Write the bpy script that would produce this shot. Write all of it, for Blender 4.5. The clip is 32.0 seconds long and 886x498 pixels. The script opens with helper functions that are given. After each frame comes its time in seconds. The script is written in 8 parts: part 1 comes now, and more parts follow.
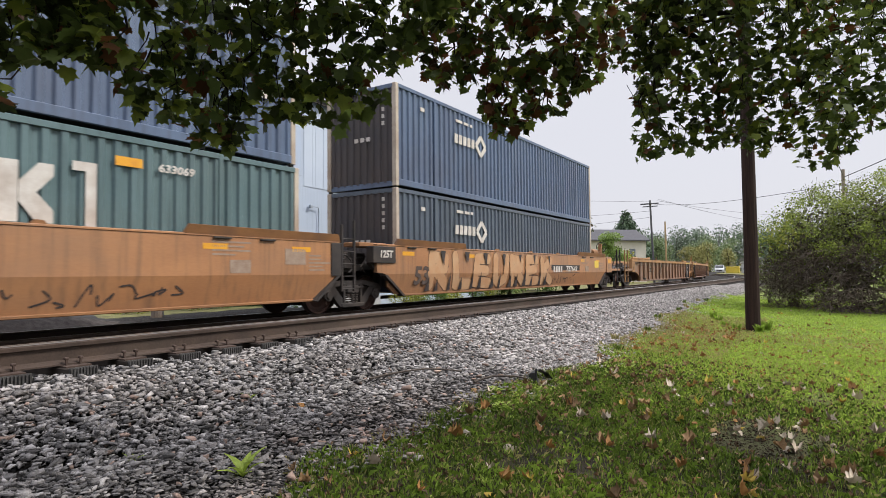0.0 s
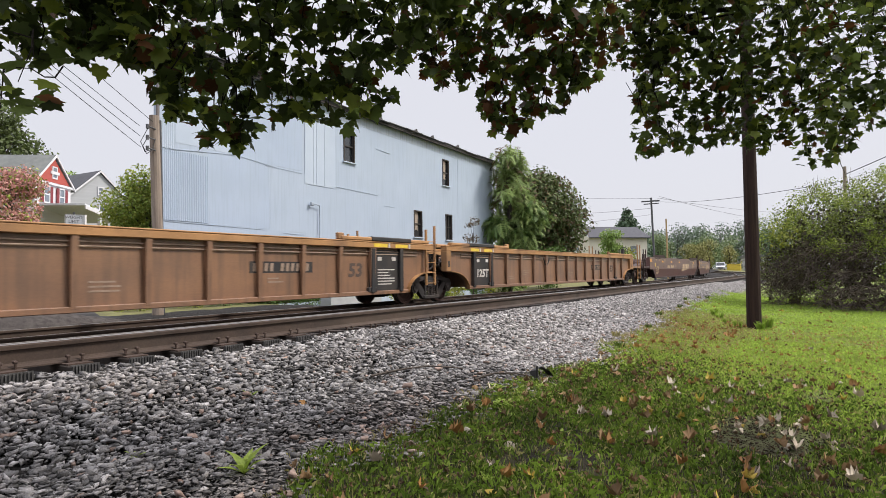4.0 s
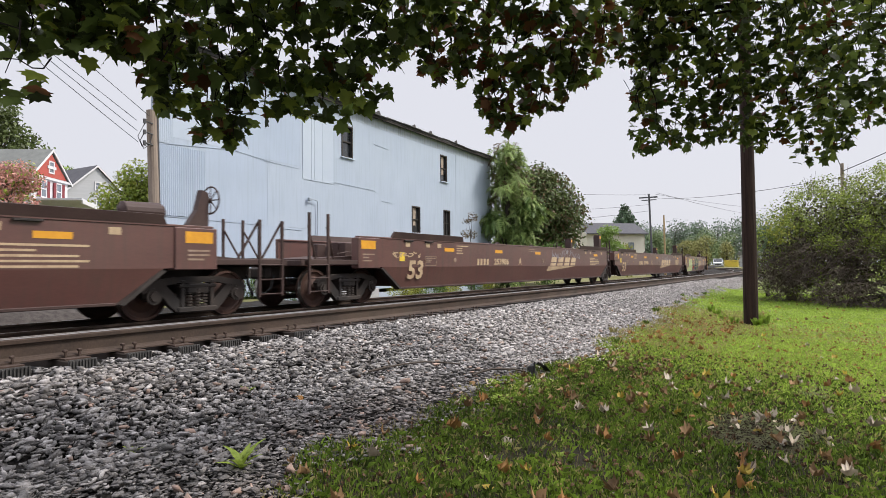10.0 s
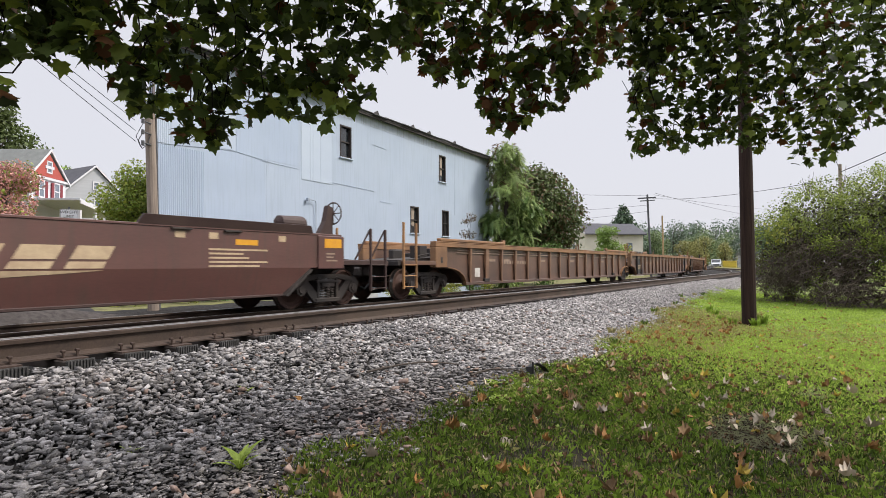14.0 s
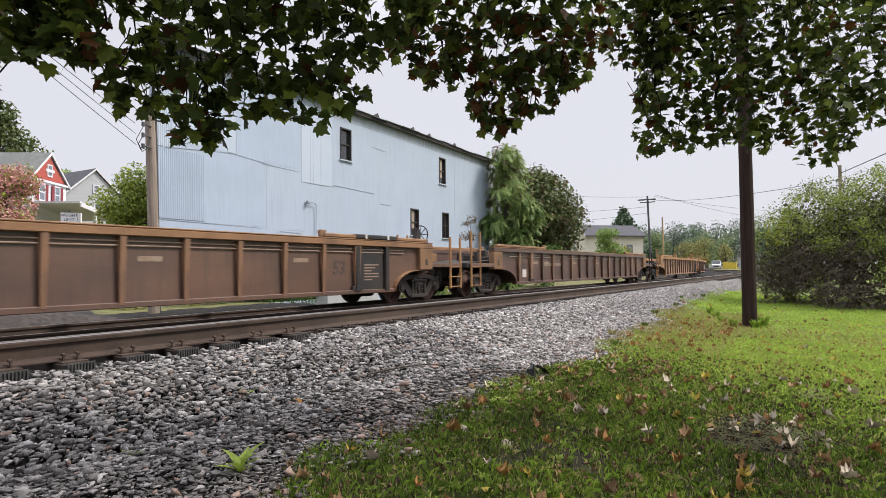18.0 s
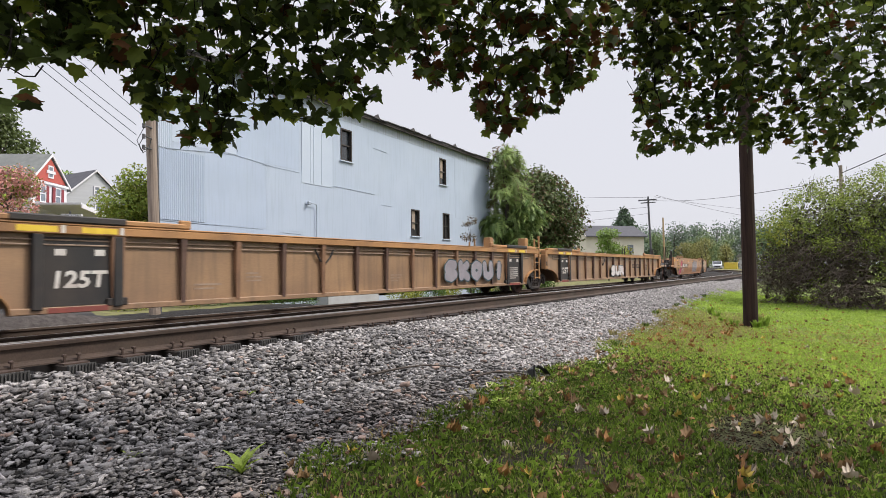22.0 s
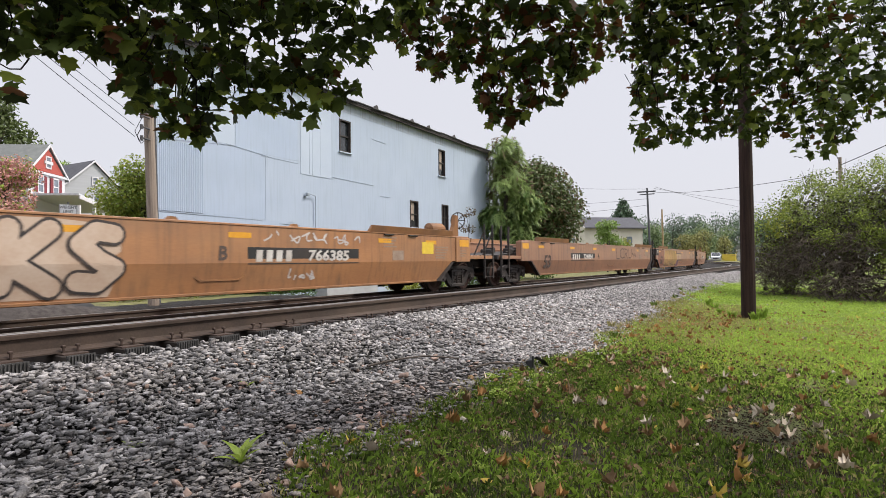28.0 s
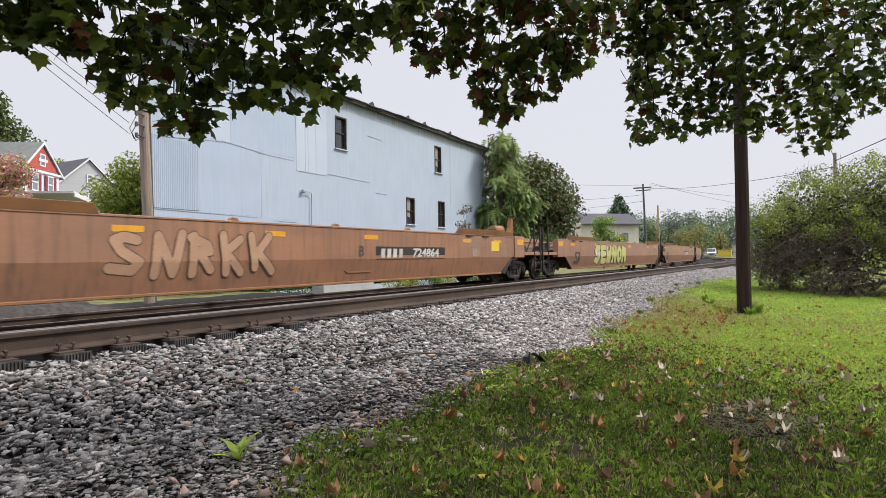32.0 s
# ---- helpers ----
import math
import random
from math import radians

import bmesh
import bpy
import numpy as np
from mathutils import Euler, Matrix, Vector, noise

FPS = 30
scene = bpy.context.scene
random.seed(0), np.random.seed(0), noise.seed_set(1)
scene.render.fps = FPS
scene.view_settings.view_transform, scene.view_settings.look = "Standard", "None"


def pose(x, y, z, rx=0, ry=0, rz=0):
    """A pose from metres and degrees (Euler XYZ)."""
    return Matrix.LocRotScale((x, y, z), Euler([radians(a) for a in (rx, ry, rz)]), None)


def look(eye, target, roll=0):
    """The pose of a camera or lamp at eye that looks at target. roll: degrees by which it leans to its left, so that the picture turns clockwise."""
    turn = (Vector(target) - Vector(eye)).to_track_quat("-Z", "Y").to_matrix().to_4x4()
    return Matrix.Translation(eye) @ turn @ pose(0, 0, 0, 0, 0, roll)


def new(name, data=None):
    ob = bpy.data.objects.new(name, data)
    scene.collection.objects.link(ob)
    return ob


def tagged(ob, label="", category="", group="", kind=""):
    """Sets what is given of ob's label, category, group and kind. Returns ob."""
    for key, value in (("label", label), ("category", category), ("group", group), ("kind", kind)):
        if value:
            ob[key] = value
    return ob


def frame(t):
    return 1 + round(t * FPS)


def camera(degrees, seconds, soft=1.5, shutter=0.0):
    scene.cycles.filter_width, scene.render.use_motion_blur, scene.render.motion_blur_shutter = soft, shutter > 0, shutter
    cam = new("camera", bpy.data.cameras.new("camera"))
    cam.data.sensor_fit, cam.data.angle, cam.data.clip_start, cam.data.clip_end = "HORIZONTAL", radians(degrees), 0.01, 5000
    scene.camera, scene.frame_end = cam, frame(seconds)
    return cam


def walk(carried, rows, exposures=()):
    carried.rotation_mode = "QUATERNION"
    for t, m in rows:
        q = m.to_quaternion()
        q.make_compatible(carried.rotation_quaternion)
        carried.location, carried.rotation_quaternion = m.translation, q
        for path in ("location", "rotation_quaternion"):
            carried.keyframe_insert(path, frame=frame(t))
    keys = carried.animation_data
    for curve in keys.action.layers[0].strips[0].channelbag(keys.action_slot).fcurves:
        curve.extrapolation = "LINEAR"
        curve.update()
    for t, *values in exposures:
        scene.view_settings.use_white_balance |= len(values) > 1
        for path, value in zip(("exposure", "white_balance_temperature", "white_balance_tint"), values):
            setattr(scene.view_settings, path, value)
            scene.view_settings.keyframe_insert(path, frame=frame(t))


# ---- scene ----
# yaw from the track's line, pitch and lean of the hand-held camera, in degrees
EYE = (0.0, -11.23, 0.957)


def aim(yaw, pitch, lean):
    y, p = radians(yaw), radians(pitch)
    way = Vector((math.cos(y) * math.cos(p), math.sin(y) * math.cos(p), math.sin(p)))
    return look(EYE, Vector(EYE) + way, lean)


cam = camera(73.16, 32.0, soft=0.6, shutter=0.1)
walk(cam, [
    (0, aim(32.72, 2.35, -0.52)), (0.5, aim(32.72, 2.32, -0.64)), (1, aim(32.66, 2.32, -0.98)),
    (1.5, aim(32.72, 2.31, -0.96)), (2, aim(32.78, 2.26, -0.60)), (2.5, aim(32.74, 2.22, -0.70)),
    (3, aim(32.74, 2.20, -0.83)), (3.5, aim(32.80, 2.16, -0.64)), (5.5, aim(32.82, 2.07, -0.48)),
    (6, aim(32.74, 2.06, -0.81)), (6.5, aim(32.74, 2.03, -0.81)), (7, aim(32.75, 1.96, -0.47)),
    (7.5, aim(32.70, 1.92, -0.67)), (8, aim(32.69, 1.87, -0.59)), (8.5, aim(32.69, 1.84, -0.50)),
    (9, aim(32.64, 1.79, -0.60)), (9.5, aim(32.60, 1.76, -0.64)), (10, aim(32.61, 1.70, -0.42)),
    (10.5, aim(32.57, 1.68, -0.49)), (11, aim(32.51, 1.69, -0.66)), (11.5, aim(32.52, 1.69, -0.53)),
    (12, aim(32.53, 1.66, -0.36)), (12.5, aim(32.47, 1.69, -0.50)), (13, aim(32.48, 1.68, -0.41)),
    (13.5, aim(32.50, 1.70, -0.35)), (14, aim(32.47, 1.73, -0.38)), (14.5, aim(32.46, 1.75, -0.40)),
    (16.5, aim(32.47, 1.86, -0.36)), (17, aim(32.53, 1.90, -0.38)), (17.5, aim(32.52, 1.91, -0.41)),
    (18, aim(32.49, 1.94, -0.53)), (18.5, aim(32.53, 1.96, -0.48)), (19, aim(32.54, 1.98, -0.38)),
    (19.5, aim(32.53, 2.01, -0.51)), (20, aim(32.52, 2.03, -0.58)), (20.5, aim(32.55, 2.02, -0.46)),
    (21, aim(32.59, 2.00, -0.41)), (21.5, aim(32.52, 2.03, -0.64)), (22, aim(32.55, 2.01, -0.62)),
    (22.5, aim(32.57, 1.95, -0.46)), (23, aim(32.55, 1.88, -0.44)), (23.5, aim(32.52, 1.79, -0.54)),
    (24, aim(32.50, 1.72, -0.60)), (24.5, aim(32.52, 1.64, -0.45)), (25, aim(32.49, 1.57, -0.46)),
    (25.5, aim(32.46, 1.47, -0.51)), (27.5, aim(32.45, 1.20, -0.43)), (28, aim(32.45, 1.18, -0.54)),
    (28.5, aim(32.39, 1.16, -0.75)), (29, aim(32.38, 1.12, -0.61)), (29.5, aim(32.36, 1.08, -0.57)),
    (30, aim(32.26, 1.07, -0.79)), (30.5, aim(32.26, 1.02, -0.60)), (31, aim(32.24, 0.97, -0.39)),
    (31.5, aim(32.22, 0.92, -0.59)), (32, aim(32.11, 0.86, -0.74)),
])

# ---- light: overcast sky with a wide weak sun ----
world = bpy.data.worlds.new("sky")
scene.world = world
world.use_nodes = True
wn, wl = world.node_tree.nodes, world.node_tree.links
wn.clear()
sky = wn.new("ShaderNodeTexSky")
sky.sky_type, sky.sun_disc = "NISHITA", False
sky.sun_elevation, sky.sun_rotation = radians(48), radians(143)
sky.dust_density, sky.air_density = 4.0, 1.0
cloud = wn.new("ShaderNodeMixRGB")
cloud.inputs[0].default_value = 0.9
cloud.inputs[2].default_value = (7.3, 7.32, 7.95, 1)
bg = wn.new("ShaderNodeBackground")
bg.inputs[1].default_value = 0.069
wout = wn.new("ShaderNodeOutputWorld")
# an overcast sky is brightest overhead
wtc = wn.new("ShaderNodeTexCoord")
wsep = wn.new("ShaderNodeSeparateXYZ")
wmap = wn.new("ShaderNodeMapRange")
wmap.inputs["From Min"].default_value, wmap.inputs["From Max"].default_value = 0.36, 1.0
wmap.inputs["To Min"].default_value, wmap.inputs["To Max"].default_value = 0.89, 2.7
wmul = wn.new("ShaderNodeVectorMath")
wmul.operation = "SCALE"
wl.new(wtc.outputs["Generated"], wsep.inputs[0])
wl.new(wsep.outputs[2], wmap.inputs["Value"])
wl.new(sky.outputs[0], cloud.inputs[1])
wl.new(cloud.outputs[0], wmul.inputs[0])
wl.new(wmap.outputs[0], wmul.inputs["Scale"])
wl.new(wmul.outputs[0], bg.inputs[0])
wl.new(bg.outputs[0], wout.inputs[0])
sun = new("sun", bpy.data.lights.new("sun", "SUN"))
sun.data.energy, sun.data.angle, sun.data.color = 1.9, radians(14), (1.0, 0.94, 0.86)
sun.matrix_world = look((0, 0, 50), (-30, 40, -5))
scene.view_settings.exposure = 0.86

# ---- materials ----
MATS = {}


def mat(name, color, color2=None, rough=0.7, metal=0.0, scale=6.0, fine=60.0, bump=0.2, stretch=(1, 1, 1), var=0.0, isl=0.0, spec=0.4,
        dirt=None, dirt_amount=0.0, dirt_scale=1.2, trans=0.0, streak=0.0, streak_color=(0.06, 0.045, 0.035)):
    """Two scales of noise between two colours, a dirt layer, fine bump, and a random shift for each object or island."""
    if name in MATS:
        return MATS[name]
    m = bpy.data.materials.new(name)
    m.use_nodes = True
    n, l = m.node_tree.nodes, m.node_tree.links
    n.clear()
    out = n.new("ShaderNodeOutputMaterial")
    b = n.new("ShaderNodeBsdfPrincipled")
    b.inputs["Roughness"].default_value, b.inputs["Metallic"].default_value = rough, metal
    b.inputs["Specular IOR Level"].default_value = spec
    tc = n.new("ShaderNodeTexCoord")
    mp = n.new("ShaderNodeMapping")
    mp.inputs["Scale"].default_value = stretch
    l.new(tc.outputs["Object"], mp.inputs["Vector"])
    big = n.new("ShaderNodeTexNoise")
    big.inputs["Scale"].default_value, big.inputs["Detail"].default_value = scale, 5.0
    small = n.new("ShaderNodeTexNoise")
    small.inputs["Scale"].default_value, small.inputs["Detail"].default_value = fine, 3.0
    for t in (big, small):
        l.new(mp.outputs[0], t.inputs["Vector"])
    mix = n.new("ShaderNodeMixRGB")
    mix.inputs[1].default_value = (*color, 1)
    mix.inputs[2].default_value = (*(color2 or [c * 0.72 for c in color]), 1)
    add = n.new("ShaderNodeMath")
    add.operation = "ADD"
    half = n.new("ShaderNodeMath")
    half.operation = "MULTIPLY"
    half.inputs[1].default_value = 0.45
    l.new(small.outputs[0], half.inputs[0])
    l.new(big.outputs[0], add.inputs[0])
    l.new(half.outputs[0], add.inputs[1])
    ramp = n.new("ShaderNodeMapRange")
    ramp.inputs["From Min"].default_value, ramp.inputs["From Max"].default_value = 0.5, 0.95
    l.new(add.outputs[0], ramp.inputs["Value"])
    l.new(ramp.outputs[0], mix.inputs[0])
    col = mix.outputs[0]
    if dirt:
        d = n.new("ShaderNodeTexNoise")
        d.inputs["Scale"].default_value, d.inputs["Detail"].default_value = dirt_scale, 6.0
        l.new(mp.outputs[0], d.inputs["Vector"])
        dr = n.new("ShaderNodeMapRange")
        dr.inputs["From Min"].default_value, dr.inputs["From Max"].default_value = 0.45, 0.75
        dr.inputs["To Max"].default_value = dirt_amount
        l.new(d.outputs[0], dr.inputs["Value"])
        dm = n.new("ShaderNodeMixRGB")
        dm.inputs[2].default_value = (*dirt, 1)
        l.new(dr.outputs[0], dm.inputs[0])
        l.new(col, dm.inputs[1])
        col = dm.outputs[0]
    if streak:
        smp = n.new("ShaderNodeMapping")
        smp.inputs["Scale"].default_value = (9, 9, 0.55)
        l.new(tc.outputs["Object"], smp.inputs["Vector"])
        sn = n.new("ShaderNodeTexNoise")
        sn.inputs["Scale"].default_value, sn.inputs["Detail"].default_value = 1.0, 7.0
        l.new(smp.outputs[0], sn.inputs["Vector"])
        sr = n.new("ShaderNodeMapRange")
        sr.inputs["From Min"].default_value, sr.inputs["From Max"].default_value = 0.48, 0.78
        sr.inputs["To Max"].default_value = streak
        l.new(sn.outputs[0], sr.inputs["Value"])
        sm = n.new("ShaderNodeMixRGB")
        sm.inputs[2].default_value = (*streak_color, 1)
        l.new(sr.outputs[0], sm.inputs[0])
        l.new(col, sm.inputs[1])
        col = sm.outputs[0]
    if var or isl:
        hs = n.new("ShaderNodeHueSaturation")
        vr = n.new("ShaderNodeMapRange")
        k = var or isl
        vr.inputs["To Min"].default_value, vr.inputs["To Max"].default_value = 1 - k, 1 + k
        if isl:
            src = n.new("ShaderNodeNewGeometry").outputs["Random Per Island"]
        else:
            src = n.new("ShaderNodeObjectInfo").outputs["Random"]
        l.new(src, vr.inputs["Value"])
        l.new(vr.outputs[0], hs.inputs["Value"])
        l.new(col, hs.inputs["Color"])
        col = hs.outputs[0]
    l.new(col, b.inputs["Base Color"])
    rr = n.new("ShaderNodeMapRange")
    rr.inputs["To Min"].default_value, rr.inputs["To Max"].default_value = max(rough - 0.12, 0.05), min(rough + 0.12, 1)
    l.new(small.outputs[0], rr.inputs["Value"])
    l.new(rr.outputs[0], b.inputs["Roughness"])
    if bump:
        bp = n.new("ShaderNodeBump")
        bp.inputs["Strength"].default_value, bp.inputs["Distance"].default_value = bump, 0.01
        l.new(add.outputs[0], bp.inputs["Height"])
        l.new(bp.outputs[0], b.inputs["Normal"])
    shader = b.outputs[0]
    if trans:
        tr = n.new("ShaderNodeBsdfTranslucent")
        ms = n.new("ShaderNodeMixShader")
        ms.inputs[0].default_value = trans
        l.new(col, tr.inputs[0])
        l.new(shader, ms.inputs[1])
        l.new(tr.outputs[0], ms.inputs[2])
        shader = ms.outputs[0]
    l.new(shader, out.inputs[0])
    MATS[name] = m
    return m


# ---- mesh building ----
class MB:
    """Collects vertices and faces for one mesh."""

    def __init__(self):
        self.v, self.f = [], []

    def add(self, vs, fs):
        o = len(self.v)
        self.v.extend(vs)
        self.f.extend([tuple(i + o for i in q) for q in fs])
        return self

    def box(self, x0, x1, y0, y1, z0, z1, c=0.0):
        """A box, its edges cut by c."""
        if c <= 0:
            vs = [(x, y, z) for x in (x0, x1) for y in (y0, y1) for z in (z0, z1)]
            return self.add(vs, [(0, 1, 3, 2), (4, 6, 7, 5), (0, 4, 5, 1), (2, 3, 7, 6), (0, 2, 6, 4), (1, 5, 7, 3)])
        c = min(c, abs(x1 - x0) / 3, abs(y1 - y0) / 3, abs(z1 - z0) / 3)
        rings = []
        for z, k in ((z0, c), (z0 + c, 0), (z1 - c, 0), (z1, c)):
            rings.append([(x0 + k + (c if k == 0 else 0), y0 + k, z), (x1 - k - (c if k == 0 else 0), y0 + k, z), (x1 - k, y0 + k + (c if k == 0 else 0), z), (x1 - k, y1 - k - (c if k == 0 else 0), z),
                          (x1 - k - (c if k == 0 else 0), y1 - k, z), (x0 + k + (c if k == 0 else 0), y1 - k, z), (x0 + k, y1 - k - (c if k == 0 else 0), z), (x0 + k, y0 + k + (c if k == 0 else 0), z)])
        vs = [p for r in rings for p in r]
        fs = [(a * 8 + i, a * 8 + (i + 1) % 8, a * 8 + 8 + (i + 1) % 8, a * 8 + 8 + i) for a in range(3) for i in range(8)]
        fs += [tuple(range(7, -1, -1)), tuple(range(24, 32))]
        return self.add(vs, fs)

    def prism(self, poly, y0, y1):
        """A polygon of (x, z), pushed from y0 to y1."""
        k = len(poly)
        vs = [(x, y0, z) for x, z in poly] + [(x, y1, z) for x, z in poly]
        fs = [tuple(range(k)), tuple(range(2 * k - 1, k - 1, -1))] + [(i, i + k, (i + 1) % k + k, (i + 1) % k) for i in range(k)]
        return self.add(vs, fs)

    def prism_x(self, poly, x0, x1):
        """A polygon of (y, z), pushed from x0 to x1."""
        k = len(poly)
        vs = [(x0, y, z) for y, z in poly] + [(x1, y, z) for y, z in poly]
        fs = [tuple(range(k)), tuple(range(2 * k - 1, k - 1, -1))] + [(i, i + k, (i + 1) % k + k, (i + 1) % k) for i in range(k)]
        return self.add(vs, fs)

    def tube(self, p, q, r, n=8, r2=None, caps=True):
        p, q = Vector(p), Vector(q)
        d = (q - p).normalized()
        a = d.orthogonal().normalized()
        b = d.cross(a)
        r2 = r if r2 is None else r2
        vs = []
        for o, rad in ((p, r), (q, r2)):
            vs += [tuple(o + a * (rad * math.cos(2 * math.pi * i / n)) + b * (rad * math.sin(2 * math.pi * i / n))) for i in range(n)]
        fs = [(i, (i + 1) % n, n + (i + 1) % n, n + i) for i in range(n)]
        if caps:
            fs += [tuple(range(n - 1, -1, -1)), tuple(range(n, 2 * n))]
        return self.add(vs, fs)

    def path(self, pts, r, n=6, r2=None):
        """A bent tube through points, tapering from r to r2."""
        r2 = r if r2 is None else r2
        pts = [Vector(p) for p in pts]
        k = len(pts)
        ref = (pts[1] - pts[0]).orthogonal().normalized()
        vs = []
        for i, p in enumerate(pts):
            d = (pts[min(i + 1, k - 1)] - pts[max(i - 1, 0)]).normalized()
            a = (ref - d * ref.dot(d)).normalized()
            ref = a
            b = d.cross(a)
            rad = r + (r2 - r) * i / (k - 1)
            vs += [tuple(p + a * (rad * math.cos(2 * math.pi * j / n)) + b * (rad * math.sin(2 * math.pi * j / n))) for j in range(n)]
        fs = [(i * n + j, i * n + (j + 1) % n, i * n + n + (j + 1) % n, i * n + n + j) for i in range(k - 1) for j in range(n)]
        fs += [tuple(range(n - 1, -1, -1)), tuple(range((k - 1) * n, k * n))]
        return self.add(vs, fs)

    def lathe(self, prof, y_axis=True, n=24, at=(0, 0, 0)):
        """Turns (radius, along) round the y axis through at."""
        vs = []
        for r, h in prof:
            for i in range(n):
                a = 2 * math.pi * i / n
                vs.append((at[0] + r * math.cos(a), at[1] + h, at[2] + r * math.sin(a)))
        k = len(prof)
        fs = [(j * n + i, j * n + (i + 1) % n, j * n + n + (i + 1) % n, j * n + n + i) for j in range(k - 1) for i in range(n)]
        fs += [tuple(range(n - 1, -1, -1)), tuple(range((k - 1) * n, k * n))]
        return self.add(vs, fs)

    def sheet(self, rows):
        """A strip of quads through rows of points of equal length."""
        k = len(rows[0])
        return self.add([p for r in rows for p in r], [(j * k + i, j * k + i + 1, j * k + k + i + 1, j * k + k + i) for j in range(len(rows) - 1) for i in range(k - 1)])

    def mesh(self, name, material, smooth=False):
        me = bpy.data.meshes.new(name)
        me.from_pydata(self.v, [], self.f)
        if material:
            for m in (material if isinstance(material, (list, tuple)) else [material]):
                me.materials.append(m)
        if smooth:
            me.polygons.foreach_set("use_smooth", [True] * len(me.polygons))
        me.update()
        return me


def part(name, mb, material, parent, label="", m=None, smooth=False):
    """Links a mesh as one part under a thing or a part."""
    me = mb if isinstance(mb, bpy.types.Mesh) else mb.mesh(name, material, smooth)
    ob = new(name, me)
    ob.parent = parent
    if m is not None:
        ob.matrix_basis = m
    if label:
        ob["label"] = label
    return ob


def thing(name, label, category, m=None, group="", kind="", mb=None, material=None, smooth=False):
    ob = new(name, mb.mesh(name, material, smooth) if mb else None)
    if m is not None:
        ob.matrix_basis = m
    return tagged(ob, label, category, group, kind)


def words(text, size, material, name="lettering", depth=0.002, weight=0.0, slant=0.0):
    """A mesh of letters in the built-in font, centred, in the x-z plane, facing -y."""
    cu = bpy.data.curves.new(name, "FONT")
    cu.body, cu.size, cu.align_x, cu.align_y, cu.extrude = text, size, "CENTER", "CENTER", depth
    cu.resolution_u, cu.offset, cu.shear = 2, size * weight, slant
    tmp = bpy.data.objects.new(name, cu)
    me = bpy.data.meshes.new_from_object(tmp)
    bpy.data.objects.remove(tmp)
    me.transform(pose(0, 0, 0, 90))
    me.materials.clear()
    me.materials.append(material)
    return me


def smooth01(a, b, x):
    k = min(max((x - a) / (b - a), 0.0), 1.0)
    return k * k * (3 - 2 * k)


# ---- the line of the track: straight, then a left-hand curve, then straight ----
BEND, RADIUS, ARC = 42.0, 280.0, 140.0


def along(s, q=0.0):
    """Place and heading at the distance s along the train's track, q metres to its left."""
    if s <= BEND:
        return s, q, 0.0
    a = min(s - BEND, ARC) / RADIUS
    x, y = BEND + RADIUS * math.sin(a), RADIUS * (1 - math.cos(a))
    rest = max(s - BEND - ARC, 0.0)
    x, y = x + rest * math.cos(a), y + rest * math.sin(a)
    return x - q * math.sin(a), y + q * math.cos(a), a


def beside(x, y):
    """The distance along the track and to its left of a place."""
    if x <= BEND:
        return x, y
    a = math.atan2(x - BEND, RADIUS - y)
    if a <= ARC / RADIUS:
        return BEND + a * RADIUS, RADIUS - math.hypot(x - BEND, RADIUS - y)
    a = ARC / RADIUS
    ex, ey = BEND + RADIUS * math.sin(a), RADIUS * (1 - math.cos(a))
    return BEND + ARC + (x - ex) * math.cos(a) + (y - ey) * math.sin(a), -(x - ex) * math.sin(a) + (y - ey) * math.cos(a)


PROFILE = [(-3000, -1.5), (-60, -0.6), (-14, -0.40), (-9.2, -0.34), (-8.4, -0.30), (-7.5, -0.17), (-6.75, 0.065), (-6.46, 0.12), (-6.3, 0.15), (-6.2, 0.155), (-6.1, 0.165), (-3.9, 0.06), (-3.1, -0.12), (-2.0, -0.24), (-1.4, -0.2),
           (1.4, -0.2), (2.0, -0.28), (3.2, -0.62), (5, -0.72), (12, -0.7), (3000, -1.2)]


def lift(x, y):
    """Height of the ground: ballast shoulders by the track, a rise towards the houses."""
    s, q = beside(x, y)
    for (a, za), (b, zb) in zip(PROFILE, PROFILE[1:]):
        if q <= b:
            k = max((q - a) / (b - a), 0)
            z = za + (zb - za) * k
            break
    else:
        z = -1.2
    if -3 < x < 60 and -14 < y < -6.6:
        z += 0.035 * noise.noise((x * 1.1, y * 1.1, 0)) * smooth01(-14, -13, y) * (1 - smooth01(-7.2, -6.6, y))
    z += 0.5 * smooth01(2.8, 4.6, y) * (1 - smooth01(15, 19, x)) * smooth01(-30, -10, x)
    z += 3.4 * smooth01(12, 38, y) * (1 - smooth01(32, 60, x)) + 0.9 * smooth01(105, 150, x)
    return z

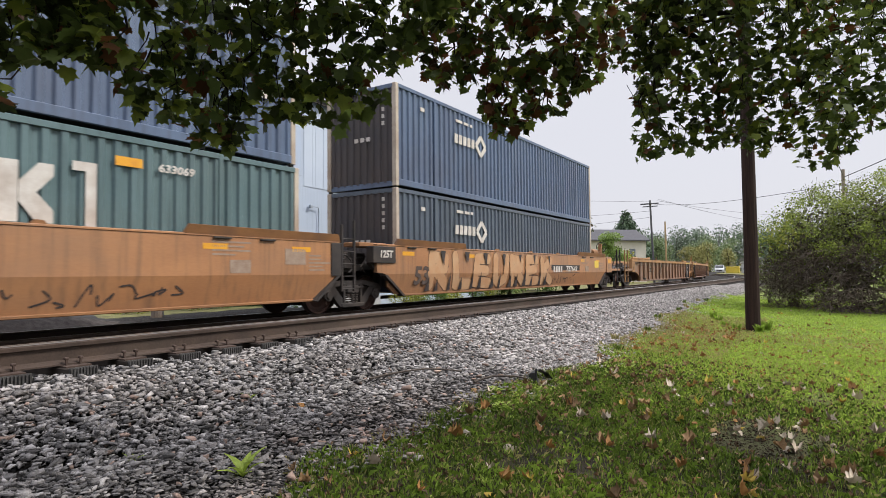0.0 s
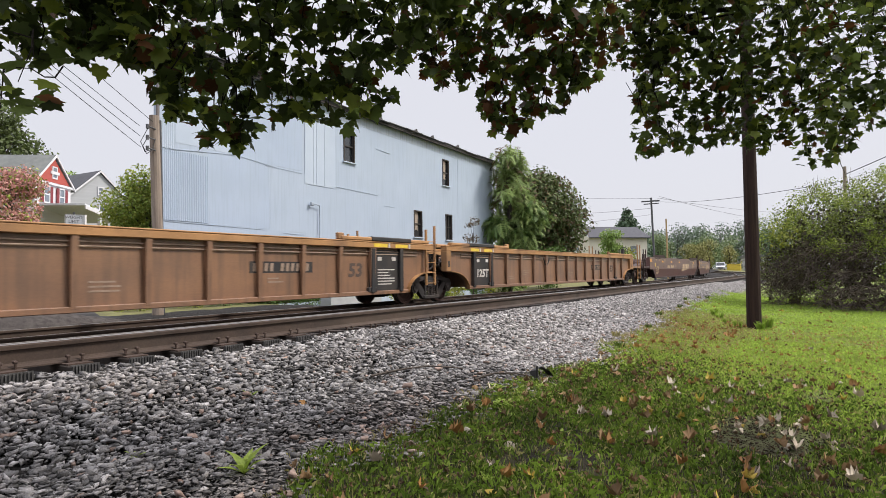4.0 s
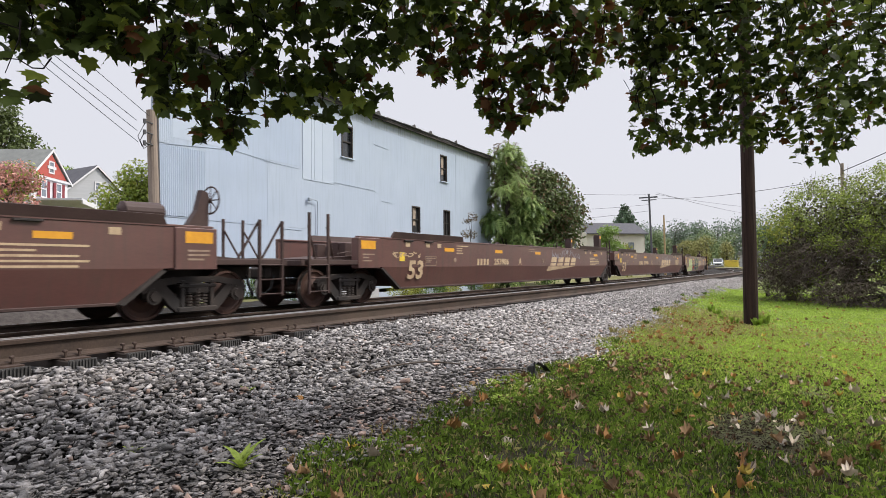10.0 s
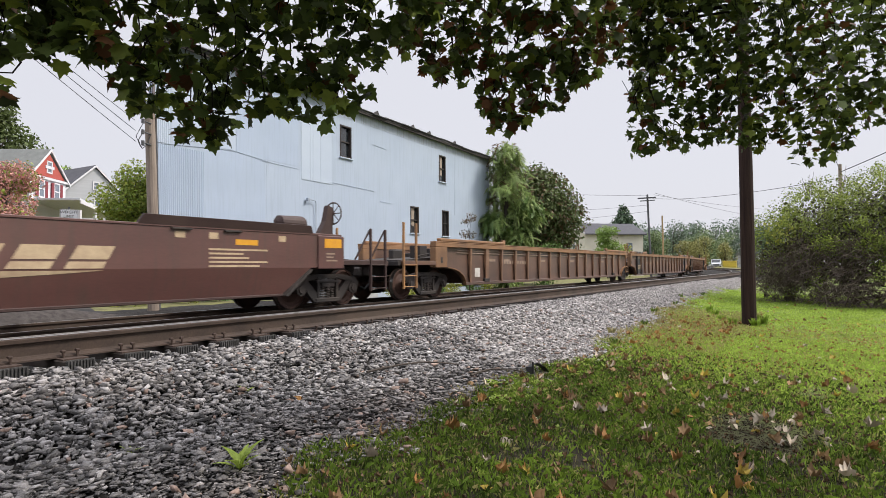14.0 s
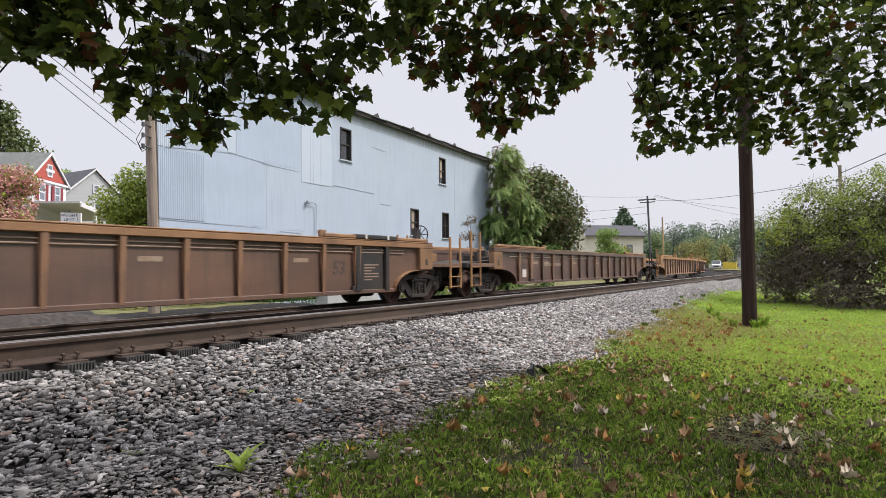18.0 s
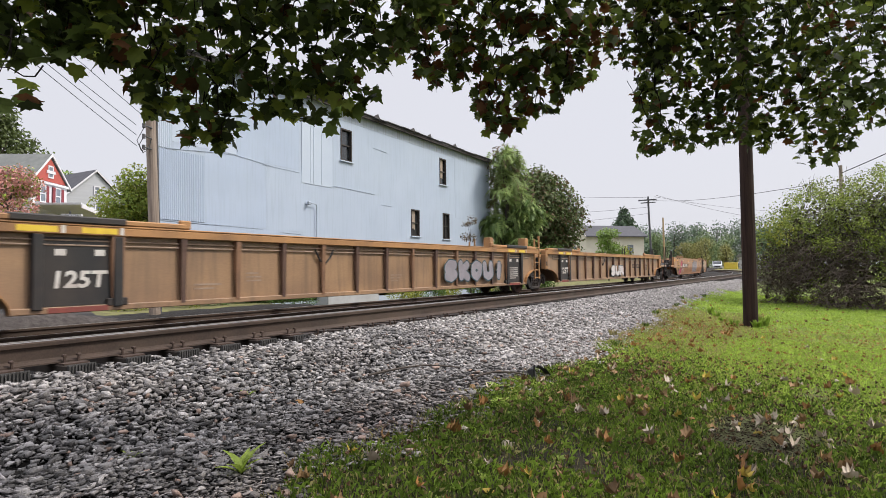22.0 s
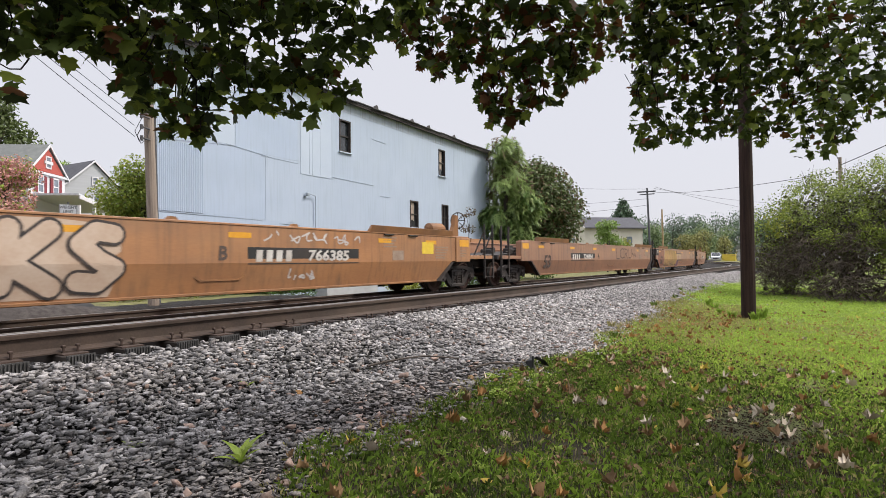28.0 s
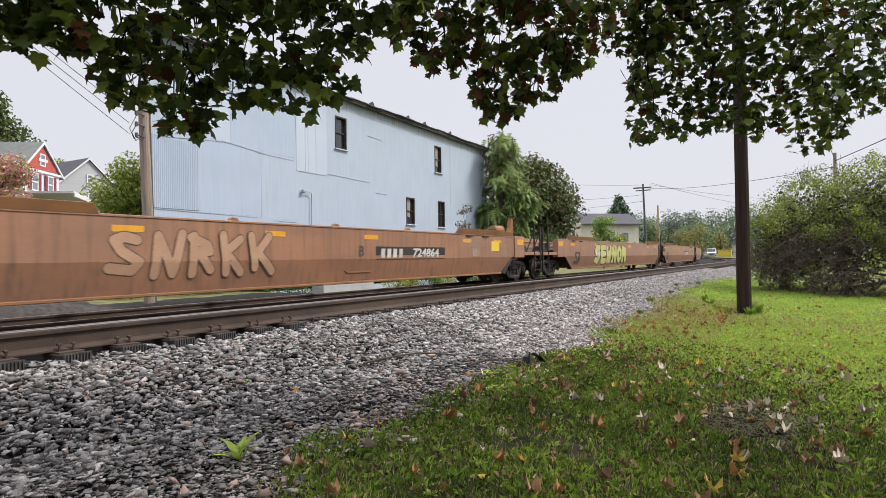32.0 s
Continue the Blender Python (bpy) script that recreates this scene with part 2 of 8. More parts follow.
# ---- ground ----
def ground_material():
    """Crushed stone by the tracks, its gap shade painted near-black, soil and turf beside it, with a ragged edge."""
    m = bpy.data.materials.new("ground")
    m.use_nodes = True
    n, l = m.node_tree.nodes, m.node_tree.links
    b = n["Principled BSDF"]
    b.inputs["Roughness"].default_value = 0.9
    b.inputs["Specular IOR Level"].default_value = 0.2
    geo = n.new("ShaderNodeNewGeometry")
    at = n.new("ShaderNodeAttribute")
    at.attribute_name = "turf"
    ragged = n.new("ShaderNodeTexNoise")
    ragged.inputs["Scale"].default_value, ragged.inputs["Detail"].default_value = 1.7, 6.0
    l.new(geo.outputs["Position"], ragged.inputs["Vector"])
    s = n.new("ShaderNodeMath")
    s.operation = "MULTIPLY_ADD"
    s.inputs[1].default_value, s.inputs[2].default_value = 1.3, -0.65
    l.new(ragged.outputs[0], s.inputs[0])
    a = n.new("ShaderNodeMath")
    a.operation = "ADD"
    l.new(at.outputs["Fac"], a.inputs[0])
    l.new(s.outputs[0], a.inputs[1])
    k = n.new("ShaderNodeMapRange")
    k.inputs["From Min"].default_value, k.inputs["From Max"].default_value = 0.42, 0.6
    l.new(a.outputs[0], k.inputs["Value"])

    def two(c1, c2, sc):
        t = n.new("ShaderNodeTexNoise")
        t.inputs["Scale"].default_value, t.inputs["Detail"].default_value = sc, 8.0
        l.new(geo.outputs["Position"], t.inputs["Vector"])
        r = n.new("ShaderNodeValToRGB")
        r.color_ramp.elements[0].position, r.color_ramp.elements[1].position = 0.35, 0.68
        r.color_ramp.elements[0].color, r.color_ramp.elements[1].color = (*c1, 1), (*c2, 1)
        l.new(t.outputs[0], r.inputs[0])
        return r.outputs[0], t.outputs[0]
    # Near-black ground: shade in the gaps between stones is put into the colour.
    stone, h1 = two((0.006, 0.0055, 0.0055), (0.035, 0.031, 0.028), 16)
    # The maple's shade: near soil is coloured darker, the turf beyond brighter.
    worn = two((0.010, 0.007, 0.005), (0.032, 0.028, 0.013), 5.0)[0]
    lit_turf = two((0.10, 0.125, 0.03), (0.18, 0.23, 0.05), 2.2)[0]
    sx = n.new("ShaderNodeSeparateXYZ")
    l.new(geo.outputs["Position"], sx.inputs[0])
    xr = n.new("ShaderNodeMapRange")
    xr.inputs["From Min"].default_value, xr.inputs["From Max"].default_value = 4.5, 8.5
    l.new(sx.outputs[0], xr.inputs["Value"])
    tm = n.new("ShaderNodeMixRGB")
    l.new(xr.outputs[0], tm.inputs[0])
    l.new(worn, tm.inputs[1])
    l.new(lit_turf, tm.inputs[2])
    verge = two((0.10, 0.095, 0.045), (0.19, 0.185, 0.07), 1.6)[0]
    yr = n.new("ShaderNodeMapRange")
    yr.inputs["From Min"].default_value, yr.inputs["From Max"].default_value = 0.0, 1.0
    l.new(sx.outputs[1], yr.inputs["Value"])
    vm = n.new("ShaderNodeMixRGB")
    l.new(yr.outputs[0], vm.inputs[0])
    l.new(tm.outputs[0], vm.inputs[1])
    l.new(verge, vm.inputs[2])
    turf = vm.outputs[0]
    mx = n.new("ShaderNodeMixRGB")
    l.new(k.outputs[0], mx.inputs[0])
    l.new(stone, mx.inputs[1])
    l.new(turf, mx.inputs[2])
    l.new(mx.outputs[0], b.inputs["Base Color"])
    bp = n.new("ShaderNodeBump")
    bp.inputs["Strength"].default_value, bp.inputs["Distance"].default_value = 0.8, 0.04
    l.new(h1, bp.inputs["Height"])
    l.new(bp.outputs[0], b.inputs["Normal"])
    return m


def turf_edge(x):
    """Where stone gives way to grass on the camera's side, as a distance from the track."""
    return -8.45 + 1.0 * smooth01(9, 24, x) + 0.12 * math.sin(x * 1.3) - 0.9 * (1 - smooth01(1.2, 3.0, x))


def turf_amount(x, y):
    s, q = beside(x, y)
    near = 1 - smooth01(-0.35, 0.35, q - turf_edge(s))
    far = smooth01(5.0, 6.5, q)
    return max(near, far)


def ground():
    xs = [-3000, -1200, -500, -200, -90, -40, -20, -10, -5] + [-3 + 0.25 * i for i in range(93)] + [20.5 + 0.8 * i for i in range(70)] + [78, 84, 92, 100, 115, 135, 170, 220, 300, 450, 700, 1200, 3000]
    ys = [-3000, -1000, -400, -150, -70, -40, -28, -22, -18, -16, -14.5, -13.5, -12.7] + [-12.2 + 0.2 * i for i in range(95)] + [7.4, 8.2, 9, 10, 11.5, 13, 15, 18, 21, 25, 29, 33, 37, 42, 50, 62, 80, 110, 150, 220, 330, 500, 900, 3000]
    rows = []
    for x in xs:
        rows.append([(x, y, lift(x, y) - (0.03 if -1 < x < 44 and -9 < y < -6 else 0) * (1 - turf_amount(x, y))) for y in ys])
    mb = MB().sheet(rows)
    ob = thing("ground", "grey gravel track bed running into mown grass", "ground", kind="structure", mb=mb, material=ground_material(), smooth=True)
    ob.data.flip_normals()
    at = ob.data.attributes.new("turf", "FLOAT", "POINT")
    at.data.foreach_set("value", [turf_amount(v[0], v[1]) for v in mb.v])
    return ob


ground()

RAIL_SIDE = mat("rail_rust", (0.078, 0.052, 0.039), (0.044, 0.031, 0.025), rough=0.85, scale=3, fine=70, bump=0.3, dirt=(0.10, 0.08, 0.062), dirt_amount=0.5)
RAIL_TOP = mat("rail_worn", (0.34, 0.32, 0.30), (0.2, 0.18, 0.16), rough=0.35, metal=0.9, scale=2, fine=90, bump=0.05, stretch=(0.2, 1, 1))
TIE = mat("tie_dark", (0.026, 0.021, 0.019), (0.05, 0.042, 0.036), rough=0.95, scale=5, fine=60, var=0.25, spec=0.12)
TIE_END = mat("tie_end_grey", (0.075, 0.072, 0.07), (0.035, 0.033, 0.032), rough=0.8, scale=8, fine=70)
SPIKE = mat("spike_rust", (0.07, 0.045, 0.035), rough=0.8)


def rail(q, z, name, label):
    """One rail with head, web and foot, along the line of the track."""
    ob = thing(name, label, "rail", kind="structure")
    foot = [(-0.076, -0.186), (0.076, -0.186), (0.076, -0.174), (0.02, -0.158), (0.009, -0.145), (0.009, -0.05), (0.034, -0.04), (0.037, -0.012), (0.030, 0.0),
            (-0.030, 0.0), (-0.037, -0.012), (-0.034, -0.04), (-0.009, -0.05), (-0.009, -0.145), (-0.02, -0.158), (-0.076, -0.174)]
    body, top = MB(), MB()
    stops = [-40, -8, 10, 30] + [42 + 4 * i for i in range(36)] + [260, 400]
    k = len(foot)
    for i, s in enumerate(stops):
        x, y, a = along(s, q)
        for fy, fz in foot:
            body.v.append((x - fy * math.sin(a), y + fy * math.cos(a), z + fz))
        if i:
            o = (i - 1) * k
            body.f += [(o + j, o + (j + 1) % k, o + k + (j + 1) % k, o + k + j) for j in range(k)]
    rows = []
    for s in stops:
        x, y, a = along(s, q)
        rows.append([(x - f * math.sin(a), y + f * math.cos(a), z + 0.002 - (0.003 if abs(f) > 0.03 else 0)) for f in (-0.033, -0.022, 0.022, 0.033)])
    top.sheet(rows)
    part("rail_body", body, RAIL_SIDE, ob)
    part("running_surface", top, RAIL_TOP, ob, "worn shiny running surface")
    return ob


NEAR_Q, NEAR_Z = -5.1, 0.416
rail(NEAR_Q - 0.755, NEAR_Z, "rail_1", "rusty steel rail with a worn bright top")
rail(NEAR_Q + 0.755, NEAR_Z - 0.14, "rail_2", "rusty steel rail with a worn bright top")
rail(-0.755, 0.0, "rail_3", "rusty steel rail under the passing train")
rail(0.755, 0.0, "rail_4", "rusty steel rail under the passing train")

# ---- the passing train ----
SPEED = 15.72
STEEL = mat("dark_steel", (0.018, 0.016, 0.016), (0.042, 0.034, 0.03), rough=0.75, scale=3, fine=50, dirt=(0.085, 0.058, 0.042), dirt_amount=0.35)
WHEEL = mat("wheel_steel", (0.055, 0.030, 0.024), (0.10, 0.052, 0.038), rough=0.7, metal=0.1, scale=4, fine=40)
TREAD = mat("wheel_tread", (0.42, 0.4, 0.38), rough=0.3, metal=0.9)
PAINTS = {
    "umber": mat("paint_umber", (0.345, 0.170, 0.092), (0.267, 0.129, 0.074), rough=0.42, spec=0.65, scale=1.2, fine=25, bump=0.06, stretch=(0.5, 1, 1.5), streak=0.6, dirt=(0.17, 0.10, 0.075), dirt_amount=0.6, dirt_scale=0.7),
    "sand": mat("paint_sand", (0.35, 0.215, 0.115), (0.25, 0.15, 0.085), rough=0.42, spec=0.65, scale=1.3, fine=25, bump=0.06, stretch=(0.5, 1, 1.5), streak=0.5, dirt=(0.16, 0.10, 0.07), dirt_amount=0.5, dirt_scale=0.8),
    "plate": mat("paint_plate", (0.105, 0.054, 0.040), (0.062, 0.034, 0.028), rough=0.42, spec=0.6, scale=1.3, fine=25, bump=0.08, stretch=(0.5, 1, 1.5), streak=0.7, dirt=(0.20, 0.115, 0.07), dirt_amount=0.5, dirt_scale=1.1),
    "orange": mat("paint_orange", (0.405, 0.194, 0.083), (0.315, 0.144, 0.063), rough=0.42, spec=0.65, scale=1.2, fine=25, bump=0.06, stretch=(0.5, 1, 1.5), streak=0.55, dirt=(0.22, 0.14, 0.09), dirt_amount=0.55, dirt_scale=0.7),
    "brown": mat("paint_brown", (0.120, 0.052, 0.043), (0.092, 0.040, 0.034), rough=0.42, spec=0.65, scale=1.2, fine=25, bump=0.06, stretch=(0.5, 1, 1.5), streak=0.55, dirt=(0.16, 0.09, 0.07), dirt_amount=0.4, dirt_scale=0.7),
    "rust": mat("paint_rust", (0.158, 0.086, 0.056), (0.104, 0.056, 0.040), rough=0.42, spec=0.65, scale=1.3, fine=25, bump=0.08, stretch=(0.5, 1, 1.5), streak=0.55, dirt=(0.06, 0.042, 0.036), dirt_amount=0.75, dirt_scale=0.8),
    "tan": mat("paint_tan", (0.275, 0.142, 0.074), (0.184, 0.097, 0.056), rough=0.42, spec=0.65, scale=1.3, fine=25, bump=0.06, stretch=(0.5, 1, 1.5), streak=0.55, dirt=(0.13, 0.08, 0.055), dirt_amount=0.5, dirt_scale=0.8),
}
GLOSSBLACK = mat("paint_black", (0.018, 0.018, 0.02), (0.03, 0.028, 0.026), rough=0.6, scale=2, fine=30, dirt=(0.09, 0.065, 0.05), dirt_amount=0.5)
MARK_CREAM = mat("mark_cream", (0.56, 0.43, 0.27), (0.42, 0.31, 0.2), rough=0.7, fine=40, dirt=(0.2, 0.1, 0.07), dirt_amount=0.5, dirt_scale=2)
MARK_WHITE = mat("mark_white", (0.62, 0.6, 0.56), (0.5, 0.46, 0.42), rough=0.7, fine=40, dirt=(0.3, 0.22, 0.17), dirt_amount=0.6, dirt_scale=2)
MARK_DARK = mat("mark_dark", (0.06, 0.045, 0.04), (0.1, 0.07, 0.055), rough=0.7, fine=40)
MARK_AMBER = mat("reflector_amber", (0.72, 0.36, 0.03), (0.6, 0.27, 0.03), rough=0.4, fine=60)
MARK_YELLOW = mat("reflector_yellow", (0.75, 0.55, 0.06), (0.62, 0.42, 0.05), rough=0.4, fine=60)
MARK_RED = mat("mark_red", (0.24, 0.06, 0.045), (0.17, 0.05, 0.04), rough=0.7, fine=40)
FADED = mat("mark_faded", (0.33, 0.25, 0.19), (0.25, 0.17, 0.12), rough=0.75, fine=40)
GUIDE = {k: mat("guide_" + k, c, rough=0.65, scale=1.5, fine=30, dirt=(0.08, 0.05, 0.04), dirt_amount=0.6)
         for k, c in (("orange", (0.28, 0.13, 0.05)), ("brown", (0.055, 0.03, 0.026)), ("rust", (0.29, 0.155, 0.075)), ("tan", (0.43, 0.225, 0.09)))}
HOSE = mat("rubber_hose", (0.015, 0.015, 0.016), rough=0.6)
BUILT = {}


def shared(key, make):
    """One mesh for all alike pieces."""
    if key not in BUILT:
        BUILT[key] = make()
    return BUILT[key]


def wheelset_mesh():
    mb = MB().tube((0, -1.02, 0), (0, 1.02, 0), 0.085, 12)
    for k in (-1, 1):
        mb.lathe([(0.09, 0.83 * k), (0.13, 0.83 * k), (0.16, 0.80 * k), (0.30, 0.75 * k), (0.385, 0.77 * k), (0.40, 0.80 * k), (0.452, 0.80 * k), (0.457, 0.775 * k), (0.462, 0.70 * k),
                  (0.485, 0.688 * k), (0.485, 0.665 * k), (0.40, 0.66 * k), (0.2, 0.70 * k), (0.10, 0.66 * k)], n=32)
        mb.tube((0, 0.99 * k, 0), (0, 1.13 * k, 0), 0.105, 12)
        for i in range(3):
            a = 2 * math.pi * i / 3
            mb.tube((0.06 * math.cos(a), 1.12 * k, 0.06 * math.sin(a)), (0.06 * math.cos(a), 1.15 * k, 0.06 * math.sin(a)), 0.018, 6)
    return mb.mesh("wheelset", WHEEL)


def tread_mesh():
    mb, n, vs = MB(), 32, []
    for r, h in ((0.459, -0.80), (0.4645, -0.70)):
        vs += [(r * math.cos(2 * math.pi * i / n), h, r * math.sin(2 * math.pi * i / n)) for i in range(n)]
    return mb.add(vs, [(i, (i + 1) % n, n + (i + 1) % n, n + i) for i in range(n)]).mesh("tread", TREAD)


def side_frame_mesh():
    mb = MB()
    y0, y1 = -1.12, -0.98
    mb.prism([(-1.12, 0.60), (-0.98, 0.72), (-0.45, 0.80), (0.45, 0.80), (0.98, 0.72), (1.12, 0.60), (1.10, 0.50), (0.92, 0.60), (0.42, 0.69), (-0.42, 0.69), (-0.92, 0.60), (-1.10, 0.5)], y0, y1)
    for k in (-1, 1):
        mb.prism([(k * 0.86, 0.64), (k * 0.66, 0.66), (k * 0.30, 0.30), (k * 0.28, 0.15), (k * 0.42, 0.14), (k * 0.60, 0.30)], y0 + 0.01, y1)
        mb.box(min(k * 0.27, k * 0.36), max(k * 0.27, k * 0.36), y0 - 0.01, y1, 0.2, 0.74, 0.01)
        mb.box(k * 0.89 - 0.17, k * 0.89 + 0.17, y0 + 0.015, y1 + 0.02, 0.40, 0.64, 0.03)
        mb.lathe([(0.15, -1.145), (0.15, -1.11), (0.12, -1.10)], n=14, at=(k * 0.89, 0, 0.46))
        mb.lathe([(0.09, -1.175), (0.1, -1.14), (0.09, -1.13)], n=12, at=(k * 0.89, 0, 0.46))
    mb.box(-0.42, 0.42, y0 - 0.02, y1, 0.13, 0.24, 0.02)
    mb.box(-0.40, 0.40, y0 - 0.03, y1 + 0.04, 0.60, 0.66, 0.01)
    return mb.mesh("side_frame", STEEL)


def spring_mesh():
    mb = MB()
    for x in (-0.16, 0.0, 0.16):
        for i in range(6):
            z = 0.25 + i * 0.058
            mb.tube((x, -1.06 - (0.02 if x == 0 else 0), z), (x, -1.06 - (0.02 if x == 0 else 0), z + 0.034), 0.072, 10)
    return mb.mesh("spring_nest", mat("spring_steel", (0.06, 0.047, 0.04), rough=0.7))


def truck(parent, x, wheels):
    """A two-axle truck: bolster, side frames, springs, wheelsets."""
    def bolster():
        mb = MB().box(-0.24, 0.24, -1.14, 1.14, 0.48, 0.68, 0.03)
        mb.box(-0.9, -0.75, -0.9, 0.9, 0.36, 0.42, 0.01).box(0.75, 0.9, -0.9, 0.9, 0.36, 0.42, 0.01)
        mb.tube((0, 0, 0.66), (0, 0, 0.86), 0.2, 16)
        return mb.mesh("truck", STEEL)
    t = part("truck", shared("bolster", bolster), None, parent, "cast steel two-axle truck", pose(x, 0, 0))
    part("side_frame", shared("frame", side_frame_mesh), None, t)
    part("side_frame", shared("frame", side_frame_mesh), None, t, m=pose(0, 0, 0, 0, 0, 180))["kind"] = "stuff"
    part("spring_nest", shared("spring", spring_mesh), None, t)["kind"] = "stuff"
    part("spring_nest", shared("spring", spring_mesh), None, t, m=pose(0, 0, 0, 0, 0, 180))["kind"] = "stuff"
    for k in (-0.89, 0.89):
        w = part("wheelset", shared("wheels", wheelset_mesh), None, t, "steel wheels on their axle", pose(k, 0, 0.459))
        w.data.polygons.foreach_set("use_smooth", [False] * len(w.data.polygons))
        wheels.append((w, k))
        part("tread", shared("tread", tread_mesh), None, t, "bright worn wheel tread", pose(k, 0, 0.459))
        part("tread", shared("tread", tread_mesh), None, t, "bright worn wheel tread", pose(k, 0, 0.459, 0, 0, 180))


def plate(ob, x0, x1, z0, z1, material, name="marking", y=-1.5, d=0.004, label=""):
    """A thin painted panel on the car's near side."""
    return part(name, MB().box(x0, x1, y - d, y + 0.003, z0, z1), material, ob, label)


def lines(ob, x0, x1, z1, n, material, h=0.035, gap=0.045, y=-1.5, seed=0):
    """A block of small print, as bars."""
    rnd = random.Random(seed)
    mb = MB()
    for i in range(n):
        e = x0 + (x1 - x0) * (1.0 if i < n - 1 and rnd.random() < 0.5 else rnd.uniform(0.45, 0.9))
        mb.box(x0, e, y - 0.004, y + 0.003, z1 - i * (h + gap) - h, z1 - i * (h + gap))
    return part("small_print", mb, material, ob, "rows of small stencilled print")


def letters(ob, text, x, z, size, material, y=-1.5, sx=1.0):
    me = shared(("word", text, round(size, 3), material.name), lambda: words(text, size, material, weight=0.03, slant=0.1))
    o = part("lettering", me, None, ob, "painted " + text, pose(x, y - 0.004, z))
    o.scale = (sx, 1, 1)
    return o


def code_bars(ob, x0, n, z, h, material, y=-1.5, w=None, skip=(), number=""):
    """The owner's initials as upright bars, then the car's number, where it is legible."""
    mb = MB()
    w = w or h * 0.62
    for i in range(n):
        if i in skip or (number and i > 4):
            continue
        u = x0 + i * w * 1.3
        mb.prism([(u, z - h / 2), (u + w * 0.78, z - h / 2), (u + w * 0.78 + h * 0.1, z + h / 2), (u + h * 0.1, z + h / 2)], y - 0.006, y + 0.003)
    mark = part("reporting_mark", mb, material, ob, "stencilled reporting mark")
    if number:
        o = letters(ob, number, x0 + w * 1.3 * 8.0, z, h * 1.36, material, y=y - 0.002)
        o.scale.x = w * 1.3 * 6 / (h * 1.36 * 0.58 * len(number))
    return mark


GLYPHS = {
    "A": [[(0.1, 0), (0.4, 1), (0.6, 1), (0.9, 0)], [(0.25, 0.38), (0.75, 0.38)]],
    "B": [[(0.15, 0), (0.15, 1)], [(0.15, 1), (0.75, 0.9), (0.72, 0.6), (0.2, 0.5)], [(0.2, 0.5), (0.85, 0.38), (0.85, 0.1), (0.15, 0)]],
    "C": [[(0.9, 0.85), (0.5, 1), (0.12, 0.75), (0.12, 0.25), (0.5, 0), (0.9, 0.15)]],
    "E": [[(0.85, 1), (0.15, 0.97), (0.15, 0.03), (0.9, 0)], [(0.15, 0.5), (0.7, 0.52)]],
    "I": [[(0.5, 0), (0.5, 1)]],
    "K": [[(0.15, 0), (0.15, 1)], [(0.85, 1), (0.2, 0.5), (0.9, 0)]],
    "L": [[(0.2, 1), (0.2, 0.05), (0.85, 0)]],
    "N": [[(0.12, 0), (0.15, 1), (0.85, 0), (0.88, 1)]],
    "O": [[(0.5, 1), (0.14, 0.75), (0.14, 0.25), (0.5, 0), (0.86, 0.25), (0.86, 0.75), (0.5, 1)]],
    "P": [[(0.15, 0), (0.15, 1)], [(0.15, 1), (0.8, 0.88), (0.75, 0.52), (0.2, 0.45)]],
    "R": [[(0.15, 0), (0.15, 1)], [(0.15, 1), (0.8, 0.85), (0.75, 0.55), (0.2, 0.48)], [(0.4, 0.48), (0.9, 0)]],
    "S": [[(0.85, 0.9), (0.4, 1), (0.12, 0.75), (0.5, 0.52), (0.88, 0.28), (0.6, 0), (0.12, 0.1)]],
    "U": [[(0.12, 1), (0.15, 0.2), (0.5, 0), (0.85, 0.2), (0.88, 1)]],
    "W": [[(0.08, 1), (0.3, 0), (0.5, 0.6), (0.7, 0), (0.92, 1)]],
}


def ribbon(mb, pts, width, y):
    """A flat painted stroke with round joints along points (x, z), in short pieces that can follow a creased wall."""
    for i, (p, q) in enumerate(zip(pts, pts[1:])):
        p, q = Vector(p), Vector(q)
        d = q - p
        if d.length < 1e-5:
            continue
        nr = Vector((-d.y, d.x)).normalized() * width / 2
        k, yy = max(1, math.ceil(d.length / 0.06)), y - 0.00002 * i
        side = max(1, math.ceil(abs(nr.y) * 2 / 0.06))
        mb.sheet([[(p.x + d.x * j / k + nr.x * (1 - 2 * u / side), yy, p.y + d.y * j / k + nr.y * (1 - 2 * u / side)) for u in range(side + 1)] for j in range(k + 1)])
    for i, p in enumerate(pts):
        r, yy = width / 2, y - 0.00015 - 0.00002 * i
        n = max(4, math.ceil(width / 0.06))
        rows = []
        for j in range(n + 1):
            h = r * math.cos(math.pi * j / n)
            c = math.sqrt(max(r * r - h * h, 0.0)) + 0.0005
            rows.append([(p[0] - c, yy, p[1] + h), (p[0] + c, yy, p[1] + h)])
        mb.sheet(rows)


def flat_shape(mb, poly, y):
    """A painted shape from its outline (x, z), laid in thin horizontal slices."""
    lo, hi = min(p[1] for p in poly), max(p[1] for p in poly)
    n = max(3, math.ceil((hi - lo) / 0.05))
    rows = []
    for j in range(n + 1):
        z = lo + (hi - lo) * min(max(j / n, 0.002), 0.998)
        cut = [p[0] + (q[0] - p[0]) * (z - p[1]) / (q[1] - p[1]) for p, q in zip(poly, poly[1:] + poly[:1]) if (p[1] - z) * (q[1] - z) <= 0 and abs(q[1] - p[1]) > 1e-9]
        rows.append([(min(cut), y, z), (max(cut), y, z)])
    mb.sheet(rows)
    return mb


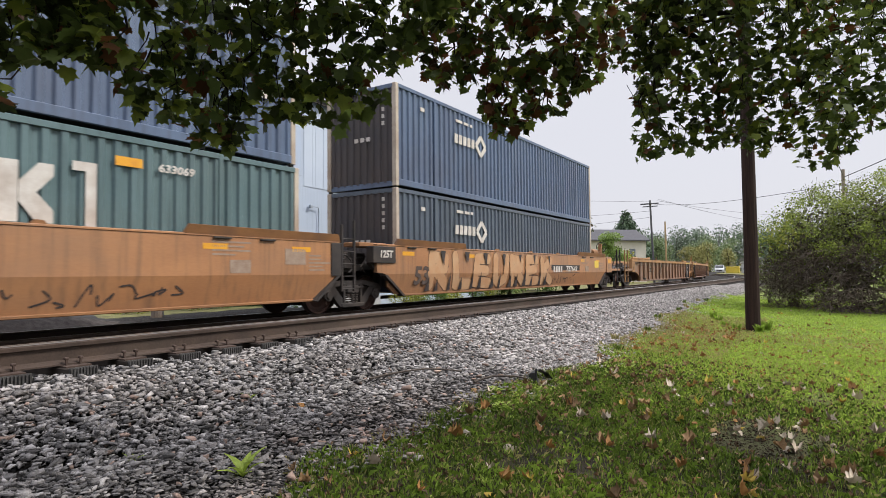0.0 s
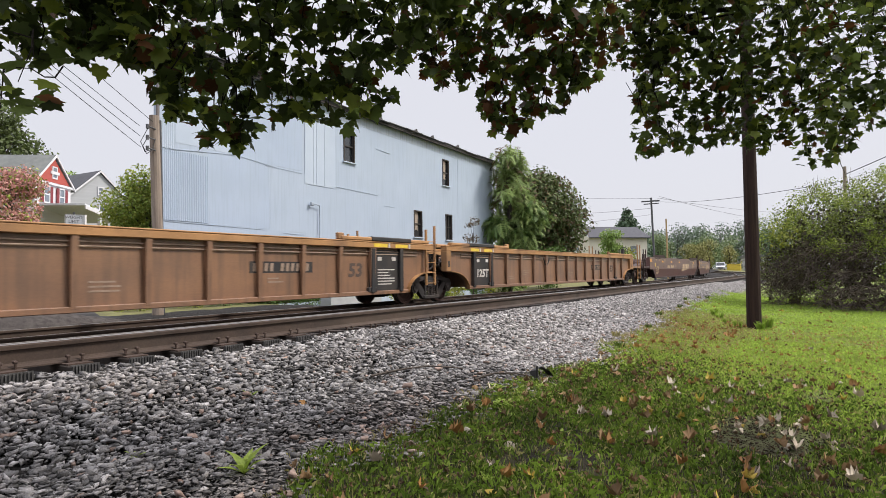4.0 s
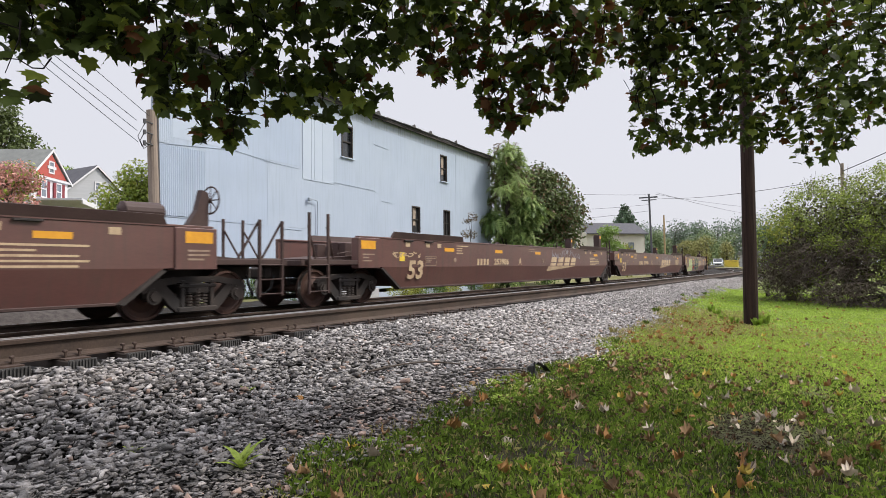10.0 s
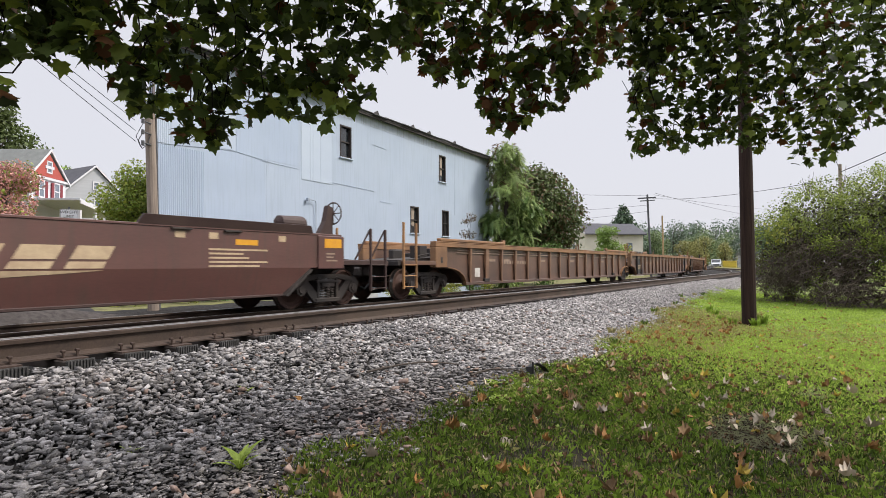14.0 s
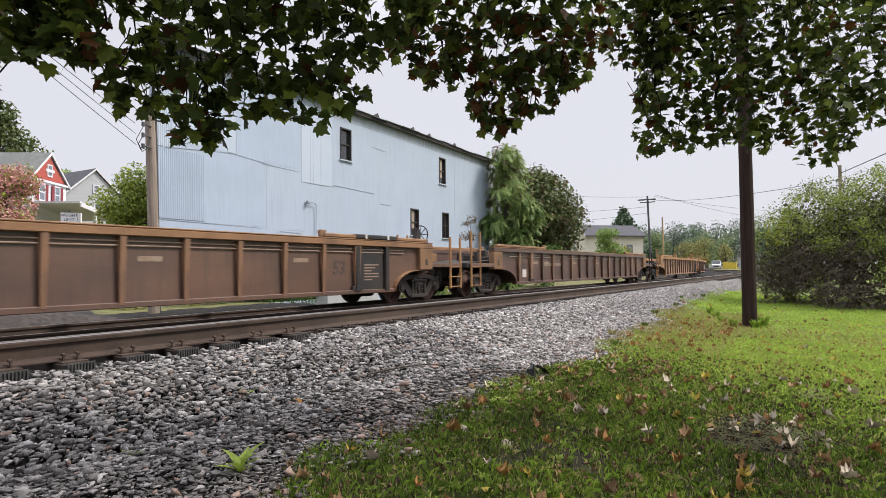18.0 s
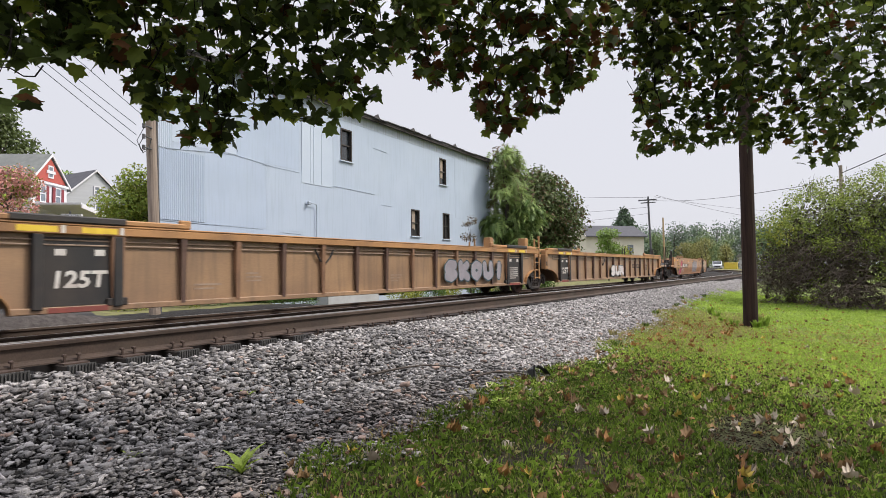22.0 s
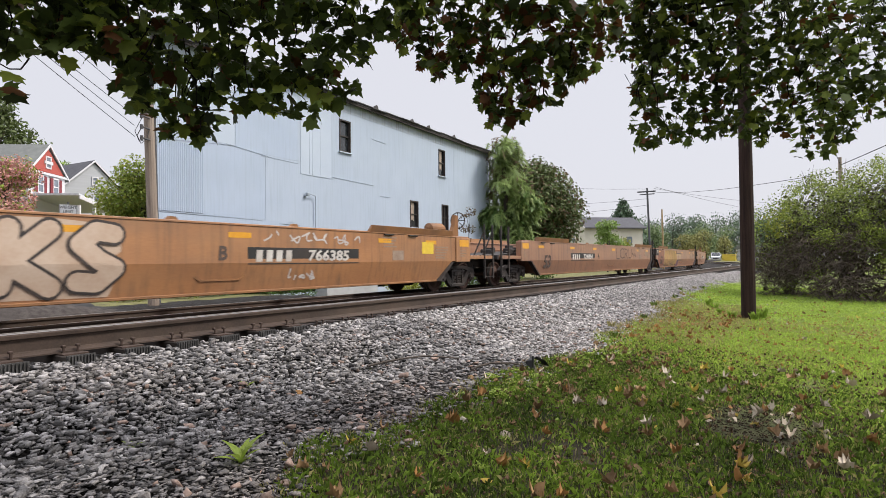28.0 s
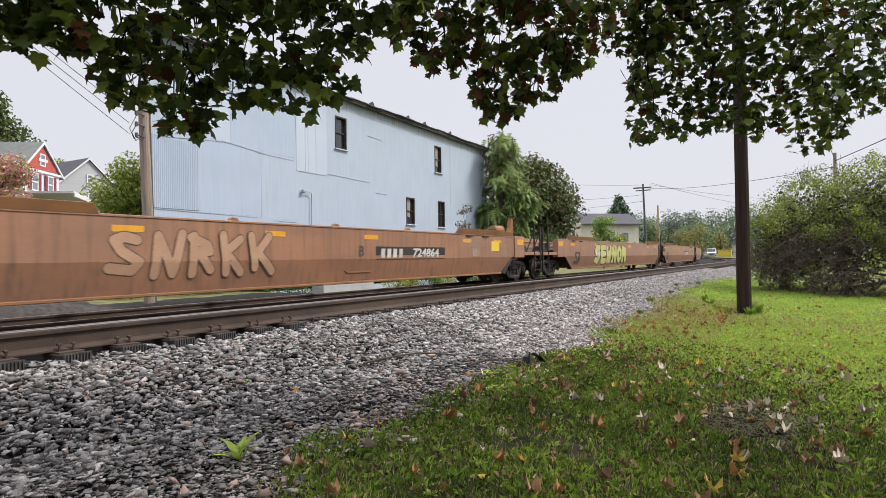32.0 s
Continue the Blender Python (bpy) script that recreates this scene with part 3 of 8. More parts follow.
def ragged_patch(x0, x1, z0, z1, seed, n=30):
    """An uneven painted patch, as a closed outline."""
    rnd = random.Random(seed)
    cx, cz, out = (x0 + x1) / 2, (z0 + z1) / 2, []
    for i in range(n):
        ca, sa = math.cos(2 * math.pi * i / n), math.sin(2 * math.pi * i / n)
        k = 1 / max(abs(ca), abs(sa)) * rnd.uniform(0.88, 1.0)
        out.append((cx + (x1 - x0) / 2 * ca * k, cz + (z1 - z0) / 2 * sa * k))
    return out


def graffiti(ob, x0, x1, z0, z1, spell, fill, edge, label, seed, fat=0.3, rim=0.04, wobble=0.06, coat=None, wedge=None):
    """Painted letter shapes, one over the next: each an outline and a filled shape, on a coat of paint, with dark wedges at the feet."""
    rnd = random.Random(seed)
    w, h = (x1 - x0) / len(spell), z1 - z0
    g = part("graffiti", flat_shape(MB(), ragged_patch(x0 - 0.1, x1 + 0.1, z0, z1, seed), -1.5032), coat, ob, label) if coat else None
    width = fat * min(w, h * 1.1)
    m = width * 0.5 + rim
    for i, ch in enumerate(spell):
        low, top = MB(), MB()
        lean, yb = rnd.uniform(-0.04, 0.1), -1.5045 - 0.0045 * i
        for j, line in enumerate(GLYPHS[ch]):
            pts = [(x0 + w * i + m + (w * 1.2 - 2 * m) * (px + lean * (pz - 0.5) + rnd.uniform(-wobble, wobble)), z0 + m + (h - 2 * m) * min(max(pz + rnd.uniform(-wobble, wobble), 0), 1)) for px, pz in line]
            if rim:
                ribbon(low, pts, width + 2 * rim, yb - 0.0001 * j)
            ribbon(top, pts, width, yb - 0.0026 - 0.0001 * j)
        if g is None:
            g = part("graffiti", top if not rim else low, fill if not rim else edge, ob, label)
            if rim:
                part("graffiti_letter", top, fill, g)
        else:
            if rim:
                part("graffiti_outline", low, edge, g)
            part("graffiti_letter", top, fill, g)
    if wedge:
        mb, yw = MB(), -1.5095 - 0.0045 * len(spell)
        for i in range(len(spell)):
            for u, up in ((0.1, 0), (0.55, 0), (0.8, 1)):
                x, d = x0 + w * (i + u + rnd.uniform(-0.08, 0.08)), rnd.uniform(0.06, 0.13) * w
                zb, zt = (z0 + 0.03, z0 + h * rnd.uniform(0.3, 0.5)) if not up else (z1 - 0.04, z1 - h * rnd.uniform(0.25, 0.4))
                flat_shape(mb, [(x - d, zb), (x + d, zb), (x + d * 0.3, zt)], yw)
        part("graffiti_accent", mb, wedge, g)
    for c in [g] + list(g.children):
        c["kind"] = "stuff"


def slab(ob, pts, material, label, edge=None, y=-1.508):
    """A flat painted shape with a dark rim."""
    cx, cz = sum(p[0] for p in pts) / len(pts), sum(p[1] for p in pts) / len(pts)
    g = part("graffiti", flat_shape(MB(), [(cx + (x - cx) * 1.06, cz + (z - cz) * 1.08) for x, z in pts], y + 0.002), edge or BLACKSPRAY, ob, label)
    part("graffiti_letter", flat_shape(MB(), pts, y - 0.001), material, g)
    for c in [g] + list(g.children):
        c["kind"] = "stuff"
    return g


def scrawl(ob, x0, x1, z0, z1, count, material, seed, width=0.025, label="scrawled spray-paint tag"):
    """A thin spray-can tag: a few looping strokes."""
    rnd = random.Random(seed)
    mb = MB()
    w = (x1 - x0) / count
    for i in range(count):
        px, pz = x0 + w * i + rnd.uniform(0, 0.2) * w, rnd.uniform(z0, z1)
        pts = [(px, pz)]
        for _ in range(rnd.randint(2, 4)):
            pts.append((x0 + w * i + rnd.uniform(-0.1, 1.15) * w, rnd.uniform(z0, z1)))
        smooth = []
        for j in range(len(pts) - 1):
            a, b = Vector(pts[max(j - 1, 0)]), Vector(pts[j])
            c, d = Vector(pts[j + 1]), Vector(pts[min(j + 2, len(pts) - 1)])
            for q in range(6):
                u = q / 6
                smooth.append(0.5 * ((2 * b) + (c - a) * u + (2 * a - 5 * b + 4 * c - d) * u * u + (-a + 3 * b - 3 * c + d) * u ** 3))
        smooth.append(Vector(pts[-1]))
        rows = []
        for j, p in enumerate(smooth):
            dd = (smooth[min(j + 1, len(smooth) - 1)] - smooth[max(j - 1, 0)])
            nrm = Vector((-dd.y, dd.x)).normalized() * width * 0.5 if dd.length > 1e-6 else Vector((0, width / 2))
            rows.append([(p.x + nrm.x, -1.5065 - i * 0.0003, p.y + nrm.y), (p.x - nrm.x, -1.5065 - i * 0.0003, p.y - nrm.y)])
        mb.sheet(rows)
    g = part("graffiti", mb, material, ob, label)
    g["kind"] = "stuff"
    return g


def ladder(ob, x0, x1, z0, z1, y, paint, rungs=5, tall=1.0):
    mb, bars = MB(), []
    for x, zz in ((x0, z1), (x1, z0 + (z1 - z0) * tall)):
        mb.box(x - 0.03, x + 0.03, y - 0.03, y + 0.03, z0, zz, 0.006)
    for i in range(rungs):
        z = z0 + 0.06 + i * 0.30
        bars.append(z)
    lad = part("ladder", mb, paint, ob, "grab-iron ladder")
    me = shared(("rung", round(x1 - x0, 3), paint.name), lambda: MB().tube((0, 0, 0), (x1 - x0, 0, 0), 0.013, 6).mesh("rung", paint))
    for z in bars:
        part("rung", me, None, lad, m=pose(x0, y - 0.02, z))
    return lad


def smooth_sides(ob, L, xa, xb, paint, guide, fc, rc):
    """Flat-plated side walls with a crease, and flared container guides along the top."""
    for k in (-1, 1):
        up = MB().prism([(xa, 1.72), (xa, 1.0), (0.85, 0.96), (L - 0.95, 0.96), (xb, 1.0), (xb, 1.72)], k * 1.5, k * 1.40)
        up.box(xa, xb, min(k * 1.515, k * 1.36), max(k * 1.515, k * 1.36), 1.70, 1.745, 0.008)
        w = part("side_wall", up, paint, ob)
        lo = MB()
        a, b = [(0.85, 0.96), (1.6, 0.38), (L - 1.65, 0.38), (L - 0.95, 0.96)], []
        vs = [(x, k * (1.5 if z > 0.6 else 1.385), z) for x, z in a] + [(x, k * (1.40 if z > 0.6 else 1.30), z) for x, z in a]
        lo.add(vs, [(0, 1, 2, 3), (7, 6, 5, 4), (0, 4, 5, 1), (1, 5, 6, 2), (2, 6, 7, 3), (3, 7, 4, 0)])
        part("lower_panel", lo, paint, w)
        part("bottom_sill", MB().box(1.6, L - 1.65, min(k * 1.42, k * 1.29), max(k * 1.42, k * 1.29), 0.35, 0.405, 0.01), guide, w)
        part("end_flange", MB().prism([(0.80, 0.92), (0.9, 0.93), (1.68, 0.37), (1.6, 0.35)], k * 1.53, k * 1.38), STEEL, w)
        part("end_flange", MB().prism([(L - 0.90, 0.92), (L - 1.0, 0.93), (L - 1.73, 0.37), (L - 1.65, 0.35)], k * 1.53, k * 1.38), STEEL, w)
        for x0, x1 in ((1.25, 5.0), (L - 5.0, L - 0.9)):
            g = MB()
            vs = [(x0, k * 1.52, 1.735), (x1, k * 1.52, 1.735), (x1 - 0.1, k * 1.56, 1.90), (x0 + 0.1, k * 1.56, 1.90), (x0, k * 1.45, 1.735), (x1, k * 1.45, 1.735), (x1 - 0.1, k * 1.50, 1.91), (x0 + 0.1, k * 1.50, 1.91)]
            g.add(vs, [(0, 1, 2, 3), (7, 6, 5, 4), (0, 4, 5, 1), (2, 6, 7, 3), (1, 5, 6, 2), (0, 3, 7, 4)])
            gp = part("container_guide", g, guide, ob)
            for u in (0.15, 0.42):
                hx = x0 + (x1 - x0) * u
                part("hinge", MB().box(hx, hx + 0.4, min(k * 1.50, k * 1.55), max(k * 1.50, k * 1.55), 1.66, 1.70, 0.008), STEEL, gp)
        for x in (L * 0.36, L * 0.5, L * 0.64):
            part("corner_stop", MB().prism([(x - 0.12, 1.74), (x + 0.12, 1.74), (x + 0.08, 1.80), (x - 0.03, 1.81)], k * 1.49, k * 1.40), guide, ob)


def ribbed_sides(ob, L, paint, guide, fc, rc, mixed, worn):
    """Plate sides set back behind posts, a heavy top chord, arched cut-outs over the trucks."""
    xa, xb = (-0.15 if fc else 0.25), (L + 0.15 if rc else L - 0.45)
    plate_paint = PAINTS["plate"] if worn else paint
    for k in (-1, 1):
        arc0 = [(0.55 + 1.1 * math.sin(math.pi / 2 * i / 7), 0.38 + 0.54 * math.cos(math.pi / 2 * i / 7)) for i in range(8)]
        arc1 = [(L - x, z) for x, z in reversed(arc0)]
        w = part("side_wall", MB().prism([(xa + 0.1, 1.60), (xa + 0.1, 0.92)] + arc0 + arc1 + [(xb - 0.1, 0.92), (xb - 0.1, 1.60)], k * 1.40, k * 1.33), plate_paint, ob)
        part("top_chord", MB().box(xa, xb, min(k * 1.52, k * 1.30), max(k * 1.52, k * 1.30), 1.56, 1.70, 0.015), plate_paint if worn else guide, w, "heavy top chord")
        part("chord_cap", MB().box(xa, xb, min(k * 1.525, k * 1.30), max(k * 1.525, k * 1.30), 1.70, 1.732, 0.01), guide, w, "rubbed orange cap of the top chord")
        part("bottom_chord", MB().box(1.65, L - 1.65, min(k * 1.47, k * 1.32), max(k * 1.47, k * 1.32), 0.36, 0.46, 0.012), plate_paint, w)
        for arc in (arc0, arc1):
            part("arch_flange", MB().sheet([[(x, k * 1.51, z), (x, k * 1.36, z), (x, k * 1.36, z + 0.03), (x, k * 1.51, z + 0.03), (x, k * 1.51, z)] for x, z in arc]), plate_paint if worn else guide, w)
        n = int(round((L - 4.0) / 1.16))
        for i in range(n + 1):
            x = 2.0 + (L - 4.0) * i / n
            wide = i in (1, n - 1)
            e = 0.11 if wide else 0.055
            skin = PAINTS["plate"] if mixed and (i * 7 + 3) % 5 < 3 and not wide else PAINTS["tan"]
            if wide:
                part("post_foot", MB().box(x - 0.17, x + 0.17, min(k * 1.485, k * 1.39), max(k * 1.485, k * 1.39), 0.44, 0.56, 0.012), STEEL, ob)
            part("post", shared(("post", wide, k, skin.name), lambda: MB().add([(-e - 0.02, k * 1.385, 1.57), (e + 0.02, k * 1.385, 1.57), (e + 0.02, k * 1.385, 0.40), (e * 0.8, k * 1.385, 0.40),
                 (-e, k * 1.505, 1.57), (e, k * 1.505, 1.57), (e * 0.8, k * 1.475, 0.42), (-e * 0.8, k * 1.475, 0.42)], [(4, 5, 6, 7), (0, 4, 7, 3), (1, 2, 6, 5), (0, 1, 5, 4), (3, 7, 6, 2)]).mesh("post", skin)), None, ob, m=pose(x, 0, 0))
        for z in (1.475, 1.40):
            part("pipe", MB().tube((1.2, k * 1.43, z), (L - 1.2, k * 1.43, z), 0.014, 6), mat("pipe_dusty", (0.34, 0.25, 0.185), (0.2, 0.14, 0.10), rough=0.6), ob, "thin dusty pipe under the top chord")
        for x0, x1 in ((xa + 0.25, 4.4), (L - 4.4, xb - 0.25)):
            part("container_guide", MB().box(x0, x1, min(k * 1.53, k * 1.38), max(k * 1.53, k * 1.38), 1.735, 1.83, 0.02), guide, ob)
            part("guide_end", MB().box((x1 if x0 < 2 else x0) - 0.1, (x1 if x0 < 2 else x0) + 0.12, min(k * 1.5, k * 1.4), max(k * 1.5, k * 1.4), 1.74, 1.9, 0.02), guide, ob)
        for x0, x1 in ((xa, 0.5), (L - 0.5, xb)):
            if x1 - x0 > 0.1:
                part("end_post", MB().box(x0, x1 if x0 < 2 else x1, min(k * 1.515, k * 1.3), max(k * 1.515, k * 1.3), 0.94, 1.57, 0.02), guide, ob)
                cx = (x0 + x1) / 2
                part("lifting_hole", MB().box(cx - 0.05, cx + 0.05, min(k * 1.522, k * 1.50), max(k * 1.522, k * 1.50), 1.08, 1.26), GLOSSBLACK, ob, "dark lifting slot")


def well_unit(kind, L, fc, rc, index):
    """One unit of a well car. x runs from the front truck to the rear joint, z from the rail."""
    colour = {"orange": "faded orange", "brown": "dark brown", "rust": "rusty brown", "tan": "weathered tan"}[kind]
    load = "loaded with two containers" if index < 2 else "empty"
    style = "smooth-sided" if kind in ("orange", "brown") else "ribbed"
    ob = thing("well_car", "%s %s container well car, %s" % (colour, style, load), "rail car", group="cars of the train")
    paint, guide = PAINTS["umber" if kind == "orange" and index > 20 else "sand" if kind == "tan" and index > 14 else kind], GUIDE[kind]
    dark = GUIDE["brown"] if kind == "brown" else STEEL
    xa, xb = (-0.05 if fc else 0.5), (L + 0.05 if rc else L - 0.9)
    if style == "ribbed":
        ribbed_sides(ob, L, paint, guide, fc, rc, index >= 14, index == 14)
    else:
        smooth_sides(ob, L, xa, xb, paint, guide, fc, rc)
    # well ends, floor beams and the end platforms over the trucks
    for x in (2.0, L - 2.0):
        part("bulkhead", MB().box(x - 0.05, x + 0.05, -1.39, 1.39, 0.42, 1.42, 0.01), paint, ob)
    for i in range(6):
        x = 2.6 + (L - 5.2) * i / 5
        part("floor_beam", MB().box(x - 0.15, x + 0.15, -1.36, 1.36, 0.40, 0.50, 0.01), dark, ob)
    for end, c in ((0, fc), (1, rc)):
        sgn = 1 if end == 0 else -1
        ox = 0 if end == 0 else L

        def X(v):
            return ox + sgn * v

        def bx(mb, a, b, *r, c=0.0):
            return mb.box(min(X(a), X(b)), max(X(a), X(b)), *r, c)
        reach = -1.85 if c else -0.35
        deck = MB()
        deck.add([(X(reach), -0.75, 1.12), (X(2.0), -1.3, 1.36), (X(2.0), 1.3, 1.36), (X(reach), 0.75, 1.12), (X(reach), -0.75, 0.98), (X(2.0), -1.3, 1.2), (X(2.0), 1.3, 1.2), (X(reach), 0.75, 0.98)],
                 [(0, 1, 2, 3), (7, 6, 5, 4), (0, 4, 5, 1), (1, 5, 6, 2), (2, 6, 7, 3), (3, 7, 4, 0)])
        part("end_platform", deck, dark, ob, "sloping end platform over the truck")
        sill = MB()
        bx(sill, reach, 2.0, -0.35, 0.35, 0.72, 1.0, c=0.02)
        part("center_sill", sill, STEEL, ob)
        rnd = random.Random(index * 2 + end)
        for _ in range(6):
            mess = MB()
            a = rnd.uniform(-0.2, 1.2)
            y = rnd.uniform(-1.0, 0.8)
            h = rnd.uniform(0.1, 0.35)
            bx(mess, a, a + rnd.uniform(0.2, 0.6), y, y + rnd.uniform(0.12, 0.4), 1.1, 1.32 + h, c=0.02)
            part("brake_gear", mess, dark, ob, "grimy brake gear")
        part("air_pipe", MB().path([(X(0.9), -1.2, 1.5), (X(0.4), -1.28, 1.42), (X(0.1), -1.3, 1.15), (X(0.3), -1.25, 1.0)], 0.02, 6), dark, ob)
        part("air_pipe", MB().path([(X(-0.2), -0.9, 1.3), (X(0.6), -1.0, 1.42), (X(1.6), -1.1, 1.44)], 0.018, 6), dark, ob)
        truck_here = end == 0 or rc
        if c:
            for y in (-1.45, 1.45):
                part("side_step", bx(MB(), -1.75, 0.3, y - 0.06, y + 0.06, 1.02, 1.14, c=0.01), paint if style == "ribbed" or kind == "orange" else dark, ob)
            tall = 2.45 if (kind == "tan" and end == 1) else 2.2 if (end == 0 or kind == "orange") else 1.95
            for y in (-1.5, 1.5):
                ladder(ob, X(-1.75), X(-1.15), 0.36, tall, y, GUIDE["tan"] if kind in ("rust", "tan") and (end == 0 or index < 14) else dark, rungs=3)
            if style == "smooth-sided":
                for y in (-1.46, 1.46):
                    for a in (-1.75, -1.15):
                        part("brace", MB().tube((X(a), y, 1.9), (X(a + 0.38), y * 0.9, 1.16), 0.026, 6), dark, ob)
            part("walkway", bx(bx(MB(), -1.9, -1.1, -1.4, 1.4, 1.12, 1.16, c=0.008), -1.95, -1.82, -1.45, 1.45, 1.0, 1.13, c=0.01), dark, ob)
            cp = bx(MB(), -2.02, -1.3, -0.09, 0.09, 0.74, 0.94, c=0.02)
            bx(cp, -2.06, -1.86, -0.17, 0.17, 0.70, 0.98, c=0.05)
            part("coupler", cp, STEEL, ob, "cast steel knuckle coupler")
            part("air_hose", MB().path([(X(-1.75), -0.35, 0.8), (X(-1.85), -0.36, 0.5), (X(-1.97), -0.3, 0.36), (X(-2.05), -0.2, 0.42)], 0.028, 8), HOSE, ob, "hanging rubber air hose")
            if style == "smooth-sided":
                eb = part("end_box", bx(MB(), -0.12, 0.75, -1.535, -1.30, 0.93, 1.70, c=0.015), paint, ob, "boxed end panel with a reflector")
                plate(eb, min(X(-0.02), X(0.55)), max(X(-0.02), X(0.55)), 1.42, 1.63, MARK_AMBER, "reflector", -1.535)
                lines(eb, min(X(0.05), X(0.5)), max(X(0.05), X(0.5)), 1.3, 3, FADED, y=-1.535, seed=index)
            if end == 1 and index != 14:
                rv = MB()
                zr = 1.98 if style != "ribbed" else 1.6
                rv.lathe([(0.05, -0.42), (0.17, -0.36), (0.19, 0.3), (0.17, 0.36), (0.05, 0.42)], n=16)
                for v in range(len(rv.v)):
                    x, y, z = rv.v[v]
                    rv.v[v] = (y + X(1.0), x - 0.9, z + zr)
                part("air_reservoir", rv, guide, ob, "horizontal air tank")
                drop = 0.3 if style == "ribbed" else 0.0
                st = MB().prism([(X(0.25), 1.4), (X(-0.35), 1.4), (X(-0.35), 2.45 - drop), (X(-0.2), 2.5 - drop), (X(-0.1), 2.1 - drop), (X(0.1), 1.8 - drop)], -0.95, -0.8)
                bs = part("brake_stand", st, guide if style != "ribbed" else dark, ob)
                bw = MB()
                n = 20
                ring = [(X(-0.45), -0.87 + 0.27 * math.cos(2 * math.pi * i / n), 2.32 - drop + 0.27 * math.sin(2 * math.pi * i / n)) for i in range(n + 1)]
                bw.path(ring, 0.018, 6)
                for i in range(4):
                    a = math.pi * i / 4
                    bw.tube((X(-0.45), -0.87 - 0.26 * math.cos(a), 2.32 - drop - 0.26 * math.sin(a)), (X(-0.45), -0.87 + 0.26 * math.cos(a), 2.32 - drop + 0.26 * math.sin(a)), 0.012, 5)
                bw.tube((X(-0.47), -0.87, 2.32 - drop), (X(-0.3), -0.87, 2.32 - drop), 0.04, 8)
                part("brake_wheel", bw, dark, bs, "spoked hand-brake wheel")
        else:
            if end == 0:
                if style == "smooth-sided":
                    b = part("end_box", bx(MB(), 0.3, 1.25, -1.545, -1.30, 1.24, 1.68, c=0.015), dark if kind == "orange" else paint, ob, "dark box stencilled with its rating")
                    if kind == "orange":
                        letters(b, "125T", 0.82, 1.47, 0.26, MARK_WHITE, y=-1.548)
                    else:
                        plate(b, 0.95, 1.22, 1.34, 1.62, MARK_AMBER, "reflector", -1.545)
                        letters(b, "125T", 0.62, 1.50, 0.2, MARK_CREAM, y=-1.548)
                    part("gusset", MB().prism([(0.3, 1.24), (0.75, 1.24), (1.0, 0.95), (0.75, 0.9)], -1.42, -1.3), dark, ob)
                    part("floor_plate", MB().prism([(1.0, 0.82), (1.62, 0.42), (1.3, 0.42), (1.0, 0.62)], -1.44, -1.38), guide, ob)
                top = MB().box(0.1, 1.2, -1.25, -0.7, 1.66, 1.78, 0.02)
                part("tie_down_box", top, guide, ob)
            else:
                lm = dark if style == "smooth-sided" else guide
                for y in (-1.49, 1.49):
                    ladder(ob, L - 0.82, L - 0.38, 0.55, 2.15, y, lm, rungs=5, tall=1.08)
                if kind == "orange":
                    part("end_panel", MB().box(L - 1.2, L - 0.86, -1.525, -1.35, 0.92, 1.7, 0.012), STEEL, ob)
                if index in (8, 9, 15, 16):
                    for y, h in ((-0.9, 2.6), (0.7, 2.45)) if kind == "brown" else ((-0.9, 2.2), (0.7, 2.3)):
                        sd = part("stanchion", MB().box(L - 0.75, L - 0.45, y - 0.16, y + 0.16, 1.3, h, 0.02), guide, ob, "upright box stanchion")
                        if kind == "brown":
                            plate(sd, L - 0.7, L - 0.5, h - 0.2, h - 0.05, MARK_AMBER, "reflector", y - 0.161)
                    part("hood", MB().prism([(L - 0.3, 1.2), (L - 0.42, 1.7), (L - 0.15, 1.9), (L + 0.05, 1.75), (L + 0.05, 1.2)], -1.1, -0.5), guide, ob)
        if truck_here:
            truck(ob, ox, WHEELS.setdefault(index, []))
    return ob


WHEELS = {}


# joints: distance along the track of the truck centres at the start of the clip
UNITS = [
    # kind, front truck, rear joint, coupler at front, coupler at rear
    ("orange", -8.9, 11.5, False, False), ("orange", 11.5, 31.7, False, True),
    ("tan", 36.0, 57.15, True, False), ("tan", 57.15, 77.9, False, False), ("tan", 77.9, 98.6, False, True),
    ("brown", 102.66, 123.4, True, False), ("brown", 123.4, 144.3, False, False), ("brown", 144.3, 164.3, False, True),
    ("brown", 168.6, 189.38, True, False), ("brown", 189.38, 210.15, False, False), ("brown", 210.15, 230.78, False, True),
    ("rust", 235.1, 256.05, True, False), ("rust", 256.05, 277.0, False, False), ("rust", 277.0, 297.5, False, True),
    ("rust", 301.7, 322.6, True, True),
    ("tan", 327.09, 348.03, True, False), ("tan", 348.03, 368.69, False, False), ("tan", 368.69, 389.6, False, True),
    ("orange", 394.28, 415.3, True, False), ("orange", 415.3, 436.1, False, False), ("orange", 436.1, 456.94, False, True),
    ("orange", 461.1, 482.46, True, False), ("orange", 482.46, 503.2, False, False), ("orange", 503.2, 524.36, False, True),
    ("orange", 528.12, 549.0, True, False), ("orange", 549.0, 569.9, False, False), ("orange", 569.9, 590.8, False, True),
    ("rust", 594.8, 615.7, True, False),
]
MADE = []
for kind, s0, s1, fc, rc in UNITS:
    MADE.append(well_unit(kind, s1 - s0, fc, rc, len(MADE)))


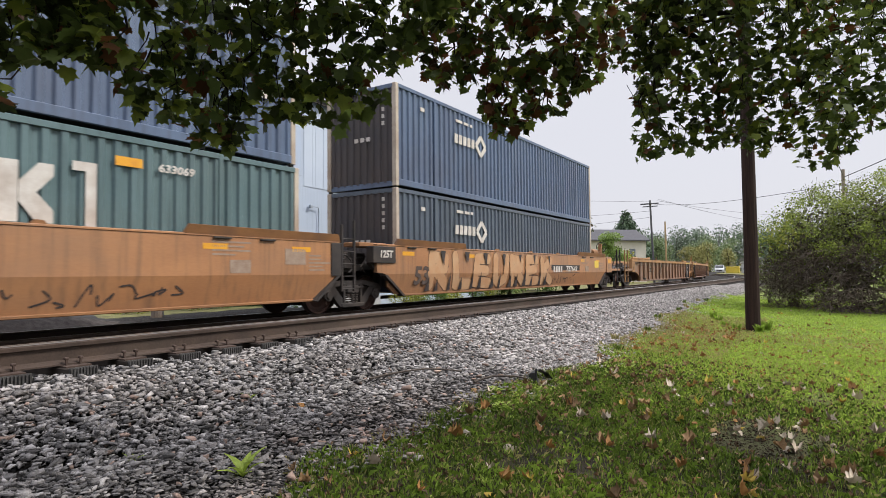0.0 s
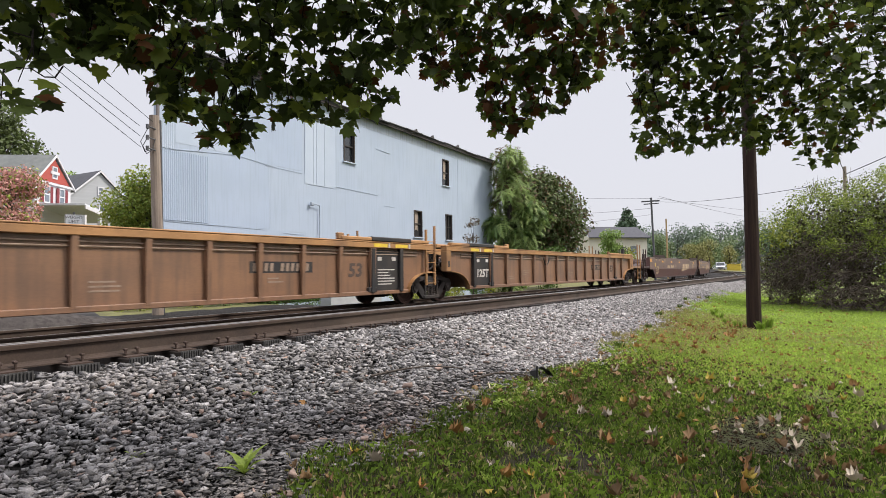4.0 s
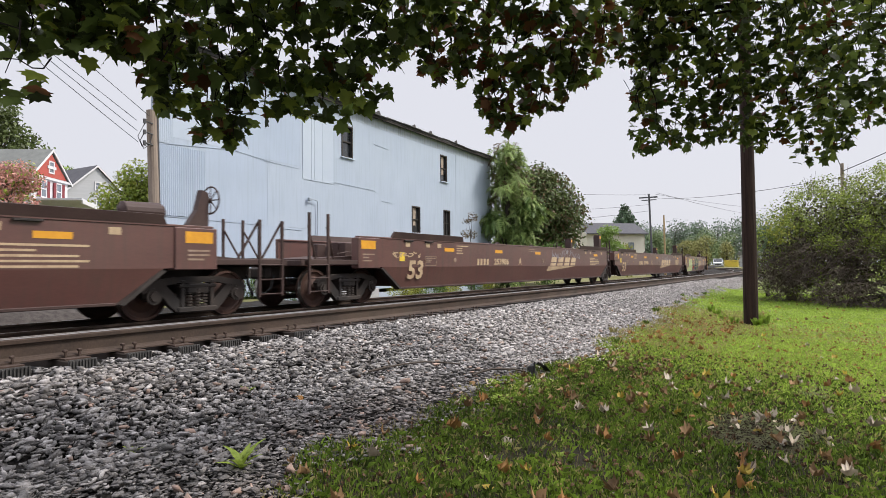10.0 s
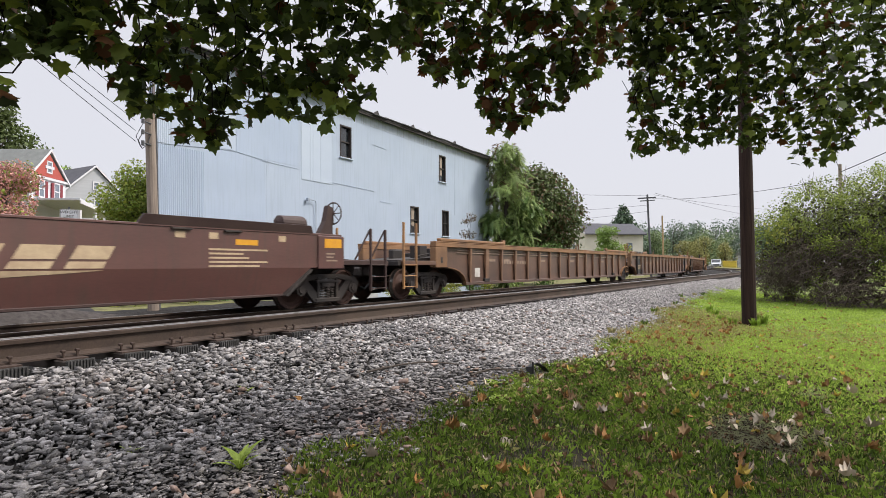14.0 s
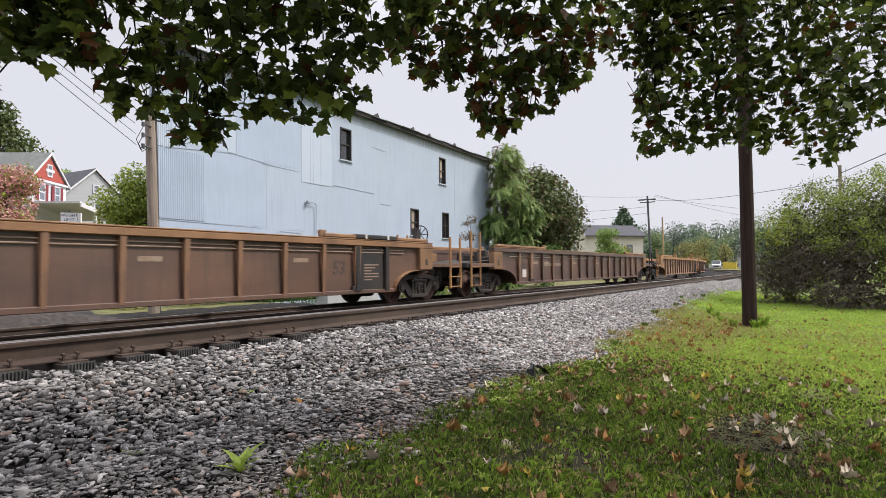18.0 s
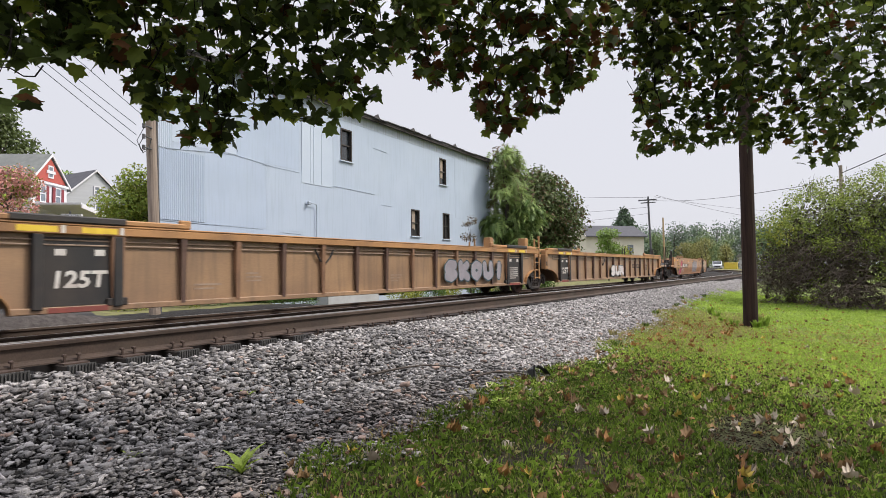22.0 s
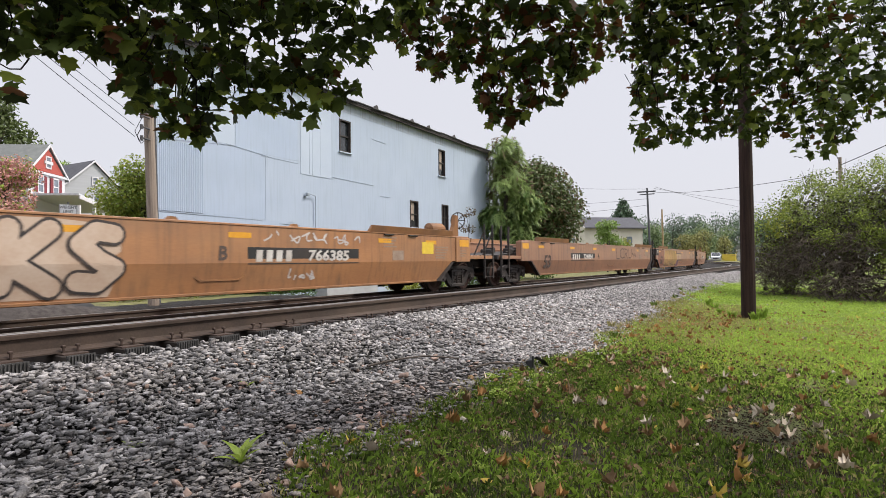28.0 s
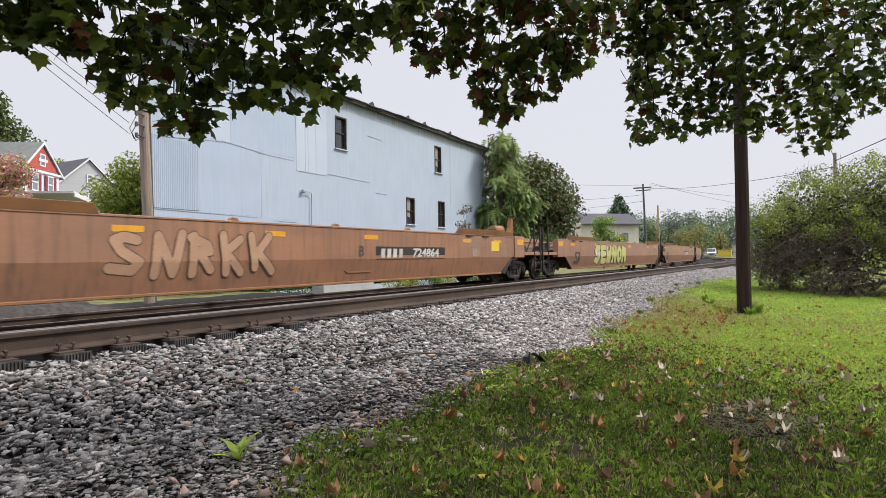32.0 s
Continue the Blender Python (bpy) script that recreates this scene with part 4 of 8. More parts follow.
# ---- lettering, reflectors and spray paint, car by car ----
SILVER = mat("spray_silver", (0.30, 0.28, 0.30), (0.22, 0.2, 0.22), rough=0.5, scale=3, fine=20)
PALE = mat("spray_pale", (0.55, 0.43, 0.34), (0.46, 0.33, 0.24), rough=0.7, scale=3, fine=20)
BLACKSPRAY = mat("spray_black", (0.03, 0.026, 0.026), (0.06, 0.045, 0.04), rough=0.7, scale=3, fine=20)
YELLOWSPRAY = mat("spray_yellow", (0.50, 0.47, 0.11), (0.42, 0.42, 0.2), rough=0.7, scale=2, fine=20)
TEALSPRAY = mat("spray_teal", (0.10, 0.28, 0.26), (0.32, 0.36, 0.3), rough=0.7, scale=2, fine=20)
NAVYSPRAY = mat("spray_navy", (0.022, 0.05, 0.065), (0.04, 0.085, 0.095), rough=0.7, scale=2, fine=20)
PINKSPRAY = mat("spray_pink", (0.50, 0.09, 0.15), (0.36, 0.07, 0.11), rough=0.7, scale=2, fine=20)
OLIVESPRAY = mat("spray_olive", (0.38, 0.27, 0.10), (0.40, 0.22, 0.09), rough=0.75, scale=1, fine=20)
WHITESPRAY = mat("spray_white", (0.58, 0.55, 0.53), (0.45, 0.4, 0.38), rough=0.7, scale=3, fine=20)
GREENSPRAY = mat("spray_green", (0.34, 0.46, 0.08), (0.25, 0.4, 0.1), rough=0.7, scale=3, fine=20)
REDSPRAY = mat("spray_red", (0.3, 0.03, 0.03), (0.2, 0.03, 0.03), rough=0.7, scale=3, fine=20)
for i, (ob, (kind, s0, s1, fc, rc)) in enumerate(zip(MADE, UNITS)):
    L = s1 - s0
    rnd = random.Random(100 + i)
    if kind == "brown":
        letters(ob, "53", 1.75 if i == 7 else 2.36, 0.85, 0.70, MARK_CREAM, sx=1.12)
        code_bars(ob, 5.9, 11, 1.11, 0.21, MARK_CREAM, w=0.17, skip=(4,), number="254849" if i < 8 else "253986")
        letters(ob, {5: "A", 6: "C", 7: "B", 8: "A", 9: "C", 10: "B"}[i], 9.2, 1.12, 0.36, MARK_CREAM)
        # the railway's slanted emblem, without its letters
        em = part("emblem", MB().prism([(11.85, 0.74), (14.6, 0.90), (15.1, 0.94), (12.0, 0.94)], -1.506, -1.498), MARK_CREAM, ob, "slanted cream emblem")
        for j in range(4):
            x = 12.15 + j * 0.78
            part("emblem_slab", MB().prism([(x, 0.97), (x + 0.58, 0.97), (x + 0.64, 1.08), (x + 0.06, 1.08)], -1.506, -1.498), MARK_CREAM, em)
            part("emblem_slab", MB().prism([(x + 0.08, 1.115), (x + 0.66, 1.115), (x + 0.78, 1.33), (x + 0.20, 1.33)], -1.506, -1.498), MARK_CREAM, em)
        for x0, x1, z0, z1 in ((2.84, 3.44, 0.99, 1.26), (11.3, 11.6, 0.98, 1.25)):
            part("stencil_frame", MB().box(x0, x1, -1.505, -1.499, z0, z0 + 0.015).box(x0, x1, -1.505, -1.499, z1 - 0.015, z1).box(x0, x0 + 0.015, -1.505, -1.499, z0 + 0.015, z1 - 0.015).box(x1 - 0.015, x1, -1.505, -1.499, z0 + 0.015, z1 - 0.015), FADED, ob)
            lines(ob, x0 + 0.05, x1 - 0.05, z1 - 0.04, 3, FADED, h=0.025, gap=0.03, seed=i + 90)
        for x in (1.9, 2.9, 3.5, L - 4.3, L - 3.6, L - 1.9):
            plate(ob, x, x + 0.2, 1.52, 1.64, MARK_CREAM)
        for x in (3.9, 7.2, 10.6, L - 3.0):
            plate(ob, x, x + 0.55, 1.42, 1.53, MARK_AMBER, "reflector")
        plate(ob, 1.62, 1.85, 1.12, 1.36, MARK_YELLOW, "reflector")
        lines(ob, 4.6, 5.3, 1.62, 4, MARK_CREAM, h=0.03, seed=i)
        lines(ob, L - 3.6, L - 2.2, 1.34, 5, MARK_CREAM, seed=i + 50)
        lines(ob, L - 3.6, L - 2.4, 0.72, 3, MARK_CREAM, y=-1.49, seed=i + 60)
        lines(ob, 10.0, 11.3, 1.62, 2, FADED, h=0.03, seed=i + 70)
        lines(ob, 3.2, 3.9, 0.80, 4, FADED, y=-1.49, h=0.03, seed=i + 80)
        part("stencil_ring", MB().lathe([(0.07, -1.506), (0.075, -1.498)], n=16, at=(4.5, 0, 1.16)), FADED, ob)
    elif kind == "orange":
        letters(ob, "53", 2.5, 0.88, 0.70, MARK_DARK, sx=1.12)
        bx = {18: 4.83, 21: 5.28, 24: 5.1}.get(i, 12.06)
        if i not in (0, 22):
            pl = plate(ob, bx, bx + 3.4, 0.93, 1.28, GLOSSBLACK, "number_panel", label="black number panel")
            code_bars(pl, bx + 0.2, 11, 1.105, 0.24, MARK_WHITE, y=-1.505, w=0.205, skip=(4,), number={1: "727649", 18: "766385", 19: "766385", 20: "766385", 21: "724864", 23: "724864"}.get(i, ""))
            letters(ob, {1: "A", 18: "A", 19: "C", 20: "B", 21: "A", 23: "B", 24: "A", 25: "C", 26: "B"}[i], bx + 4.0 if bx < 6 else bx - 0.6, 1.14, 0.38, MARK_DARK)
        part("stencil_frame", MB().prism([(11.0, 0.62), (11.9, 0.62), (12.15, 0.80), (12.1, 0.82), (11.88, 0.65), (11.02, 0.65), (10.75, 0.82), (10.7, 0.80)], -1.452, -1.43), GUIDE["orange"], ob)
        for x in (1.6, 5.2, 8.4, 11.6, L - 4.6, L - 2.4):
            plate(ob, x, x + 0.55, 1.46, 1.57, MARK_AMBER, "reflector")
        plate(ob, L - 2.6, L - 2.0, 1.18, 1.52, MARK_YELLOW if rc else FADED, "reflector")
        lines(ob, L - 3.2, L - 2.1, 0.78, 3, MARK_DARK, y=-1.49, seed=i + 60)
        lines(ob, L - 4.4, L - 3.5, 1.62, 4, FADED, seed=i + 61)
        lines(ob, L - 1.9, L - 1.2, 1.4, 5, FADED, seed=i + 62)
        plate(ob, L - 4.0, L - 3.5, 1.0, 1.26, FADED)
        part("jack_pad", MB().prism([(6.4, 0.66), (7.6, 0.66), (7.3, 0.45), (6.9, 0.45)], -1.485, -1.46), GUIDE["orange"], ob)
        part("jack_pad", MB().prism([(L - 7.6, 0.66), (L - 6.4, 0.66), (L - 6.9, 0.45), (L - 7.3, 0.45)], -1.485, -1.46), GUIDE["orange"], ob)
        part("pale_strip", MB().box(1.7, L - 1.75, -1.482, -1.47, 0.405, 0.47), mat("strip_yellow", (0.42, 0.22, 0.05), (0.3, 0.15, 0.05), rough=0.7), ob)
    elif kind == "tan":
        n = int(round((L - 4.0) / 1.16))
        pitch = (L - 4.0) / n
        for side, x0 in ((0, 2.0), (1, L - 2.0 - pitch)):
            if (side == 0 and fc) or (side == 1 and rc):
                continue
            pn = part("dark_panel", MB().box(x0 + 0.06, x0 + pitch - 0.06, -1.43, -1.39, 0.47, 1.52), GLOSSBLACK, ob, "black panel with white print")
            for x in (x0, x0 + pitch):
                part("post_cover", MB().box(x - 0.075, x + 0.075, -1.512, -1.38, 0.42, 1.56, 0.015), GLOSSBLACK, ob)
            if side == 0:
                letters(pn, "125T", x0 + pitch / 2, 0.86, 0.36, MARK_WHITE, y=-1.435, sx=1.1)
            else:
                lines(pn, x0 + 0.25, x0 + pitch - 0.25, 1.02, 6, MARK_WHITE, y=-1.435, h=0.03, seed=i)
            for x in (x0 + 0.25, x0 + pitch - 0.35):
                plate(pn, x, x + 0.16, 1.24, 1.34, MARK_WHITE, y=-1.432)
            if i > 14:
                plate(ob, x0 + 0.15, x0 + pitch - 0.15, 0.37, 0.45, MARK_RED, y=-1.472)
            gx = 1.6 if side == 0 else L - 3.3
            part("guide_cover", MB().box(gx, gx + 1.7, -1.545, -1.38, 1.735, 1.85, 0.02), GLOSSBLACK, ob, "black guide cover")
            for u in (0.1, 1.0):
                plate(ob, gx + u, gx + u + 0.55, 1.59, 1.68, MARK_YELLOW, "reflector", y=-1.52)
                plate(ob, gx + u + 0.6, gx + u + 0.66, 1.58, 1.70, MARK_WHITE, y=-1.52)
        x = L - 2.0 - 1.5 * pitch
        letters(ob, "53", x, 0.98, 0.46, MARK_DARK, y=-1.4, sx=1.15)
        nx = 4.33 if fc else L - 7.0
        pl = plate(ob, nx, nx + 1.75, 0.95, 1.19, GLOSSBLACK, "number_panel", y=-1.40)
        code_bars(pl, nx + 0.08, 11, 1.07, 0.17, FADED, y=-1.405, w=0.112, skip=(4,), number="790535" if i == 17 else "")
        for j in (2, 3, 7, 10):
            lines(ob, 2.25 + j * pitch, 2.85 + j * pitch, 0.95 - 0.1 * (j % 3), 2 + j % 2, FADED, y=-1.4, h=0.03, seed=i * 9 + j)
        part("cable_hook", MB().path([(7.7, -1.46, 1.45), (7.85, -1.46, 1.22), (8.0, -1.46, 1.1), (8.2, -1.46, 1.28), (8.3, -1.46, 1.46)], 0.022, 6), GLOSSBLACK, ob, "hanging dark cable loop")
    else:
        n = int(round((L - 4.0) / 1.16))
        pitch = (L - 4.0) / n
        for j in (1, 2, 5, 8, n - 3):
            plate(ob, 2.3 + j * pitch, 2.75 + j * pitch, 1.14, 1.23, FADED, y=-1.40)
        plate(ob, 2.4, 2.75, 0.62, 0.92, MARK_WHITE if fc else FADED, y=-1.4)
        pl = plate(ob, 2.2 + 2.0 * pitch, 2.0 + 4.9 * pitch, 1.04, 1.2, MARK_DARK, "number_panel", y=-1.395)
        code_bars(pl, 2.3 + 2.0 * pitch, 10, 1.12, 0.12, FADED, y=-1.4, w=0.17, skip=(4,))
        if i in (12, 13):
            pn = part("dark_panel", MB().box(L - 1.9 - pitch, L - 2.1, -1.43, -1.39, 0.47, 1.52), GLOSSBLACK, ob, "black panel with faded print")
            lines(pn, L - 1.7 - pitch, L - 2.3, 1.1, 6, FADED, y=-1.435, h=0.03, seed=i)
            pf = part("dark_panel", MB().box(2.06, 1.94 + pitch, -1.43, -1.39, 0.47, 1.52), GLOSSBLACK, ob, "black panel with faded print")
            letters(pf, "125T", 2.0 + pitch / 2, 0.86, 0.36, MARK_CREAM, y=-1.435, sx=1.1)
            for x in (2.0, 2.0 + pitch, L - 2.0 - pitch, L - 2.0):
                part("post_cover", MB().box(x - 0.075, x + 0.075, -1.512, -1.38, 0.42, 1.56, 0.015), GLOSSBLACK, ob)
            for gx in (1.6, L - 3.3):
                part("guide_cover", MB().box(gx, gx + 1.7, -1.545, -1.38, 1.735, 1.85, 0.02), GLOSSBLACK, ob, "black guide cover")
                for u in (0.35, 1.25):
                    plate(ob, gx + u, gx + u + 0.07, 1.74, 1.85, MARK_WHITE, y=-1.547)
            letters(ob, "53", L - 2.0 - 1.5 * pitch, 1.0, 0.46, MARK_DARK, y=-1.4)
        if i == 13:
            scrawl(ob, 3.3, 4.1, 0.9, 1.3, 3, FADED, 5)

scrawl(MADE[0], 12.6, 15.5, 0.48, 0.84, 9, BLACKSPRAY, 1, 0.03)
scrawl(MADE[0], 7.0, 10.5, 0.5, 0.9, 7, BLACKSPRAY, 31, 0.03)
RUSTYSPRAY = mat("spray_rusty", (0.44, 0.27, 0.17), (0.36, 0.21, 0.13), rough=0.75, scale=2, fine=20)
DUSTY = mat("spray_dusty", (0.47, 0.30, 0.17), (0.44, 0.23, 0.11), rough=0.75, scale=2, fine=20)
PURPLESPRAY = mat("spray_purple", (0.11, 0.055, 0.10), (0.15, 0.08, 0.08), rough=0.75, scale=2, fine=20)
LIMESPRAY = mat("spray_lime", (0.58, 0.58, 0.24), (0.52, 0.58, 0.34), rough=0.7, scale=1.5, fine=20)
AMBERSPRAY = mat("spray_amber", (0.52, 0.33, 0.06), (0.5, 0.42, 0.14), rough=0.7, scale=3, fine=20)
MINTSPRAY = mat("spray_mint", (0.33, 0.47, 0.33), (0.44, 0.46, 0.14), rough=0.7, scale=4.5, fine=20)
graffiti(MADE[1], 2.6, 11.95, 0.42, 1.68, "RLEUREK", DUSTY, BLACKSPRAY, "large dusty graffiti letters with dark wedges", 5, 0.27, 0.012, 0.05, None, BLACKSPRAY)
scrawl(MADE[1], 11.7, 14.9, 0.5, 0.9, 9, BLACKSPRAY, 32, 0.03)
scrawl(MADE[2], 7.3, 8.05, 0.55, 1.3, 6, BLACKSPRAY, 3, 0.04)
scrawl(MADE[6], 12.4, 15.6, 1.2, 1.68, 12, MARK_CREAM, 4, 0.04, "cream outline graffiti")
scrawl(MADE[6], 15.6, 17.4, 0.75, 1.4, 6, MARK_CREAM, 14, 0.035, "cream outline graffiti")
scrawl(MADE[7], 11.6, 14.2, 0.5, 1.6, 8, MARK_CREAM, 5, 0.04, "cream outline graffiti")
scrawl(MADE[8], 1.3, 2.7, 1.2, 1.4, 6, MARK_CREAM, 6, 0.03)
scrawl(MADE[8], 12.4, 15.7, 1.25, 1.68, 12, SILVER, 7, 0.04)
scrawl(MADE[9], 11.5, 15.8, 1.25, 1.66, 12, SILVER, 8, 0.04)
patch = slab(MADE[10], [(2.92, 0.42), (2.99, 0.56), (3.31, 0.68), (3.57, 0.77), (3.67, 0.92), (3.56, 1.32), (3.70, 1.39), (4.03, 1.35), (4.39, 1.44), (4.58, 1.40), (4.68, 1.10), (4.71, 1.35), (4.94, 1.45), (5.33, 1.38), (5.76, 1.41), (5.85, 0.94), (5.92, 0.79), (6.12, 0.89), (6.51, 0.86), (6.67, 0.56), (6.64, 0.42), (5.46, 0.42), (4.68, 0.42)], MINTSPRAY, "lime and mint block graffiti", LIMESPRAY)
part("graffiti_accent", flat_shape(MB(), [(4.55, 1.55), (4.76, 1.55), (4.73, 1.1), (4.67, 1.08)], -1.5135), PAINTS["brown"], patch)["kind"] = "stuff"
part("graffiti_accent", flat_shape(MB(), [(4.07, 0.83), (4.14, 0.96), (4.23, 0.91), (4.28, 0.75), (4.20, 0.63), (4.10, 0.69)], -1.5115), AMBERSPRAY, patch)["kind"] = "stuff"
part("graffiti_accent", flat_shape(MB(), [(4.86, 0.77), (4.93, 0.88), (5.01, 0.84), (5.05, 0.69), (4.98, 0.59), (4.89, 0.64)], -1.5115), AMBERSPRAY, patch)["kind"] = "stuff"
part("graffiti_accent", flat_shape(MB(), [(5.18, 0.56), (5.29, 0.61), (5.43, 0.59), (5.49, 0.51), (5.38, 0.45), (5.22, 0.48)], -1.5115), AMBERSPRAY, patch)["kind"] = "stuff"
part("graffiti_accent", flat_shape(MB(), [(5.09, 0.95), (5.16, 0.99), (5.25, 0.97), (5.29, 0.92), (5.22, 0.89), (5.12, 0.91)], -1.5115), AMBERSPRAY, patch)["kind"] = "stuff"
part("graffiti_accent", flat_shape(MB(), [(5.82, 0.73), (5.88, 0.80), (5.96, 0.77), (6.00, 0.69), (5.93, 0.63), (5.84, 0.66)], -1.5115), AMBERSPRAY, patch)["kind"] = "stuff"
part("graffiti_accent", flat_shape(MB(), [(3.38, 0.67), (3.47, 0.70), (3.59, 0.68), (3.64, 0.64), (3.55, 0.62), (3.42, 0.63)], -1.5115), AMBERSPRAY, patch)["kind"] = "stuff"
part("graffiti_accent", flat_shape(MB(), [(4.13, 0.83), (4.16, 0.90), (4.20, 0.87), (4.22, 0.78), (4.19, 0.72), (4.14, 0.75)], -1.5135), PAINTS["brown"], patch)["kind"] = "stuff"
part("graffiti_accent", flat_shape(MB(), [(4.92, 0.74), (4.94, 0.79), (4.98, 0.77), (4.99, 0.71), (4.97, 0.66), (4.93, 0.68)], -1.5135), PAINTS["brown"], patch)["kind"] = "stuff"
part("graffiti_accent", flat_shape(MB(), [(5.16, 0.47), (5.25, 0.49), (5.35, 0.48), (5.40, 0.44), (5.32, 0.42), (5.20, 0.43)], -1.5135), PAINTS["brown"], patch)["kind"] = "stuff"
graffiti(MADE[10], 8.5, 11.9, 0.42, 1.66, "BEIN", NAVYSPRAY, YELLOWSPRAY, "dark navy block graffiti edged in yellow", 10, 0.34, 0.055, 0.03, None)
plate(MADE[10], 6.9, 8.3, 0.62, 0.84, REDSPRAY, "spray_patch", y=-1.497)
plate(MADE[10], 12.0, 13.3, 0.6, 1.3, REDSPRAY, "spray_patch", y=-1.494)
graffiti(MADE[16], 13.0, 17.0, 0.55, 1.3, "SKOUI", SILVER, NAVYSPRAY, "blue and white bubble graffiti", 11, 0.34, 0.035)
graffiti(MADE[17], 9.2, 11.6, 0.5, 1.15, "SUR", WHITESPRAY, NAVYSPRAY, "white and blue bubble graffiti", 12, 0.3, 0.03)
slab(MADE[18], [(1.75, 0.5), (3.0, 0.42), (3.2, 0.9), (3.0, 1.38), (1.85, 1.42)], OLIVESPRAY, "sandy graffiti shape outlined in black", None, -1.505)
graffiti(MADE[18], 1.85, 3.1, 0.5, 1.36, "OS", DUSTY, BLACKSPRAY, "sandy graffiti letters", 15, 0.26, 0.02)
slab(MADE[18], [(2.95, 0.42), (3.25, 0.80), (4.30, 0.93), (4.15, 0.50)], PINKSPRAY, "pink angular graffiti outlined in black", None, -1.526)
slab(MADE[18], [(3.55, 1.27), (4.40, 1.56), (4.72, 1.46), (4.32, 0.90), (3.98, 0.94), (3.95, 1.10), (3.68, 1.08)], PINKSPRAY, "pink angular graffiti outlined in black", None, -1.53)
slab(MADE[18], [(3.62, 1.06), (3.98, 1.10), (4.02, 0.98), (3.66, 0.92)], WHITESPRAY, "white graffiti accent", None, -1.534)
scrawl(MADE[18], 4.6, 6.0, 0.46, 0.87, 6, WHITESPRAY, 17, 0.05)
scrawl(MADE[18], 4.5, 5.4, 1.36, 1.62, 4, WHITESPRAY, 13, 0.045)
scrawl(MADE[18], 8.5, 11.4, 1.3, 1.52, 12, WHITESPRAY, 19, 0.03)
graffiti(MADE[18], 11.7, 15.0, 0.46, 1.64, "OUBU", SILVER, BLACKSPRAY, "silver bubble graffiti outlined in black", 18, 0.62, 0.035, 0.05)
graffiti(MADE[19], 3.4, 9.0, 0.46, 1.55, "WOREAK", PALE, TEALSPRAY, "pale and teal block graffiti", 20, 0.32, 0.045)
graffiti(MADE[20], 4.6, 9.5, 0.42, 1.68, "CUIKS", PALE, BLACKSPRAY, "pale graffiti with black outlines", 21, 0.30, 0.045, 0.06, PALE)
scrawl(MADE[20], 12.4, 15.6, 1.38, 1.64, 9, WHITESPRAY, 22, 0.035)
scrawl(MADE[20], 13.2, 14.0, 0.55, 0.85, 5, WHITESPRAY, 23, 0.035)
graffiti(MADE[21], 12.2, 15.5, 0.98, 1.62, "LCRU", MARK_DARK, MARK_DARK, "faded dark graffiti strokes", 24, 0.07, 0.0)
scrawl(MADE[21], 15.6, 16.7, 1.07, 1.4, 5, MARK_DARK, 33, 0.05)
graffiti(MADE[22], 3.7, 8.95, 0.44, 1.66, "PALAU", OLIVESPRAY, MARK_DARK, "faded olive block graffiti edged in black", 25, 0.34, 0.014, 0.04, OLIVESPRAY, MARK_DARK)
slab(MADE[22], ragged_patch(8.75, 9.95, 0.40, 0.84, 34, 14), PURPLESPRAY, "dull purple paint", PURPLESPRAY)
graffiti(MADE[23], 5.0, 8.6, 0.62, 1.56, "SNRKK", RUSTYSPRAY, MARK_DARK, "spiky dusty graffiti outlined in dark strokes", 26, 0.24, 0.018, 0.12)
graffiti(MADE[24], 5.0, 11.0, 0.5, 1.6, "SEWNOR", YELLOWSPRAY, NAVYSPRAY, "yellow and navy block graffiti", 27, 0.3, 0.035)
STAIN = mat("rust_stain", (0.19, 0.085, 0.06), (0.26, 0.12, 0.075), rough=0.7, scale=2.5, fine=25, bump=0.1)
st = part("rust_stain", flat_shape(MB(), ragged_patch(1.15, 3.7, 0.44, 1.66, 77), -1.5012), STAIN, MADE[22], "dark rusty stain")
st["kind"] = "stuff"
# the owner's emblem: cream striped slabs on a black panel
own = plate(MADE[22], 8.93, 11.5, 0.85, 1.43, GLOSSBLACK, "emblem_panel", y=-1.502, label="black panel with cream striped emblem")
for x0, x1 in ((9.08, 9.84), (9.90, 10.66), (10.7, 11.38)):
    slab = MB().prism([(x0, 1.22), (x1, 1.22), (x1, 1.36), (x0, 1.36)], -1.509, -1.505)
    for q in range(4):
        slab.box(x0 + 0.12 + 0.03 * q, x1 - 0.12 - 0.03 * q, -1.509, -1.505, 0.93 + q * 0.072, 0.93 + q * 0.072 + 0.05)
    part("emblem_slab", slab, MARK_CREAM, own)


def hug(ob):
    """Lay paint and plates on the lower wall, which leans in below the crease."""
    for c in list(ob.children_recursive):
        n = c.name.split(".")[0]
        if n == "lettering":
            z = c.matrix_basis.translation.z
            if z < 0.96:
                c.matrix_basis = pose(c.matrix_basis.translation.x, c.matrix_basis.translation.y + 0.01, z, 4.5) @ Matrix.Diagonal((c.scale.x, 1, 1, 1))
        elif n in ("rust_stain", "marking", "small_print", "reporting_mark", "graffiti", "graffiti_letter", "graffiti_accent", "graffiti_outline", "emblem", "emblem_panel", "emblem_slab", "reflector", "spray_patch", "jack_pad", "pale_strip", "number_panel", "stencil_ring"):
            for v in c.data.vertices:
                if v.co.z < 0.96 and v.co.y < -1.4:
                    v.co.y += (0.96 - v.co.z) * 0.198


for ob, u in zip(MADE, UNITS):
    if u[0] in ("brown", "orange"):
        hug(ob)

